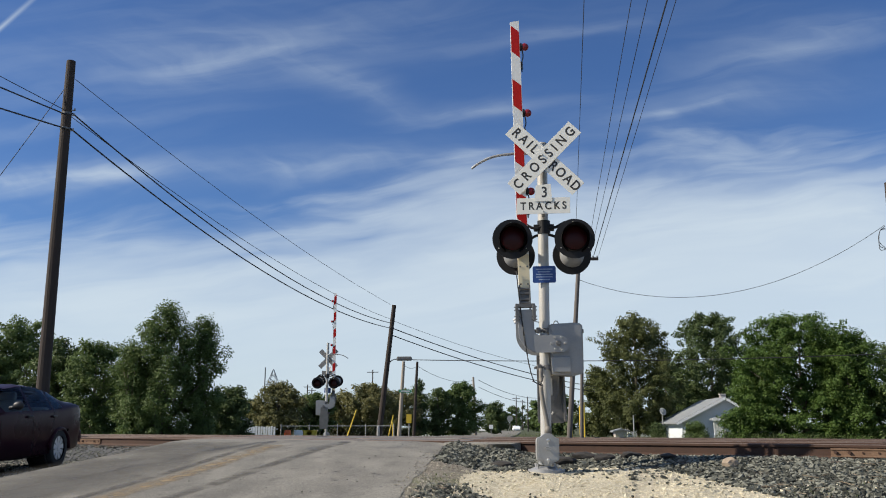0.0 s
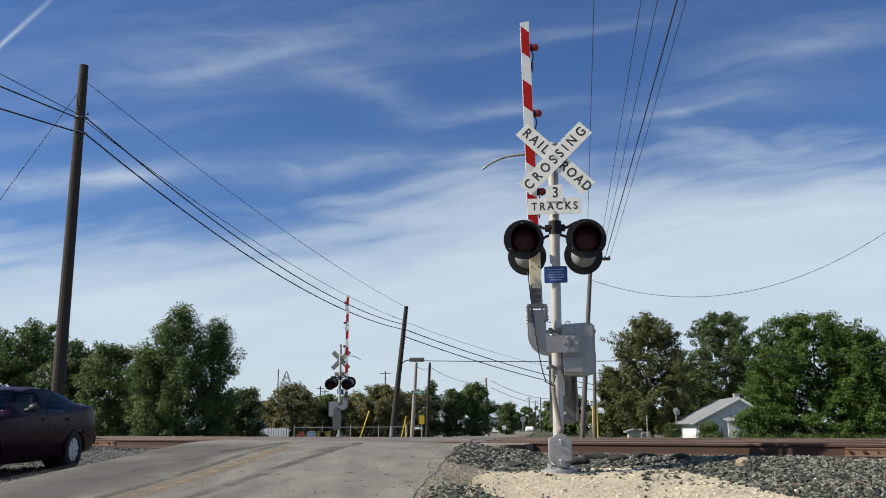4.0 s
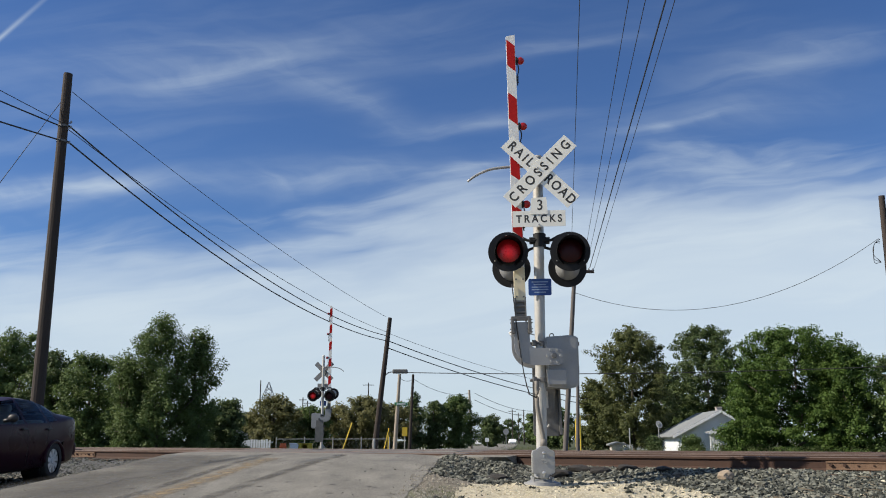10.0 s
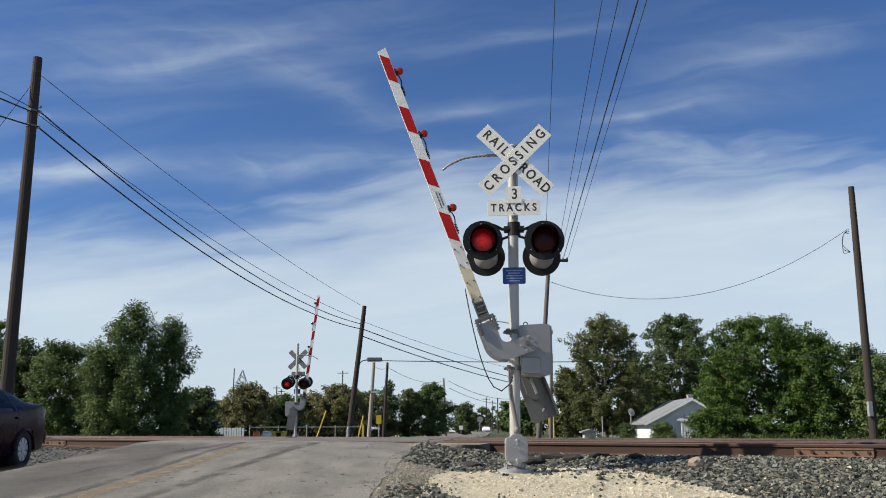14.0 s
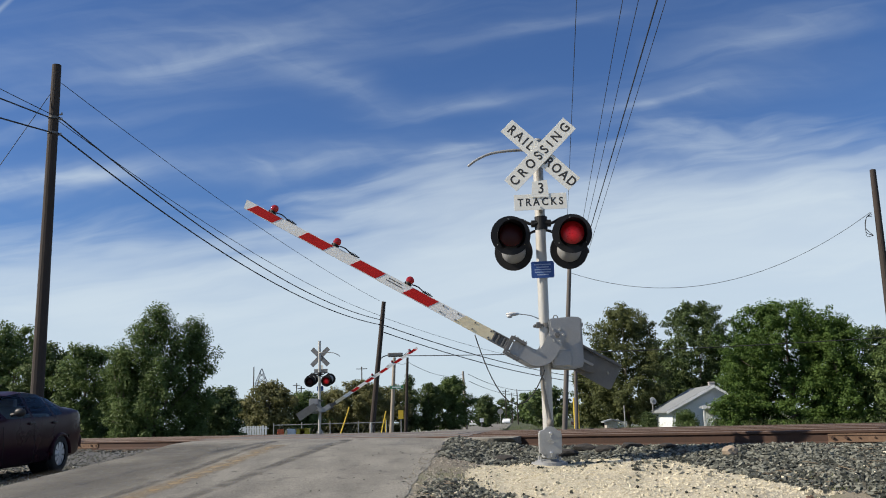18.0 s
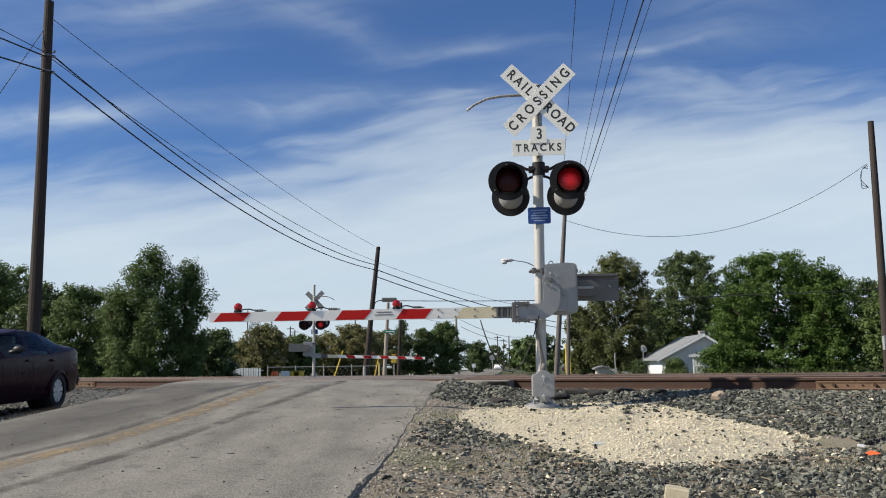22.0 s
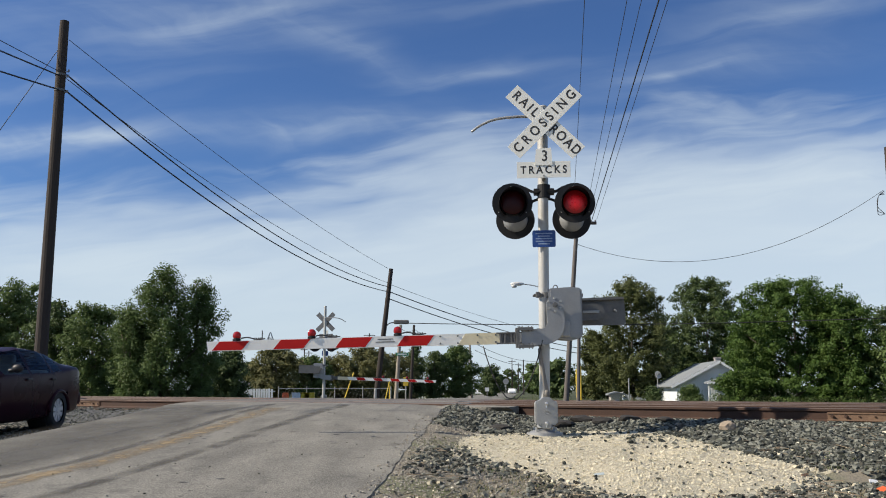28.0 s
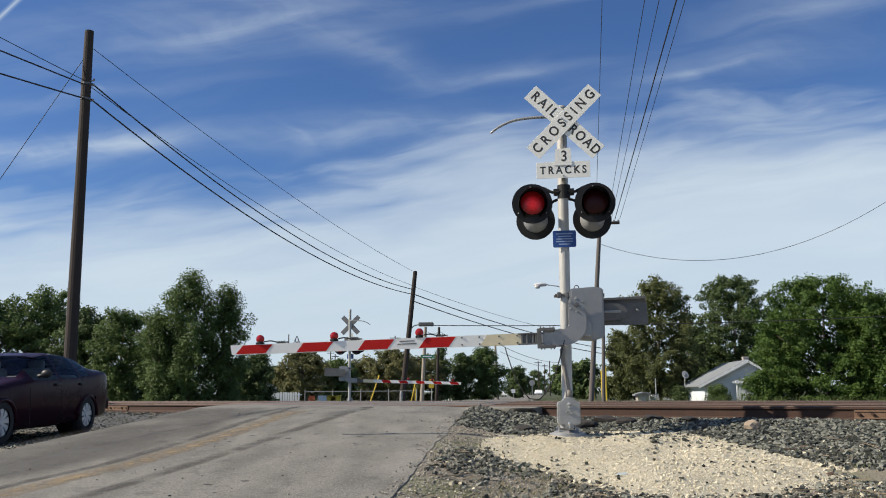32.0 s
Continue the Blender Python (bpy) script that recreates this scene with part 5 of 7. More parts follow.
    part("rear_seat", bm, M["car_cloth"], car)
    bm = bmesh.new()
    box(bm, 0, 0.3, 0.42, 1.4, 2.2, 0.06)
    part("cabin_floor", bm, M["car_trim"], car)
    bm = bmesh.new()
    box(bm, 0, -0.58, 0.80, 1.36, 0.42, 0.22, 0.06)
    part("dashboard", bm, M["car_trim"], car)
    bm = bmesh.new()
    tube(bm, [(-0.36 + 0.18 * math.cos(radians(a)), -0.30 + 0.06 * math.sin(radians(a)), 0.92 + 0.17 * math.sin(radians(a))) for a in range(0, 361, 20)], 0.014, 6)
    part("steering_wheel", bm, M["car_trim"], car)
    bm = bmesh.new()
    box(bm, 0, -0.24, 1.25, 0.24, 0.03, 0.07, 0.01)
    part("inside_mirror", bm, M["car_trim"], car)
    for sx in (1, -1):
        for wy in (-1.33, 1.28):
            bm = bmesh.new()
            pts = [(sx * 0.845, wy + 0.345 * math.cos(radians(a)), 0.30 + 0.345 * math.sin(radians(a))) for a in range(0, 181, 10)]
            tube(bm, pts, 0.036, 6)
            part("wheel_arch", bm, M["car_paint"], body, smooth=True)
            bm = bmesh.new()
            bmesh.ops.create_cone(bm, cap_ends=True, segments=28, radius1=0.36, radius2=0.36, depth=0.30, matrix=Matrix.Translation((sx * 0.62, wy, 0.33)) @ Matrix.Rotation(radians(90), 4, "Y"))
            part("wheel_well", bm, M["car_trim"], body)
            wheel = empty("wheel", Matrix.Translation((sx * 0.76, wy, 0.31)) @ Matrix.Rotation(radians(0 if sx > 0 else 180), 4, "Z"))
            wheel.parent = car
            bm = bmesh.new()
            prof = [(-0.09, 0.20), (-0.095, 0.28), (-0.075, 0.305), (0.075, 0.305), (0.095, 0.28), (0.09, 0.20)]
            rr = [[bm.verts.new((px, r * math.cos(a), r * math.sin(a))) for a in (2 * math.pi * q / 36 for q in range(36))] for px, r in prof]
            for a, b in zip(rr, rr[1:]):
                for q in range(36):
                    bm.faces.new((a[q], a[(q + 1) % 36], b[(q + 1) % 36], b[q]))
            bmesh.ops.recalc_face_normals(bm, faces=bm.faces[:])
            part("tyre", bm, M["rubber"], wheel, smooth=True)
            bm = bmesh.new()
            rod(bm, (0.04, 0, 0), (0.055, 0, 0), 0.205, 0.20, 32)
            part("rim", bm, M["car_trim"], wheel)
            for q in range(9):
                a = 2 * math.pi * q / 9
                bm = bmesh.new()
                prism(bm, [(-0.020, 0.05), (0.020, 0.05), (0.044, 0.185), (-0.044, 0.185)], 0, 0.02)
                m = Matrix.Rotation(a, 4, "X") @ Matrix.Translation((0.055, 0, 0)) @ Matrix.Rotation(radians(90), 4, "Z") @ Matrix.Scale(-1, 4, (0, 1, 0))
                bmesh.ops.transform(bm, matrix=m, verts=bm.verts[:])
                bmesh.ops.recalc_face_normals(bm, faces=bm.faces[:])
                part("spoke", bm, M["hubcap"], wheel)
            bm = bmesh.new()
            rod(bm, (0.055, 0, 0), (0.085, 0, 0), 0.06, 0.045, 20)
            bmesh.ops.create_cone(bm, cap_ends=False, segments=36, radius1=0.205, radius2=0.188, depth=0.03, matrix=Matrix.Translation((0.06, 0, 0)) @ Matrix.Rotation(radians(90), 4, "Y"))
            part("wheel_cover", bm, M["hubcap"], wheel, "silver plastic wheel cover")

    def side_x(y, z):
        s = [float(np.interp(y, ys, arr[:, k])) for k in range(7)]
        h = ring(s)
        zs, xs = [p[1] for p in h[1:]], [p[0] for p in h[1:]]
        return float(np.interp(z, zs, xs))

    def side_panel(name, outline, material, label, sx, off):
        bm = bmesh.new()
        vs = [bm.verts.new((sx * (side_x(y, z) + off), y, z)) for y, z in outline]
        f = bm.faces.new(vs)
        bmesh.ops.triangulate(bm, faces=[f])
        bmesh.ops.solidify(bm, geom=bm.faces[:], thickness=0.006)
        bmesh.ops.recalc_face_normals(bm, faces=bm.faces[:])
        part(name, bm, material, body, label)

    def dense(o, n=5):
        out = []
        for a, b in zip(o, o[1:] + o[:1]):
            out += [(a[0] + (b[0] - a[0]) * i / n, a[1] + (b[1] - a[1]) * i / n) for i in range(n)]
        return out
    for sx in (1, -1):
        for y in (0.20, 1.02):
            bm = bmesh.new()
            box(bm, sx * (side_x(y, 0.86) + 0.02), y, 0.86, 0.03, 0.15, 0.035, 0.01)
            part("door_handle", bm, M["car_trim"], body)
        for pts in ([(-0.62, 0.90), (-0.60, 0.40), (-0.55, 0.22)], [(0.34, 0.98), (0.34, 0.60), (0.34, 0.22)], [(1.06, 0.98), (1.02, 0.70), (0.92, 0.60)]):
            bm = bmesh.new()
            tube(bm, [(sx * (side_x(y, z) + 0.001), y, z) for y, z in [(float(a), float(b)) for a, b in ((p.x, p.y) for p in curve_pts([(q[0], q[1], 0) for q in pts], 10))]], 0.004, 5)
            part("panel_gap", bm, M["car_trim"], body)
        bm = bmesh.new()
        ball(bm, (sx * 0.955, -0.38, 1.03), 0.085, 14, 10, (1.0, 0.55, 0.8))
        rod(bm, (sx * 0.83, -0.40, 0.99), (sx * 0.93, -0.38, 1.01), 0.03, seg=8)
        part("door_mirror", bm, M["car_trim"], body, "dark door mirror", smooth=True)
        bm = bmesh.new()
        box(bm, sx * 0.66, 2.19, 0.84, 0.20, 0.10, 0.18, 0.03)
        part("tail_lamp", bm, M["tail_red"], body)
    bm = bmesh.new()
    box(bm, 0, 2.20, 0.50, 1.56, 0.20, 0.24, 0.06)
    part("rear_bumper", bm, M["car_paint"], body)
    bm = bmesh.new()
    box(bm, 0, -2.14, 0.42, 1.50, 0.20, 0.24, 0.06)
    part("front_bumper", bm, M["car_paint"], body)
    bm = bmesh.new()
    rod(bm, (0.45, -0.10, 1.34), (0.47, -0.02, 1.50), 0.004, seg=5)
    part("aerial", bm, M["car_trim"], body)
    # the body sits low on its wheels
    for ob in car.children:
        if not ob.name.startswith("wheel"):
            ob.matrix_basis = Matrix.Translation((0, 0, 0.012)) @ Matrix.Diagonal((1, 1, 0.945, 1)) @ ob.matrix_basis
    car.matrix_basis = pose(-7.23, 13.62, 0.925, 1.0, 0, -1.3)
    tagged(car, "dark maroon saloon car parked on the roadside gravel", "car")


make_car()


# ---- trees ----
PROFILES = dict(
    round=((0, 0.50), (0.12, 0.85), (0.35, 1.0), (0.62, 1.0), (0.82, 0.88), (0.94, 0.62), (1, 0.30)),
    cone=((0, 0.85), (0.12, 1.0), (0.40, 1.0), (0.62, 0.86), (0.80, 0.58), (0.92, 0.36), (1, 0.14)),
    broad=((0, 0.92), (0.20, 1.0), (0.50, 1.0), (0.75, 0.92), (0.90, 0.72), (1, 0.40)),
    oval=((0, 0.70), (0.20, 0.95), (0.55, 1.0), (0.80, 0.88), (0.93, 0.62), (1, 0.30)))


def tree(px, dist, base, height, width, leaf, n=9000, size=0.22, depth=None, seed=1, trunk=0.18, low=0.12, name="tree", label="leafy green broad-leaved tree", form="round", rise=0.7, stems=1):
    """A trunk with limbs under a crown of leafy sprays. px: direction, as a tangent to the right of straight ahead."""
    rng = np.random.default_rng(seed)
    x, y = px * dist, dist
    t = empty(name, Matrix.Translation((x, y, base)))
    depth = depth or width
    prof = np.array(PROFILES[form])
    sprays = max(60, n // 85)
    far = max(1.0, size / 0.11)
    tips, ways = [], []
    while len(tips) < sprays:
        f = rng.uniform(0, 1)
        r = float(np.interp(f, prof[:, 0], prof[:, 1]))
        if rng.uniform() > r + 0.12:
            continue
        a = rng.uniform(0, 2 * math.pi)
        ca, sa = math.cos(a), math.sin(a)
        swell = 1 + 0.30 * noise.noise((ca * 1.2, sa * 1.2 + seed, f * 2.8)) + 0.42 * noise.noise((ca * 2.9 + seed, sa * 2.9, f * 6.5))
        q = 1 - 0.62 * rng.uniform() ** 1.6
        hollow = noise.noise((ca * 2.2, sa * 2.2 + 9 + seed, f * 5.0))
        if hollow < -0.14 and q > 0.74:
            continue
        d = r * swell * q
        top = 1 + 0.07 * noise.noise((ca * 2 + seed, sa * 2, 5.0)) * f
        z = height * (low + (1 - low) * f) * top
        tips.append((ca * width / 2 * d, sa * depth / 2 * d, z))
        lift = rise * (0.35 + 0.9 * f) + rng.normal(0, 0.28)
        w = Vector((ca + rng.normal(0, 0.35), sa + rng.normal(0, 0.35), lift)).normalized()
        ways.append(tuple(w))
    for k in range(stems):
        bm = bmesh.new()
        lean = width * 0.16 * (k - (stems - 1) / 2)
        r0 = trunk / math.sqrt(stems)
        tube(bm, curve_pts([(lean * 0.3, 0, -0.3), (lean * 0.6 + 0.02 * width * rng.normal(), 0, height * 0.3), (lean, 0, height * (0.86 - 0.1 * abs(k - (stems - 1) / 2)))], 8), lambda f: r0 * (1 - 0.8 * f), 8)
        part("trunk", bm, M["bark"], t, smooth=True)
    for k in range(9 if dist < 90 else 5):
        c = tips[int(k * len(tips) / 9)]
        bm = bmesh.new()
        z0 = max(0.1 * height, c[2] * (0.42 if rise < 1 else 0.25))
        tube(bm, curve_pts([(0, 0, z0), (c[0] * 0.45, c[1] * 0.45, z0 + (c[2] - z0) * 0.5), (c[0] * 0.92, c[1] * 0.92, c[2])], 7), lambda f: trunk * 0.42 * (1 - 0.85 * f), 6)
        part("limb", bm, M["bark"], t, smooth=True)
    tips, ways = np.array(tips), np.array(ways)
    length = rng.uniform(0.40, 0.95, sprays) * far ** 0.6
    own = rng.integers(0, sprays, n)
    along = rng.uniform(0, 1, n) ** 0.8
    girth = 0.36 * (0.40 + 0.7 * np.sin(np.pi * np.clip(0.10 + 0.8 * along, 0, 1))) * far ** 0.7
    puff = rng.normal(size=(n, 3))
    puff *= (girth * rng.uniform(0, 1, n) ** 0.45 / np.linalg.norm(puff, axis=1))[:, None] * np.array([1, 1, 0.7])
    pos = tips[own] - ways[own] * ((along * length[own])[:, None]) + puff
    pos[:, 2] = np.maximum(pos[:, 2], 0.03 * height + rng.uniform(0, 0.05 * height, n))
    nor = ways[own] * 0.30 + puff / girth[:, None] * 0.75 + rng.normal(size=(n, 3)) * 0.42 + np.array([0, 0, 0.45])
    nor /= np.linalg.norm(nor, axis=1)[:, None]
    ref = rng.normal(size=(n, 3))
    u = np.cross(nor, ref)
    u /= np.linalg.norm(u, axis=1)[:, None]
    v = np.cross(nor, u)
    s = size * rng.uniform(0.55, 1.2, n)[:, None]
    quad = np.stack([pos - u * s * 0.72, pos - v * s * 0.46 + nor * s * 0.10, pos + u * s * 0.72, pos + v * s * 0.46 + nor * s * 0.10], 1).reshape(-1, 3)
    me = bpy.data.meshes.new("crown")
    me.vertices.add(4 * n)
    me.vertices.foreach_set("co", quad.ravel())
    me.loops.add(4 * n)
    me.loops.foreach_set("vertex_index", np.arange(4 * n))
    me.polygons.add(n)
    me.polygons.foreach_set("loop_start", np.arange(0, 4 * n, 4))
    me.polygons.foreach_set("loop_total", np.full(n, 4))
    me.materials.append(M[leaf])
    me.update(calc_edges=True)
    ob = new("crown", me)
    ob.parent = t
    tagged(t, label, "bush" if name == "bush" else "tree")
    return t


def at_px(p):
    return (p - 784) / 1559.0


# left of the road
tree(at_px(287), 47.5, 0.9, 7.5, 4.5, "leaf", 46000, 0.092, seed=11, low=0.03, form="cone", rise=1.6, stems=4, label="tall leafy green tree with several stems and a pointed top")
tree(at_px(358), 48.5, 0.9, 6.7, 2.5, "leaf", 23000, 0.092, seed=12, low=0.06, form="oval", rise=1.5, stems=2, label="upright leafy green tree with a rounded top")
tree(at_px(232), 47.0, 0.9, 5.4, 2.3, "leaf", 14000, 0.092, seed=20, low=0.03, form="oval", rise=1.4, stems=2, label="low leafy side shoot of a green tree")
tree(at_px(170), 50, 0.9, 5.6, 4.2, "leaf", 24000, 0.110, seed=13, low=0.04, form="oval")
tree(at_px(110), 52, 0.9, 5.8, 3.9, "leaf_dark", 24000, 0.115, seed=14, low=0.04, form="oval")
tree(at_px(35), 55, 0.9, 7.35, 6.2, "leaf", 30000, 0.130, seed=15, low=0.05)
tree(at_px(-60), 54, 0.9, 7.0, 6.0, "leaf", 25000, 0.135, seed=16, low=0.05)
tree(at_px(-160), 54, 0.9, 6.8, 5.8, "leaf_dark", 18000, 0.150, seed=17, low=0.05)
tree(at_px(235), 58, 0.9, 4.7, 4.5, "leaf_dark", 18000, 0.150, seed=18, low=0.04, form="broad")
tree(at_px(405), 62, 0.8, 3.6, 3.6, "leaf_dark", 13000, 0.150, seed=19, low=0.04, form="broad")
# middle distance beyond the crossing
tree(at_px(490), 82, 0.6, 5.0, 5.4, "leaf_rusty", 20000, 0.160, seed=21, low=0.12)
tree(at_px(555), 86, 0.6, 4.2, 4.5, "leaf", 16000, 0.160, seed=22, low=0.1)
tree(at_px(650), 88, 0.6, 5.1, 6.3, "leaf_rusty", 25000, 0.160, seed=23, low=0.05, label="olive and rust-tinged tree beyond the crossing")
tree(at_px(735), 98, 0.5, 6.3, 2.9, "leaf_dark", 13000, 0.160, seed=24, low=0.04, form="cone", label="dark narrow evergreen tree")
tree(at_px(770), 100, 0.5, 5.4, 3.3, "leaf_dark", 13000, 0.160, seed=25, low=0.05, form="oval")
tree(at_px(812), 102, 0.5, 6.2, 5.0, "leaf", 23000, 0.160, seed=26, low=0.05, form="oval")
tree(at_px(868), 130, 0.5, 4.5, 4.2, "leaf_dark", 13000, 0.190, seed=27, low=0.08)
for k, (p, dd, h, w) in enumerate(((915, 320, 9, 14), (945, 210, 7.5, 6), (965, 150, 6.0, 6), (985, 120, 5.5, 6), (890, 260, 7, 10))):
    tree(at_px(p), dd, 0.4, h, w, "leaf_dark" if k != 2 else "leaf", 4500, 0.38, seed=30 + k, low=0.06)
tree(at_px(600), 92, 0.6, 4.5, 6.0, "leaf_rusty", 15000, 0.17, seed=71, low=0.05, form="broad")
tree(at_px(700), 95, 0.5, 4.9, 5.2, "leaf_rusty", 14000, 0.17, seed=72, low=0.05, form="broad")
tree(at_px(445), 96, 0.6, 3.9, 4.6, "leaf_dark", 11000, 0.17, seed=73, low=0.05, form="broad")
# right of the road
tree(at_px(1117), 76, 0.5, 10.5, 7.4, "leaf_olive", 50000, 0.140, seed=41, low=0.07, form="oval", label="large olive-green tree turning brown in places")
tree(at_px(1052), 80, 0.5, 6.2, 4.0, "leaf_olive", 18000, 0.160, seed=42, low=0.06)
tree(at_px(1248), 84, 0.5, 11.6, 8.2, "leaf_dark", 56000, 0.148, seed=43, low=0.10, form="round", label="large dark green tree behind a house")
tree(at_px(1200), 90, 0.5, 5.7, 5.4, "leaf_dark", 13000, 0.190, seed=44, low=0.06, form="broad")
tree(at_px(1408), 55, 0.5, 8.0, 8.4, "leaf_bright", 88000, 0.108, depth=6.5, seed=45, low=0.02, form="broad", label="broad bright green bushy tree with dense low foliage")
tree(at_px(1328), 57, 0.5, 5.8, 3.0, "leaf_bright", 26000, 0.108, seed=47, low=0.02, form="oval", label="lower green flank of a broad bushy tree")
tree(at_px(1492), 53, 0.5, 6.6, 4.4, "leaf_bright", 34000, 0.112, seed=46, low=0.02, form="broad", label="dense green flank of a broad bushy tree")
tree(at_px(1176), 88, 0.5, 7.4, 4.4, "leaf_dark", 14000, 0.17, seed=77, low=0.06)
tree(at_px(1608), 51, 0.5, 5.2, 4.0, "leaf", 22000, 0.130, seed=48, low=0.03, form="broad")
tree(at_px(1690), 58, 0.5, 5.7, 5.4, "leaf", 18000, 0.150, seed=49, low=0.04, form="broad")
tree(at_px(1575), 75, 0.5, 8.3, 5.0, "leaf_dark", 18000, 0.160, seed=50, low=0.1)

tree(at_px(1296), 55, 0.5, 2.3, 2.6, "leaf_bright", 9000, 0.11, seed=74, name="bush", low=0.04, trunk=0.05, label="bright green bush at the foot of a tree")


# ---- house ----
def make_house():
    h = empty("house", Matrix.Translation((20.35, 66.2, 0.2)) @ Matrix.Rotation(radians(-5), 4, "Z"))
    # gable end faces the viewer; ridge runs away
    W, D, E, R = 5.8, 8.5, 1.75, 3.35
    bm = bmesh.new()
    prism(bm, [(-W / 2, -0.3), (W / 2, -0.3), (W / 2, E), (0.2, R), (-W / 2, E)], 0, D)
    part("wall", bm, M["siding"], h, "pale blue-white boarded wall")
    for a, b in (((-W / 2 - 0.45, E - 0.18), (0.2, R + 0.06)), ((0.2, R + 0.06), (W / 2 + 0.4, E - 0.2))):
        bm = bmesh.new()
        prism(bm, [a, b, (b[0], b[1] + 0.12), (a[0], a[1] + 0.12)], -0.45, D + 0.3)
        roof = part("roof", bm, M["shingle"], h, "grey shingled roof slope")
        bm = bmesh.new()
        prism(bm, [(a[0], a[1] - 0.10), (b[0], b[1] - 0.10), (b[0], b[1] + 0.10), (a[0], a[1] + 0.10)], -0.50, -0.455)
        part("fascia", bm, M["trim_white"], roof, "white gable board")
    bm = bmesh.new()
    box(bm, 0.9, 3.5, R + 0.10, 0.42, 0.42, 0.8, 0.01)
    box(bm, 0.9, 3.5, R + 0.48, 0.5, 0.5, 0.08, 0.01)
    part("chimney", bm, M["brick"], h, "pale brick chimney")
    # porch roof in front
    bm = bmesh.new()
    prism(bm, [(-1.0, 1.95), (2.1, 2.75), (3.6, 2.1), (3.6, 1.98), (2.1, 2.6), (-1.0, 1.82)], -1.9, -0.45)
    porch = part("porch_roof", bm, M["shingle"], h, "grey porch roof")
    bm = bmesh.new()
    prism(bm, [(-1.05, 1.78), (3.6, 1.88), (3.6, 2.05), (-1.05, 1.97)], -1.96, -1.905)
    part("fascia", bm, M["trim_white"], porch)
    bm = bmesh.new()
    box(bm, 0.9, -0.9, 0.8, 3.4, 0.1, 2.1)
    part("porch_wall", bm, M["siding"], h)
    for x in (-1.9, -2.5):
        bm = bmesh.new()
        box(bm, x, -0.03, 1.25, 0.42, 0.05, 0.75)
        fr = part("window", bm, M["trim_white"], h)
        bm = bmesh.new()
        box(bm, x, -0.06, 1.25, 0.32, 0.03, 0.62)
        part("pane", bm, M["window_dark"], fr)
    bm = bmesh.new()
    box(bm, 1.9, -0.96, 1.1, 0.9, 0.04, 0.8)
    part("window", bm, M["window_dark"], h)
    for k in range(9):
        bm = bmesh.new()
        box(bm, -0.75 + k * 0.18, -0.965, 0.75, 0.10, 0.02, 1.7)
        part("batten", bm, M["trim_white"], h)
    tagged(h, "small pale blue-white house with a grey gabled roof", "house")


make_house()
tree(at_px(1218), 60, 0.5, 1.45, 1.6, "leaf", 8032, 0.083, seed=61, name="bush", low=0.05, trunk=0.05, label="low brownish-green bush before a house")
tree(at_px(1150), 60, 0.5, 1.35, 1.1, "leaf_dark", 6885, 0.083, seed=62, name="bush", low=0.05, trunk=0.05, label="dark clipped bush beside a house")


def make_dish():
    d = empty("satellite_dish", Matrix.Translation((14.5, 60, 0.5)))
    bm = bmesh.new()
    rows = [[bm.verts.new((r * math.cos(a), 0.45 * r * r - 0.1, r * math.sin(a))) for a in (2 * math.pi * k / 24 for k in range(24))] for r in (0.05, 0.12, 0.19, 0.26)]
    for a, b in zip(rows, rows[1:]):
        for k in range(24):
            bm.faces.new((a[k], a[(k + 1) % 24], b[(k + 1) % 24], b[k]))
    bm.faces.new(rows[0])
    bmesh.ops.solidify(bm, geom=bm.faces[:], thickness=0.02)
    ob = part("reflector", bm, M["dish"], d, smooth=True)
    ob.matrix_basis = pose(0, 0, 2.05, -20, 0, 25)
    bm = bmesh.new()
    rod(bm, (0.0, 0.05, -0.5), (0, 0.05, 1.95), 0.04, seg=8)
    part("post", bm, M["galv"], d)
    tagged(d, "pale grey satellite dish on a post", "satellite dish")


make_dish()


# ---- lattice tower far off ----
def make_tower():
    t = empty("power_pylon", Matrix.Translation((-75.4, 387, 0.3)))
    w0, H = 4.2, 26.0
    def corner(sx, sy, z):
        k = float(np.interp(z, [0, 17, 19.5, 26], [1.0, 0.38, 0.55, 0.03]))
        return (sx * w0 * k, sy * w0 * k, z)
    for sx in (-1, 1):
        for sy in (-1, 1):
            bm = bmesh.new()
            tube(bm, [corner(sx, sy, z) for z in (0, 8, 17, 19.5, 26)], 0.16, 5)
            part("leg", bm, M["steel_far"], t)
    zs = [0, 4, 8, 11, 14, 17, 19.5, 22, 24]
    for a, b in zip(zs, zs[1:]):
        for s in (-1, 1):
            for q in (-1, 1):
                bm = bmesh.new()
                rod(bm, corner(-q, s, a), corner(q, s, b), 0.09, seg=4)
                part("brace", bm, M["steel_far"], t)
    for z, w in ((17.0, 5.6), (19.5, 3.2)):
        bm = bmesh.new()
        rod(bm, (-w, 0, z), (w, 0, z), 0.16, seg=5)
        part("crossarm", bm, M["steel_far"], t)
    tagged(t, "distant grey steel lattice power pylon", "pylon")


make_tower()


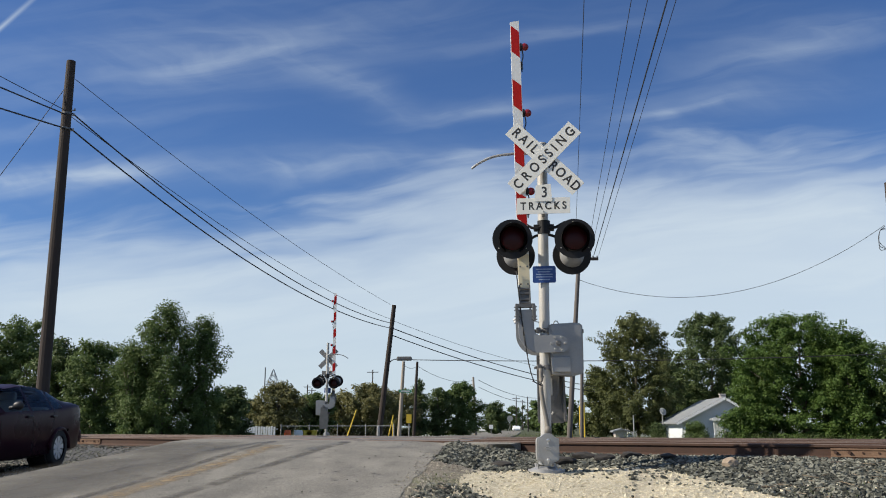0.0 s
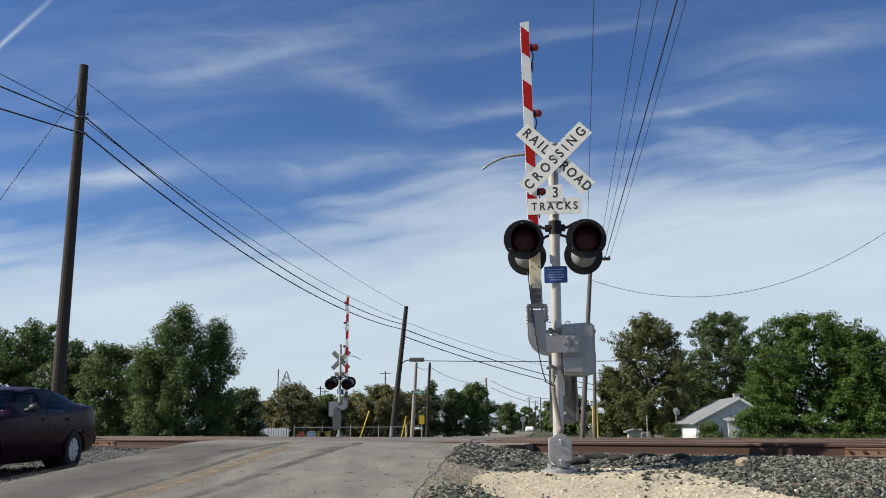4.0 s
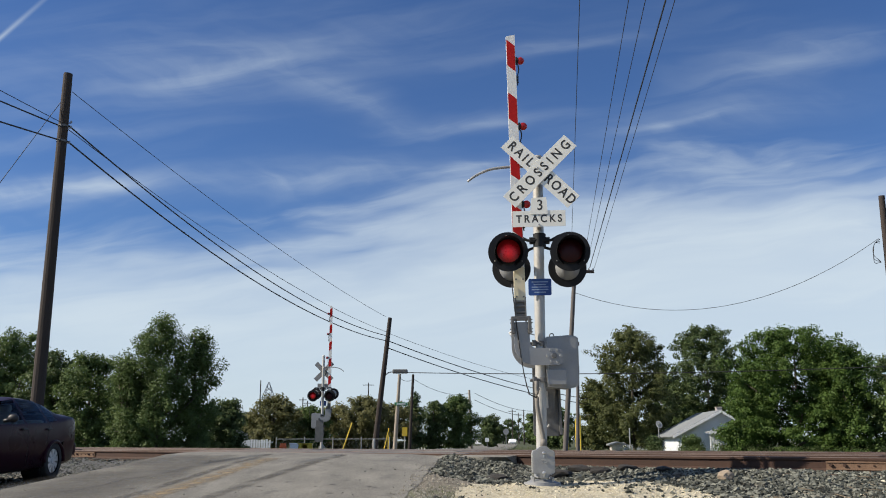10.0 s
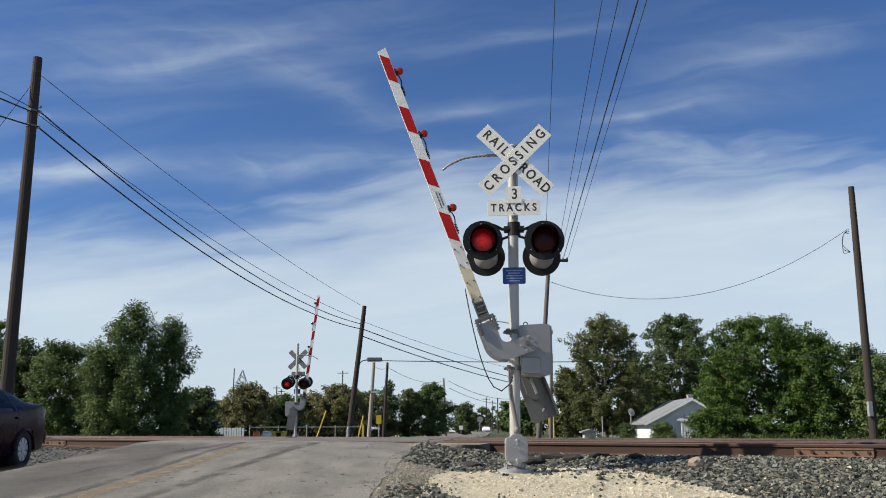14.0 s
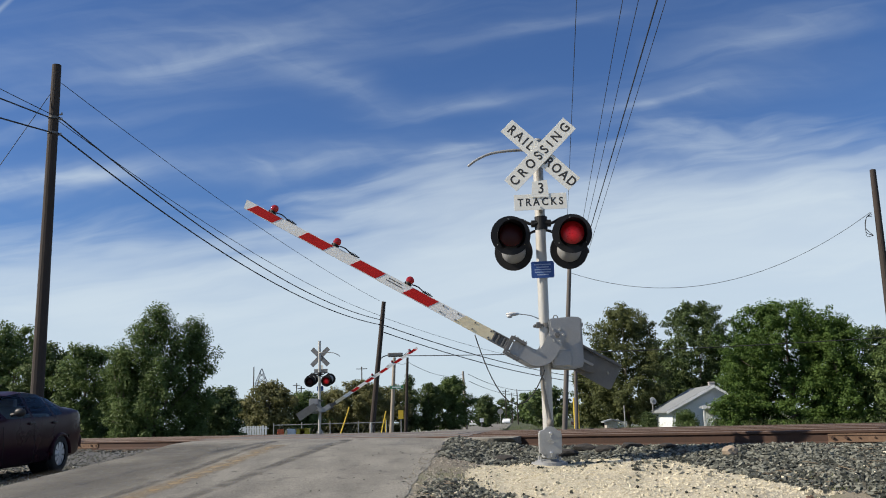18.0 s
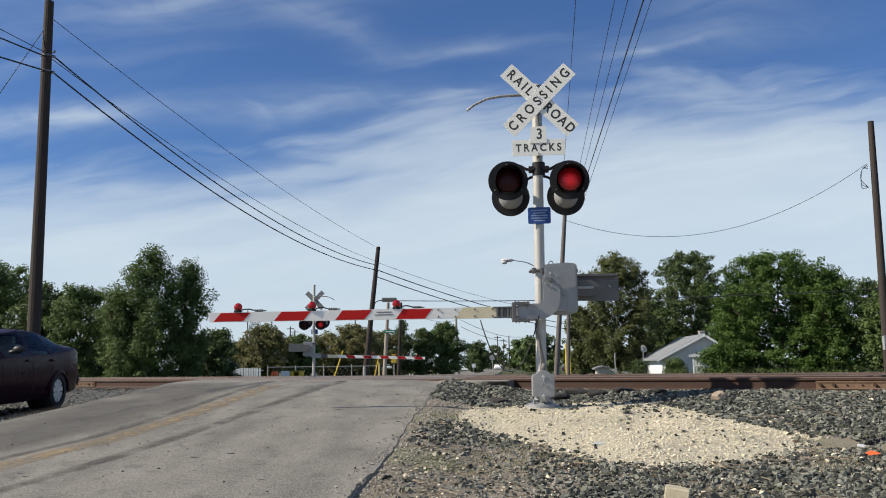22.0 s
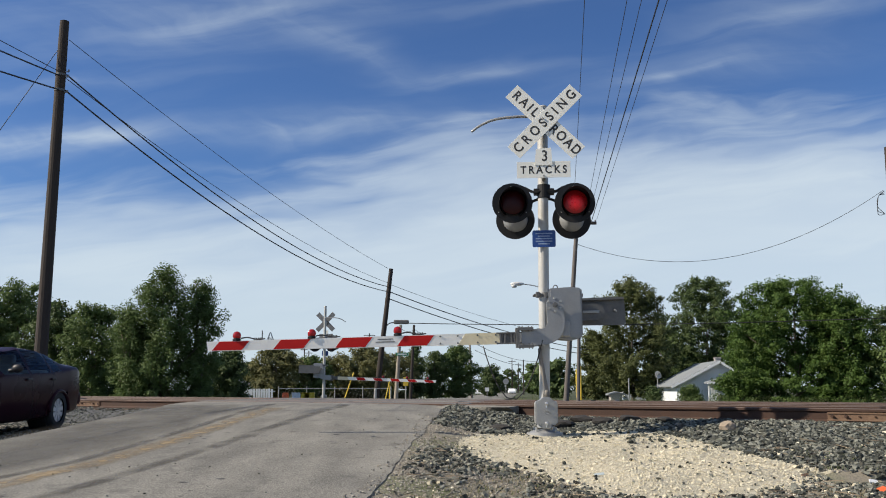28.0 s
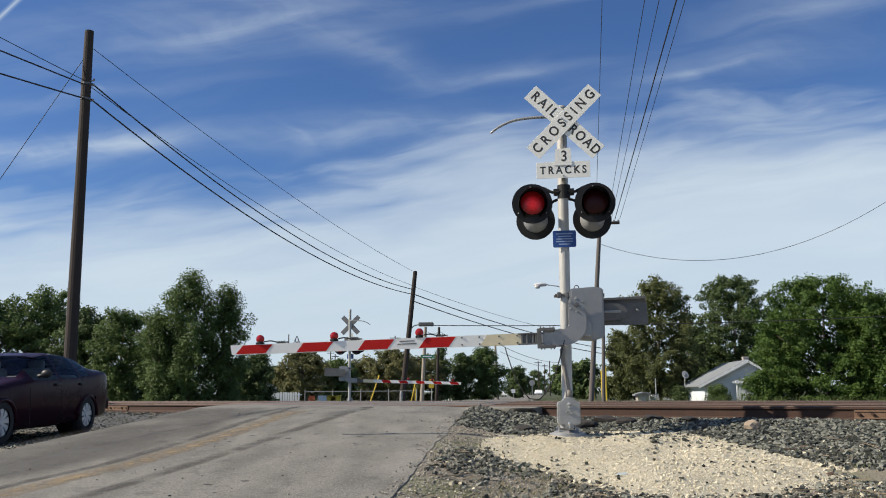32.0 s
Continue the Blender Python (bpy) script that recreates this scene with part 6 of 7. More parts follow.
# ---- loose stone ----
def stones(name, spots, sizes, material, label, seed, flat=0.75, parent=None):
    """Many small broken stones in one mesh, at the given spots."""
    rng = np.random.default_rng(seed)
    base = np.array([(x, y, z) for x in (-1, 1) for y in (-1, 1) for z in (-1, 1)]) * 0.58
    tri = np.array([(0, 1, 3), (0, 3, 2), (4, 6, 7), (4, 7, 5), (0, 4, 5), (0, 5, 1), (2, 3, 7), (2, 7, 6), (0, 2, 6), (0, 6, 4), (1, 5, 7), (1, 7, 3)])
    k = len(base)
    n = len(spots)
    spots = np.array(spots)
    q = rng.normal(size=(n, 4))
    q /= np.linalg.norm(q, axis=1)[:, None]
    w, x, y, z = q.T
    R = np.stack([np.stack([1 - 2 * (y * y + z * z), 2 * (x * y - z * w), 2 * (x * z + y * w)], -1), np.stack([2 * (x * y + z * w), 1 - 2 * (x * x + z * z), 2 * (y * z - x * w)], -1), np.stack([2 * (x * z - y * w), 2 * (y * z + x * w), 1 - 2 * (x * x + y * y)], -1)], 1)
    v = (base[None] + rng.uniform(-0.34, 0.34, (n, k, 3))) * np.stack([np.ones(n), rng.uniform(0.6, 1.0, n), rng.uniform(0.45, 0.85, n)], -1)[:, None, :]
    v = np.einsum("nij,nkj->nki", R, v)
    s = (sizes[0] + (sizes[1] - sizes[0]) * rng.uniform(0, 1, n) ** 1.7) * 0.5
    v *= s[:, None, None]
    v[:, :, 2] *= flat
    v += spots[:, None, :] + np.array([0, 0, 1])[None, None, :] * (s * 0.30)[:, None, None]
    me = bpy.data.meshes.new(name)
    me.vertices.add(k * n)
    me.vertices.foreach_set("co", v.ravel())
    f = (tri[None] + k * np.arange(n)[:, None, None]).reshape(-1)
    me.loops.add(len(f))
    me.loops.foreach_set("vertex_index", f)
    me.polygons.add(len(f) // 3)
    me.polygons.foreach_set("loop_start", np.arange(0, len(f), 3))
    me.polygons.foreach_set("loop_total", np.full(len(f) // 3, 3))
    me.materials.append(M[material])
    me.update(calc_edges=True)
    me.shade_flat()
    ob = new(name, me)
    return tagged(ob, label, name.replace("_", " "), kind="stuff")


HEAP = [(0.18, 9.9), (0.2, 10.8), (0.4, 11.6), (0.9, 11.95), (1.9, 12.1), (2.7, 11.6), (3.1, 10.9), (3.35, 10.3), (3.62, 9.6), (3.9, 9.0), (3.3, 8.4), (2.3, 8.0), (1.75, 7.9), (1.36, 8.2), (1.2, 8.7), (0.95, 9.3), (0.62, 9.62)]


def in_heap(x, y):
    """How far inside the heap's outline a place is, in metres; negative outside."""
    inside, best = False, 9.0
    for (ax, ay), (bx, by) in zip(HEAP, HEAP[1:] + HEAP[:1]):
        if (ay > y) != (by > y) and x < (bx - ax) * (y - ay) / (by - ay) + ax:
            inside = not inside
        dx, dy = bx - ax, by - ay
        k = max(0, min(1, ((x - ax) * dx + (y - ay) * dy) / (dx * dx + dy * dy)))
        best = min(best, math.hypot(x - ax - k * dx, y - ay - k * dy))
    return best if inside else -best


def heap_z(x, y):
    d = in_heap(x, y)
    return ground_z(x, y) + (0.10 * min(1, d / 0.7) * (0.8 + 0.5 * noise.noise((x * 1.6, y * 1.6, 4))) if d > 0 else 0.0)


def make_heap():
    xs, ys = np.arange(-0.1, 4.1, 0.05), np.arange(7.6, 12.2, 0.05)
    index, verts, faces = {}, [], []
    for j, y in enumerate(ys):
        for i, x in enumerate(xs):
            if in_heap(x, y) > -0.06 + 0.12 * noise.noise((x * 3, y * 3, 0)):
                index[i, j] = len(verts)
                verts.append((x, y, heap_z(x, y) + 0.006 + 0.008 * noise.noise((x * 14, y * 14, 2))))
    for (i, j) in index:
        if all(k in index for k in ((i + 1, j), (i, j + 1), (i + 1, j + 1))):
            faces.append((index[i, j], index[i + 1, j], index[i + 1, j + 1], index[i, j + 1]))
    tagged(raw_mesh("limestone_bed", verts, faces, M["limestone_bed"]), "pale crushed limestone fines in a low heap", "gravel", kind="structure")
    rng = np.random.default_rng(5)
    spots, big = [], []
    while len(spots) < 20000:
        x, y = rng.uniform(-0.3, 4.3), rng.uniform(7.4, 12.2)
        d = in_heap(x, y)
        if d > -0.25 and rng.uniform() < (1.0 if d > 0.05 else math.exp((d - 0.05) * 14) * 0.9):
            spots.append((x, y, heap_z(x, y)))
    stones("limestone_gravel", spots[:18500], (0.012, 0.036), "limestone", "cream crushed limestone gravel round the signal mast", 6)
    stones("limestone_gravel", spots[18500:], (0.025, 0.052), "limestone", "coarser cream limestone pieces on the gravel heap", 7)


make_heap()


def make_ballast():
    rng = np.random.default_rng(9)
    spots = []
    # shoulder of the track bed on the signal's side
    while len(spots) < 13500:
        s, n = rng.uniform(-13.5, 1.0), rng.uniform(9.7, 11.85)
        p = NORMAL * n + ALONG * s
        x, y = p.x, p.y
        if y < 4.5 or x / y > 0.62:
            continue
        if road_left(y) - 0.1 < x < road_right(y) + 0.05 or in_heap(x, y) > 0.1 and rng.uniform() < 0.93:
            continue
        if x < road_left(y) and rng.uniform() < 0.35:
            continue
        if n < 10.3 and rng.uniform() < (10.3 - n) * 1.2:
            continue
        spots.append((x, y, heap_z(x, y)))
    stones("track_ballast", spots, (0.04, 0.105), "ballast", "dark grey broken-stone track ballast", 10)
    # dark stone spread before the heap
    spots = []
    while len(spots) < 8200:
        x, y = rng.uniform(-0.9, 5.2), rng.uniform(5.6, 10.5)
        band = math.exp(-((y - (7.35 - 0.12 * (x - 1.5))) / 0.75) ** 2)
        left = math.exp(-((x - road_right(y) - 0.75) / 0.45) ** 2) if y > 9 else 0.08
        keep = max(band * (1 if x > 0.7 else 0.10), left, 0.55 if x > 3 else 0.05)
        if x < road_right(y) + 0.12 or in_heap(x, y) > 0.12 or rng.uniform() > keep * (0.55 + 0.9 * noise.noise((x * 1.3, y * 1.3, 8))):
            continue
        spots.append((x, y, heap_z(x, y)))
    stones("spilled_ballast", spots, (0.030, 0.088), "ballast", "dark grey stones spilled over the verge", 11)
    # small shoulder grit
    spots = []
    while len(spots) < 26000:
        x, y = rng.uniform(-1.4, 5.4), rng.uniform(5.4, 13.5)
        e = x - road_right(y)
        if e < (-0.22 * rng.uniform() if rng.uniform() < 0.35 else 0.03) or in_heap(x, y) > 0.1 or rng.uniform() > (0.95 if e < 0.9 else 0.7) * (0.6 + 0.9 * noise.noise((x * 2, y * 2, 3))):
            continue
        spots.append((x, y, (road_z(y) if e < 0.02 else ground_z(x, y))))
    stones("verge_grit", spots, (0.010, 0.040), "grit", "fine grey-brown grit along the road's edge", 12)
    # gravel beside the parked car
    spots = []
    while len(spots) < 11000:
        x, y = rng.uniform(-11.5, -4.6), rng.uniform(10.3, 22.5)
        if x > road_left(y) + 0.05 or across(x, y) > 11.85:
            continue
        spots.append((x, y, ground_z(x, y)))
    stones("roadside_gravel", spots, (0.025, 0.07), "ballast", "grey gravel between the road and the tracks", 13)
    spots = []
    while len(spots) < 220:
        x, y = rng.uniform(0, 3.8), rng.uniform(7.8, 12)
        if in_heap(x, y) > 0 and noise.noise((x * 1.5, y * 1.5, 40)) > 0.0 - 0.3 * (in_heap(x, y) < 0.25):
            spots.append((x, y, heap_z(x, y) + 0.012))
    stones("scattered_ballast", spots, (0.025, 0.06), "ballast", "dark stones scattered over the pale gravel", 15)
    # crumbs on the asphalt
    spots = [(x, y, road_z(y)) for x, y in zip(rng.uniform(-5, 0.2, 260), rng.uniform(6, 14.5, 260)) if road_left(y) < x < road_right(y)]
    stones("road_crumbs", spots, (0.008, 0.03), "ballast", "small loose stones lying on the asphalt", 14)


make_ballast()


def boulder(x, y, size, material, label, seed, name="rock", sink=0.25, blocky=0.0):
    rng = np.random.default_rng(seed)
    bm = bmesh.new()
    if blocky:
        box(bm, 0, 0, 0, 1, 0.8, 0.75, 0.06)
        bmesh.ops.subdivide_edges(bm, edges=bm.edges[:], cuts=1)
    else:
        bmesh.ops.create_icosphere(bm, subdivisions=2, radius=0.5)
    off = rng.uniform(0, 50)
    for v in bm.verts:
        v.co *= 1 + (0.12 if blocky else 0.45) * noise.noise(v.co * 2.2 + Vector((off, 0, 0)))
        v.co *= size
        v.co.z *= 0.9 if blocky else 0.75
    ob = part(name, bm, M[material])
    ob.location = (x, y, heap_z(x, y) + size * sink)
    ob.rotation_euler = (rng.uniform(-0.15, 0.15), rng.uniform(-0.15, 0.15), rng.uniform(-0.4, 0.4))
    return tagged(ob, label, "rock")


boulder(3.52, 11.1, 0.20, "tan_rock", "tan rounded rock at the edge of the ballast", 3)
boulder(1.72, 6.72, 0.19, "limestone", "blocky pale limestone lump on the verge", 4, blocky=1.0, sink=0.3)
for k, (bx, by, bs) in enumerate(((0.80, 12.35, 0.26), (1.62, 12.45, 0.34), (1.95, 12.6, 0.30), (2.2, 12.35, 0.28), (2.55, 12.35, 0.26), (3.0, 12.0, 0.22))):
    boulder(bx, by, bs, "ballast_dark", "flat dark lump of old asphalt near the rail", 5 + k, sink=0.12).scale = (1.25, 0.8, 0.55)


def scrap(name, x, y, size, material, label, seed):
    rng = np.random.default_rng(seed)
    bm = bmesh.new()
    prism(bm, [(-0.5 * size[0], -0.4 * size[1]), (0.5 * size[0], -0.5 * size[1]), (0.42 * size[0], 0.5 * size[1]), (-0.35 * size[0], 0.38 * size[1])], 0, size[2], "xy")
    ob = part(name, bm, M[material])
    ob.location = (x, y, ground_z(x, y) + 0.02)
    ob.rotation_euler = (rng.uniform(0.2, 0.5), rng.uniform(-0.3, 0.3), rng.uniform(-0.6, 0.6))
    tagged(ob, label, "debris")


scrap("plastic_scrap", 4.05, 8.35, (0.12, 0.11, 0.01), "orange", "crumpled orange plastic scrap on the dirt", 3)
scrap("plastic_scrap", 3.60, 9.0, (0.14, 0.06, 0.02), "rust_light", "reddish broken scrap on the limestone", 4)
scrap("plastic_scrap", 4.15, 8.75, (0.10, 0.07, 0.01), "white_plain", "pale paper scrap on the dirt", 5)
scrap("plastic_bottle", 1.55, 8.95, (0.11, 0.05, 0.035), "clear_plastic", "crushed clear plastic bottle on the limestone", 6)


def tufts(name, spots, height, material, label, seed, blades=14):
    rng = np.random.default_rng(seed)
    verts, faces = [], []
    for x, y in spots:
        z = heap_z(x, y)
        for _ in range(blades):
            a, h = rng.uniform(0, 2 * math.pi), height * rng.uniform(0.4, 1.2)
            bx, by = x + rng.normal(0, 0.08), y + rng.normal(0, 0.08)
            lean = rng.uniform(0.4, 2.2) * h
            w = 0.0022 + 0.002 * rng.uniform()
            dx, dy = math.cos(a), math.sin(a)
            k = len(verts)
            verts += [(bx - dy * w, by + dx * w, z), (bx + dy * w, by - dx * w, z), (bx + dx * lean * 0.4 + dy * w * 0.7, by + dy * lean * 0.4 - dx * w * 0.7, z + h * 0.65), (bx + dx * lean * 0.4 - dy * w * 0.7, by + dy * lean * 0.4 + dx * w * 0.7, z + h * 0.65), (bx + dx * lean, by + dy * lean, z + h)]
            faces += [(k, k + 1, k + 2, k + 3), (k + 3, k + 2, k + 4)]
    tagged(raw_mesh(name, verts, faces, M[material]), label, "grass", kind="stuff")


def make_tufts():
    rng = np.random.default_rng(21)
    dry, green = [], []
    while len(dry) < 240:
        x, y = rng.uniform(-0.9, 5.0), rng.uniform(5.6, 9.5)
        if x > road_right(y) + 0.15 and in_heap(x, y) < -0.1 and noise.noise((x * 0.9, y * 0.9, 12)) > 0.02:
            dry.append((x, y))
    while len(green) < 130:
        x, y = rng.uniform(-0.6, 5.0), rng.uniform(5.8, 11.5)
        if x > road_right(y) + 0.05 and in_heap(x, y) < -0.05 and noise.noise((x * 0.8, y * 0.8, 30)) > 0.15:
            green.append((x, y))
    tufts("dry_grass", dry, 0.030, "dry_grass", "thin dry grass on the stony verge", 22)
    tufts("weeds", green, 0.032, "green_blade", "low green weeds along the road's edge", 23)
    far = []
    while len(far) < 900:
        s = rng.uniform(-45, 30)
        p = NORMAL * rng.uniform(24.0, 30.0) + ALONG * s
        if not road_left(p.y) - 0.5 < p.x < road_right(p.y) + 0.5:
            far.append((p.x, p.y))
    tufts("trackside_weeds", far, 0.30, "green_blade", "tall green weeds beyond the tracks", 24, 10)


make_tufts()


def make_twigs():
    rng = np.random.default_rng(31)
    verts, faces = [], []
    count = 0
    while count < 420:
        x, y = rng.uniform(-0.8, 5.2), rng.uniform(5.7, 10.5)
        if x < road_right(y) + 0.1 or in_heap(x, y) > 0 or noise.noise((x, y, 50)) < -0.05:
            continue
        count += 1
        a, l = rng.uniform(0, math.pi), rng.uniform(0.05, 0.22)
        z = ground_z(x, y) + rng.uniform(0.01, 0.035)
        dx, dy, w = math.cos(a) * l / 2, math.sin(a) * l / 2, rng.uniform(0.002, 0.005)
        nx, ny = -dy / l * 2 * w, dx / l * 2 * w
        tilt = rng.uniform(-0.02, 0.03)
        k = len(verts)
        verts += [(x - dx + nx, y - dy + ny, z), (x - dx - nx, y - dy - ny, z), (x - dx, y - dy, z + 1.6 * w), (x + dx + nx, y + dy + ny, z + tilt), (x + dx - nx, y + dy - ny, z + tilt), (x + dx, y + dy, z + tilt + 1.6 * w)]
        faces += [(k, k + 3, k + 4, k + 1), (k + 1, k + 4, k + 5, k + 2), (k + 2, k + 5, k + 3, k), (k, k + 1, k + 2), (k + 3, k + 5, k + 4)]
    tagged(raw_mesh("dead_twigs", verts, faces, M["dead_twig"]), "thin dead twigs and stalks on the dirt", "twigs", kind="stuff")


make_twigs()


def make_road_pits():
    """Small open pits and short cracks in the asphalt, in loose clusters."""
    rng = np.random.default_rng(33)
    verts, faces = [], []
    count = 0
    while count < 210:
        y = rng.uniform(5.8, 14.5)
        x = rng.uniform(road_left(y) + 0.3, road_right(y) - 0.15)
        if noise.noise((x * 0.8, y * 0.5, 60)) < rng.uniform(-0.25, 0.35):
            continue
        count += 1
        u = rng.uniform() ** 2.2
        L, W, turn = 0.008 + 0.055 * u, 0.006 + 0.016 * rng.uniform() * (0.4 + u), rng.normal(0, 0.25)
        n = 9
        k = len(verts)
        for i in range(n):
            a = 2 * math.pi * i / n
            q = rng.uniform(0.35, 1.15)
            ex, ey = L * math.cos(a) * q, W * math.sin(a) * q
            px, py = x + ex * math.cos(turn) - ey * math.sin(turn), y + ex * math.sin(turn) + ey * math.cos(turn)
            verts.append((px, py, road_z(py) + 0.003))
        faces.append(tuple(range(k, k + n)))
    # long wandering cracks along the lane by the car
    for x0, y0, x1, y1 in ((-4.9, 9.3, -3.7, 12.6), (-4.4, 10.6, -3.4, 13.4), (-4.6, 8.6, -4.2, 9.6)):
        px, py = x0, y0
        for i in range(40):
            f = (i + 1) / 40
            nx = x0 + (x1 - x0) * f + 0.10 * noise.noise((f * 6, x0, 2))
            ny = y0 + (y1 - y0) * f
            if rng.uniform() < 0.7:
                w = rng.uniform(0.003, 0.010)
                k = len(verts)
                verts += [(px - w, py, road_z(py) + 0.003), (px + w, py, road_z(py) + 0.003), (nx + w, ny, road_z(ny) + 0.003), (nx - w, ny, road_z(ny) + 0.003)]
                faces.append((k, k + 1, k + 2, k + 3))
            px, py = nx, ny
    tagged(raw_mesh("road_pits", verts, faces, M["tar"]), "small dark pits and cracks in the asphalt", "road pits", kind="stuff")


make_road_pits()


def make_pale_bits():
    """Pale chips strewn among the dark stones and over the verge."""
    rng = np.random.default_rng(44)
    spots = []
    while len(spots) < 420:
        x, y = rng.uniform(-0.8, 5.2), rng.uniform(5.7, 10.6)
        if x > road_right(y) + 0.1 and in_heap(x, y) < 0 and noise.noise((x * 1.2, y * 1.2, 70)) > -0.1:
            spots.append((x, y, heap_z(x, y) + 0.02))
    stones("pale_chips", spots, (0.012, 0.06), "limestone", "pale limestone chips strewn among dark stones", 45)


make_pale_bits()


def loose_stones(name, count, where, sizes, material, seed, sink=0.2):
    """Single stones that can be told apart, lying on the ground nearest to the road's end."""
    rng = np.random.default_rng(seed)
    kinds = []
    for k in range(14):
        bm = bmesh.new()
        box(bm, 0, 0, 0, 1.0, rng.uniform(0.6, 0.95), rng.uniform(0.45, 0.8))
        for v in bm.verts:
            v.co += Vector(rng.uniform(-0.26, 0.26, 3))
        bmesh.ops.triangulate(bm, faces=bm.faces[:])
        me = bpy.data.meshes.new(name)
        bm.to_mesh(me)
        bm.free()
        me.materials.append(M[material])
        kinds.append(me)
    n = 0
    while n < count:
        x, y = where(rng)
        if x is None:
            continue
        ob = new(name, kinds[rng.integers(0, len(kinds))])
        ob.parent = GROUND
        s = sizes[0] + (sizes[1] - sizes[0]) * rng.uniform() ** 1.5
        ob.matrix_basis = Matrix.Translation((x, y, heap_z(x, y) + s * sink)) @ Euler((rng.uniform(-0.7, 0.7), rng.uniform(-0.7, 0.7), rng.uniform(0, 6.28))).to_matrix().to_4x4() @ Matrix.Scale(s, 4)
        n += 1


def by_the_heap(rng):
    x, y = rng.uniform(0.9, 4.6), rng.uniform(6.3, 7.9)
    return (x, y) if in_heap(x, y) < 0.05 and noise.noise((x * 1.3, y * 1.3, 8)) > -0.25 else (None, None)


def on_the_heap(rng):
    x, y = rng.uniform(0.4, 3.7), rng.uniform(7.7, 9.6)
    return (x, y) if in_heap(x, y) > 0.02 else (None, None)


loose_stones("ballast_stone", 300, by_the_heap, (0.032, 0.068), "ballast_piece", 81)
loose_stones("limestone_piece", 300, on_the_heap, (0.014, 0.036), "limestone_piece", 82)


# ---- small things beyond the crossing ----
def spot(px, dist):
    return at_px(px) * dist, dist


def slim_post(px, dist, h, r, material, label, name="post", lean=0.0, base=None, category="post", group=""):
    x, y = spot(px, dist)
    z = ground_z(x, y) if base is None else base
    bm = bmesh.new()
    rod(bm, (0, 0, -0.2), (lean, 0, h), r, seg=8)
    ball(bm, (lean, 0, h), r, 8, 5)
    ob = part(name, bm, M[material])
    ob.location = (x, y, z)
    return tagged(ob, label, category, group)


for px, d, h, ln in ((609, 44, 1.45, 0.55), (682, 50, 1.35, 0.35), (692, 50, 0.95, 0.0)):
    slim_post(px, d, h, 0.03, "yellow", "yellow plastic guard on a guy wire", "guy_guard", ln, category="guy guard", group="guy guards")
for px, d, h in ((1019, 27, 1.05), (1026, 27, 1.15), (1004, 27.5, 0.95)):
    slim_post(px, d, h, 0.028, "yellow", "yellow marker post beyond the tracks", "marker_post", category="marker post", group="marker posts")
slim_post(667, 51, 0.7, 0.08, "galv", "short grey cable pedestal", "cable_pedestal", category="cable pedestal")
slim_post(1110, 58, 1.5, 0.04, "galv", "thin grey metal post", "post")
for k in range(16):
    slim_post(722 + k * 5.4 + random.uniform(-1.2, 1.2), 104, 0.95, 0.07, "white_plain", "short white roadside bollard", "bollard", category="bollard", group="white bollards", base=0.45)


def road_sign(px, dist, z, w, h, material, label, name="road_sign", round_plate=False, post_h=None):
    x, y = spot(px, dist)
    g = ground_z(x, y)
    s = empty(name, Matrix.Translation((x, y, g)))
    bm = bmesh.new()
    rod(bm, (0, 0.03, -0.2), (0, 0.03, (post_h or z - g + h / 2)), 0.035, seg=7)
    part("post", bm, M["galv"], s)
    bm = bmesh.new()
    if round_plate:
        rod(bm, (0, 0, z - g), (0, -0.02, z - g), w / 2, seg=8)
    else:
        box(bm, 0, -0.01, z - g, w, 0.02, h, 0.004)
    part("plate", bm, M[material], s)
    tagged(s, label, "road sign")


road_sign(720, 62, 2.15, 0.35, 0.6, "yellow", "yellow warning sign on a thin post")
road_sign(895, 112, 2.6, 0.75, 0.75, "galv", "grey back of an octagonal road sign", round_plate=True)
road_sign(862, 118, 1.6, 0.5, 0.5, "white_plain", "small white sign by the far road")
bm = bmesh.new()
box(bm, 0.42, -0.14, 3.05, 0.85, 0.02, 0.20, 0.003)
part("street_sign", bm, M["green_sign"], POLE_C, "green street name sign with pale bars")
bm = bmesh.new()
box(bm, 0.42, -0.155, 3.05, 0.60, 0.01, 0.07)
part("street_sign_text", bm, M["white_plain"], POLE_C)


def chain_fence(px0, px1, dist, h, base):
    f = empty("chain_link_fence", Matrix.Translation((at_px(px0) * dist, dist, base)))
    L = (at_px(px1) - at_px(px0)) * dist
    k = max(2, int(L / 1.5))
    for i in range(k + 1):
        bm = bmesh.new()
        rod(bm, (L * i / k, 0, -0.2), (L * i / k, 0, h + 0.12), 0.026, seg=7)
        part("fence_post", bm, M["galv"], f)
    for z in (h, 0.1):
        bm = bmesh.new()
        rod(bm, (0, 0, z), (L, 0, z), 0.022, seg=6)
        part("fence_rail", bm, M["galv"], f)
    bm = bmesh.new()
    n = int(L / 0.22)
    for i in range(n):
        for sgn in (1, -1):
            x0 = L * i / n
            x1 = min(L, max(0, x0 + sgn * h * 0.5))
            rod(bm, (x0, 0, 0.05), (x1, 0, h), 0.0028, seg=3, caps=False)
    part("fence_mesh", bm, M["grey_dark"], f)
    tagged(f, "grey chain-link fence on steel posts", "fence")


chain_fence(498, 694, 52, 0.95, 0.70)


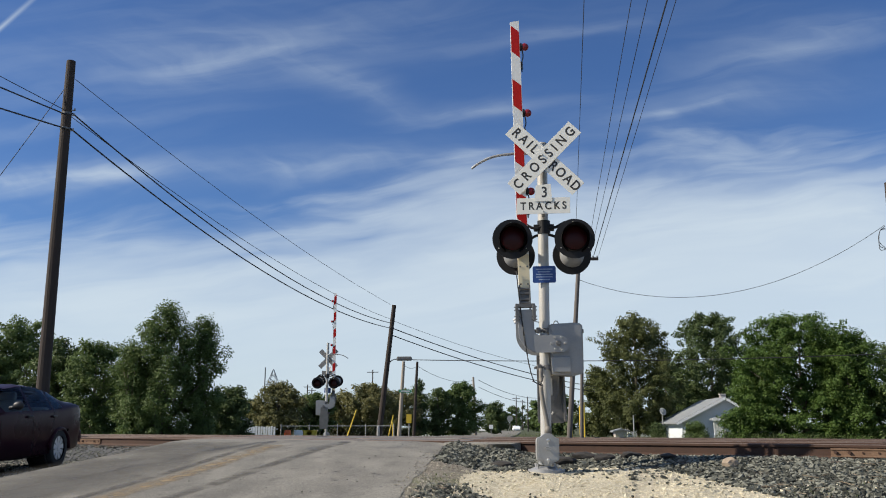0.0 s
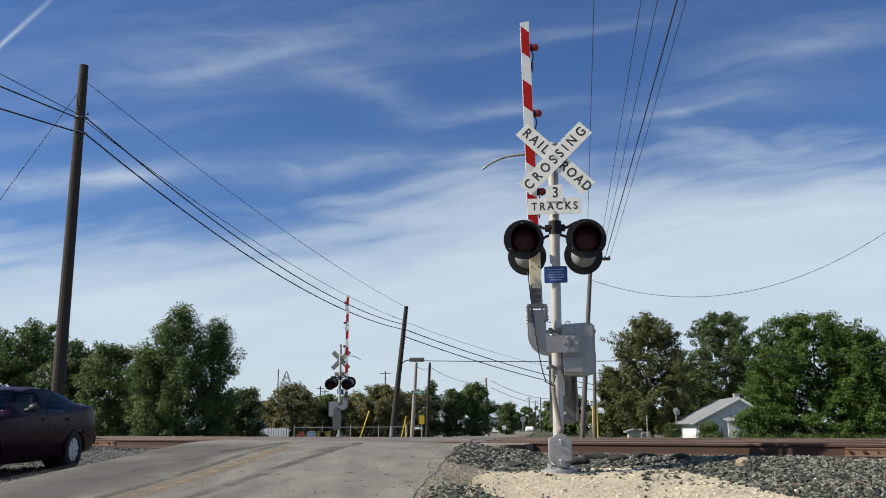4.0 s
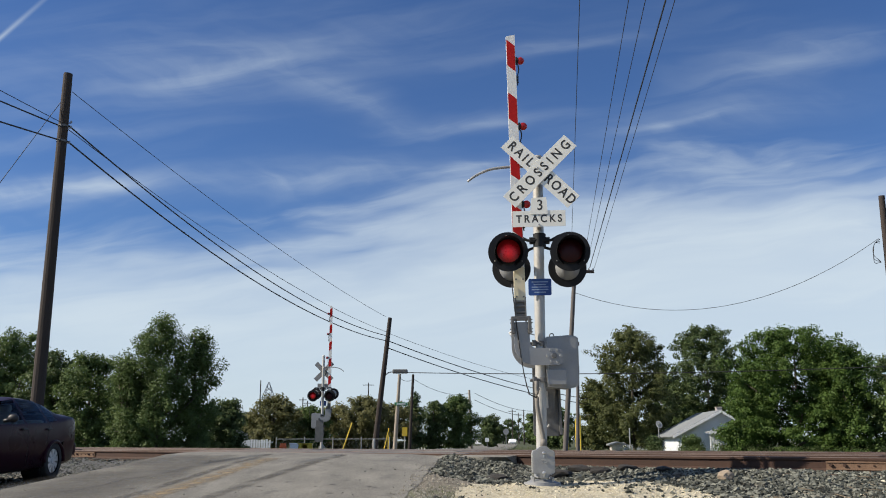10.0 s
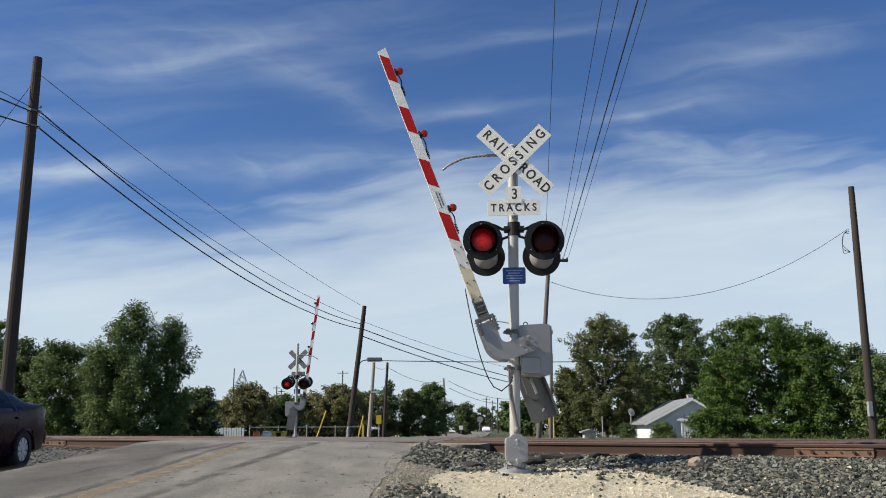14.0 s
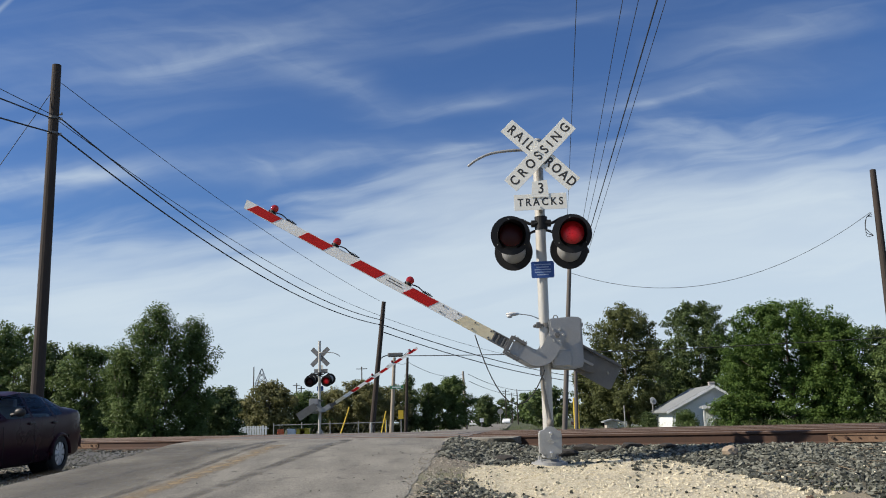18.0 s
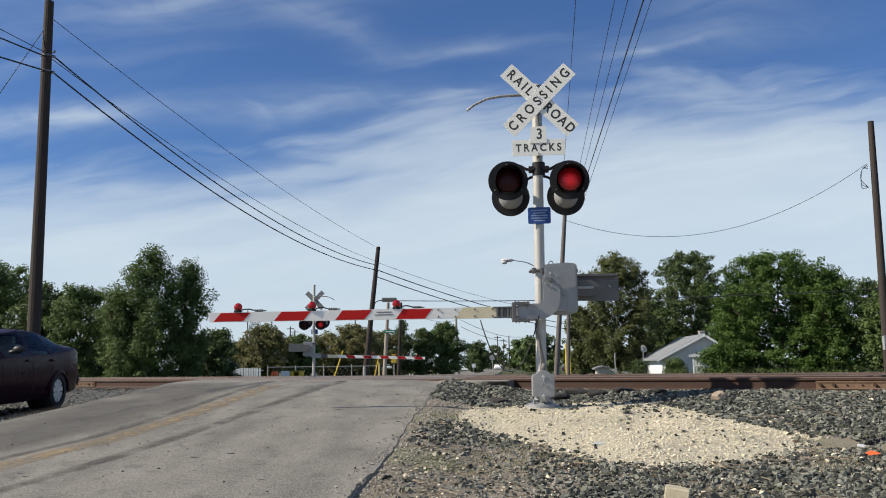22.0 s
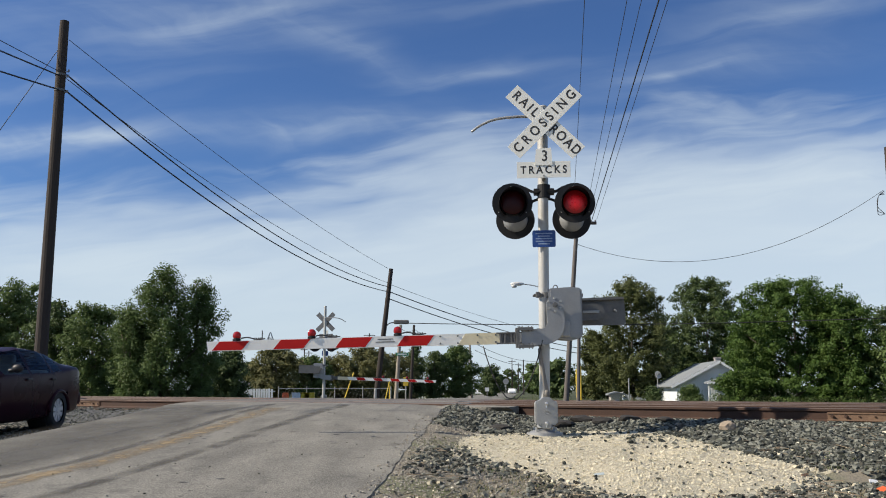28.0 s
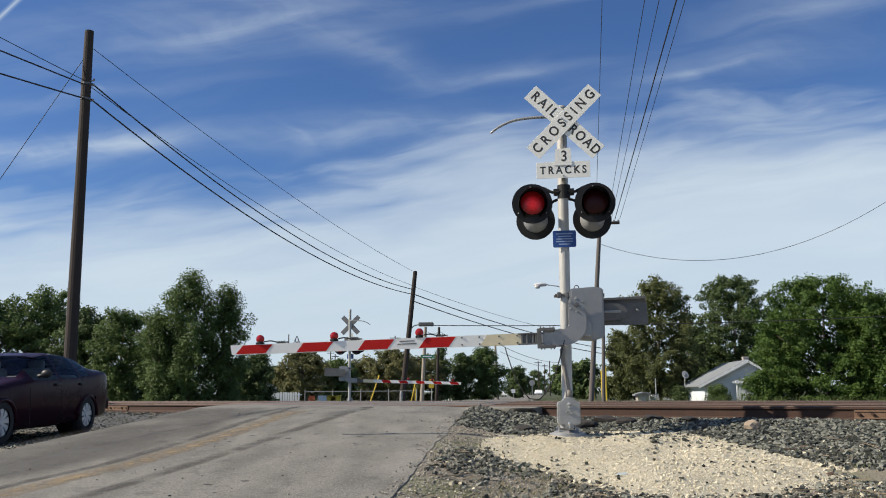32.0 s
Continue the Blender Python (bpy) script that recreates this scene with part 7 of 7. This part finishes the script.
def picket_fence(px0, px1, dist, h, base, material, label, step=0.22):
    f = empty("board_fence", Matrix.Translation((at_px(px0) * dist, dist, base)))
    L = (at_px(px1) - at_px(px0)) * dist
    n = int(L / step)
    bm = bmesh.new()
    box(bm, 0, 0, h / 2, step * 0.78, 0.03, h, 0.004)
    me = bpy.data.meshes.new("board")
    bm.to_mesh(me)
    bm.free()
    me.materials.append(M[material])
    for i in range(n):
        ob = new("board", me)
        ob.parent = f
        ob.matrix_basis = pose(step * i, 0, random.uniform(-0.03, 0.03), 0, random.uniform(-0.8, 0.8), 0)
    for z in (0.25 * h, 0.8 * h):
        bm = bmesh.new()
        box(bm, L / 2, 0.035, z, L, 0.04, 0.08)
        part("rail", bm, M[material], f)
    tagged(f, label, "fence")


picket_fence(376, 492, 78, 1.1, 0.55, "white_plain", "white board fence beside a pale building")
picket_fence(1268, 1352, 55, 0.85, 0.45, "fence_wood", "low weathered grey board fence")


def shed(px, dist, w, d, h, roof_h, base, wall, label, name="building", window=True):
    x, y = spot(px, dist)
    s = empty(name, Matrix.Translation((x, y, base)))
    bm = bmesh.new()
    prism(bm, [(-w / 2, -0.2), (w / 2, -0.2), (w / 2, h), (0, h + roof_h), (-w / 2, h)], 0, d)
    part("wall", bm, M[wall], s)
    for sx in (-1, 1):
        bm = bmesh.new()
        prism(bm, [(0, h + roof_h + 0.02), (sx * (w / 2 + 0.2), h - 0.10), (sx * (w / 2 + 0.2), h), (0, h + roof_h + 0.12)], -0.2, d + 0.2)
        part("roof", bm, M["shingle"], s)
    if window:
        for wx in (-w * 0.22, w * 0.25):
            bm = bmesh.new()
            box(bm, wx, -0.02, h * 0.58, w * 0.16, 0.05, h * 0.32)
            fr = part("window", bm, M["trim_white"], s)
            bm = bmesh.new()
            box(bm, wx, -0.05, h * 0.58, w * 0.13, 0.03, h * 0.27)
            part("pane", bm, M["window_dark"], fr)
    tagged(s, label, "building")


shed(402, 84, 3.4, 4, 1.5, 0.8, 0.5, "white_plain", "small pale building half hidden by trees")
shed(1088, 62, 0.80, 0.8, 0.80, 0.04, 0.5, "brick", "small cream shed under a tree", "shed", False)
shed(1128, 92, 3.0, 4, 1.9, 0.7, 0.5, "siding", "pale building seen under the trees")


def far_vehicle(px, dist, material, label, turn=0.0, k=1.0):
    x, y = spot(px, dist)
    c = empty("parked_car", Matrix.Translation((x, y, ground_z(x, y))) @ Matrix.Rotation(radians(turn), 4, "Z"))
    bm = bmesh.new()
    prism(bm, [(-2.1, 0.30), (-2.15, 0.65), (-1.9, 0.85), (-1.1, 0.92), (-0.6, 1.38), (0.9, 1.40), (1.5, 0.98), (2.05, 0.90), (2.15, 0.55), (2.1, 0.30)], -0.85, 0.85)
    part("body", bm, M[material], c)
    for sy in (-0.86, 0.86):
        bm = bmesh.new()
        prism(bm, [(-0.92, 0.95), (-0.52, 1.30), (0.82, 1.32), (1.25, 0.98)], sy - 0.004, sy + 0.004)
        part("side_window", bm, M["shade_glass"], c)
        for wx in (-1.3, 1.3):
            bm = bmesh.new()
            rod(bm, (wx, sy - 0.08 * (1 if sy > 0 else -1), 0.31), (wx, sy + 0.01 * (1 if sy > 0 else -1), 0.31), 0.31, seg=16)
            w = part("wheel", bm, M["rubber"], c)
            bm = bmesh.new()
            rod(bm, (wx, sy + 0.011 * (1 if sy > 0 else -1), 0.31), (wx, sy + 0.02 * (1 if sy > 0 else -1), 0.31), 0.18, seg=12)
            part("hub", bm, M["hubcap"], w)
    tagged(c, label, "car", "distant cars")


far_vehicle(852, 190, "white_plain", "white car parked far down the road", 75)
far_vehicle(871, 215, "blue_car", "blue car parked far down the road", 90)
far_vehicle(905, 230, "white_plain", "pale car far down the road", 90)
far_vehicle(1056, 92, "car_paint", "dark car behind the tracks under trees", 5)


def far_pole(px, dist, top, arm, label="distant utility pole with a crossarm"):
    x, y = spot(px, dist)
    p = empty("utility_pole", Matrix.Translation((x, y, 0.3)))
    bm = bmesh.new()
    rod(bm, (0, 0, -0.3), (0, 0, top - 0.3), 0.16, 0.11, 8)
    part("shaft", bm, M["pole_wood"], p)
    for k, w in enumerate(arm):
        bm = bmesh.new()
        box(bm, 0, 0, top - 0.8 - 0.9 * k, w, 0.12, 0.14)
        part("crossarm", bm, M["pole_wood"], p)
    tagged(p, label, "utility pole", "utility poles")


for px, d, top, arm in ((655, 190, 13.6, (2.4,)), (425, 210, 11.3, (2.4,)), (466, 200, 14.8, ()), (541, 190, 10.5, (1.6,)), (549, 195, 10.0, (1.6,)), (906, 240, 9.6, (2.0,)), (917, 300, 10.5, (2.0,)), (926, 200, 8.2, ())):
    far_pole(px, d, top, arm)
# wires between the far poles
for a, b, z, sag in ((841, 960, 6.4, 0.8), (841, 960, 5.6, 0.8)):
    wire((at_px(a) * 105, 105, z + 0.6), (at_px(b) * 150, 150, z), sag, 0.03)
wire((-2.84, 60, 5.7), (-2.25, 70, 6.3), 0.2, 0.015)
wire((-2.25, 70, 6.3), (3.2, 105, 7.0), 0.6, 0.018)
# small drums and boxes by the fence
for px, m, lb in ((510, "orange", "small orange drum by the fence"), (531, "white_plain", "small white box by the fence"), (545, "yellow", "small yellow box by the fence"), (552, "yellow", "small yellow box by the fence")):
    x, y = spot(px, 50)
    bm = bmesh.new()
    if m == "orange":
        rod(bm, (0, 0, 0), (0, 0, 0.55), 0.2, 0.17, 12)
        rod(bm, (0, 0, 0.3), (0, 0, 0.38), 0.205, 0.195, 12)
    else:
        box(bm, 0, 0, 0.25, 0.55, 0.4, 0.5, 0.03)
        box(bm, 0, 0, 0.52, 0.6, 0.45, 0.06, 0.02)
    ob = part("drum" if m == "orange" else "storage_box", bm, M[m])
    ob.location = (x, y, ground_z(x, y))
    tagged(ob, lb, "drum" if m == "orange" else "box")


# ---- what moves ----
GATE_ANGLES = [(0.0, 89.0), (12.3, 89.0), (12.6, 87.6), (12.9, 84.0), (13.2, 80.1), (13.5, 76.2), (13.8, 72.2), (14.1, 68.6), (14.5, 64.8), (16.5, 44.7), (17.0, 39.4), (17.5, 34.2), (18.0, 29.8), (18.5, 25.4), (19.0, 21.0), (19.5, 17.0), (20.0, 13.0), (20.5, 9.1), (21.0, 5.6), (21.5, 2.5), (22.0, -0.3), (22.4, -1.4), (23.0, -1.6), (32.0, -1.6)]
FAR_ANGLES = [(0.0, 90.0), (12.9, 90.0), (13.3, 88.3), (13.6, 86.6), (14.0, 83.2), (14.5, 77.7), (16.5, 52.4), (17.0, 46.0), (17.5, 39.2), (18.0, 32.3), (18.5, 25.2), (19.0, 18.6), (19.5, 12.6), (20.0, 7.0), (20.5, 1.6), (20.9, -1.8), (21.3, -2.0), (32.0, -2.0)]
FIRST, HALF = 8.97, 0.6134   # the right lamp lights first; then the two take turns


def flashes(right):
    """Rows for a lens unit that turns its glowing side forward while its lamp is lit."""
    times = [(FIRST, True)] if right else []
    t, lit = 9.837, False
    while t < 32.0:
        times.append((t, lit if right else not lit))
        t, lit = t + HALF, not lit
    rows, now = [(0.0, 0.0)], 0.0
    for t, on in times:
        to = 180.0 if on else 0.0
        if to == now or t > 31.94:
            continue
        rows += [(t - 0.03 + k / 50, now + (to - now) * k / 3) for k in range(4)]
        now = to
    return rows + [(32.0, now)]


def turn_lens(lens, rows):
    at = lens.location.copy()
    walk(lens, [(t, Matrix.Translation(at) @ Matrix.Rotation(radians(a), 4, "Z")) for t, a in rows])


def hanging(k, angle):
    """Pose of one piece of the slack lead, for an angle of the gate."""
    a, b = PIVOT + Matrix.Rotation(radians(angle), 3, "Y") @ LEAD_HEAD, LEAD_FOOT

    def line(sag):
        return [a.lerp(b, i / 60) - Vector((0, 0, 4 * sag * (i / 60) * (1 - i / 60))) for i in range(61)]
    low, high = 0.0, 2.0
    for _ in range(30):
        mid = (low + high) / 2
        p = line(mid)
        if sum((q - r).length for q, r in zip(p, p[1:])) < LEAD_LENGTH:
            low = mid
        else:
            high = mid
    p = line(low)
    run = [0.0]
    for q, r in zip(p, p[1:]):
        run.append(run[-1] + (q - r).length)

    def at(f):
        return Vector([float(np.interp(f * run[-1], run, [q[i] for q in p])) for i in range(3)])
    u, v = at(k / LEAD_PIECES), at((k + 1) / LEAD_PIECES)
    d = u - v
    return Matrix.Translation((u + v) / 2) @ Matrix.Rotation(math.atan2(d.x, d.z), 4, "Y")


def motions():
    for gate, lenses, angles, flip in ((GATE_NEAR, LENS_NEAR, GATE_ANGLES, False), (GATE_FAR, LENS_FAR, FAR_ANGLES, True)):
        walk(gate, [(t, Matrix.Translation(PIVOT) @ Matrix.Rotation(radians(a), 4, "Y")) for t, a in angles])
        for k, piece in enumerate(lenses[7:]):
            walk(piece, [(t, hanging(k, a)) for t, a in angles])
        for k in range(4):
            turn_lens(lenses[k], flashes((k % 2 == 1) != flip))
        for lamp in lenses[4:7]:
            turn_lens(lamp, [(0.0, 0.0), (8.97, 0.0), (9.0, 60.0), (9.03, 120.0), (9.07, 180.0), (32.0, 180.0)])


motions()
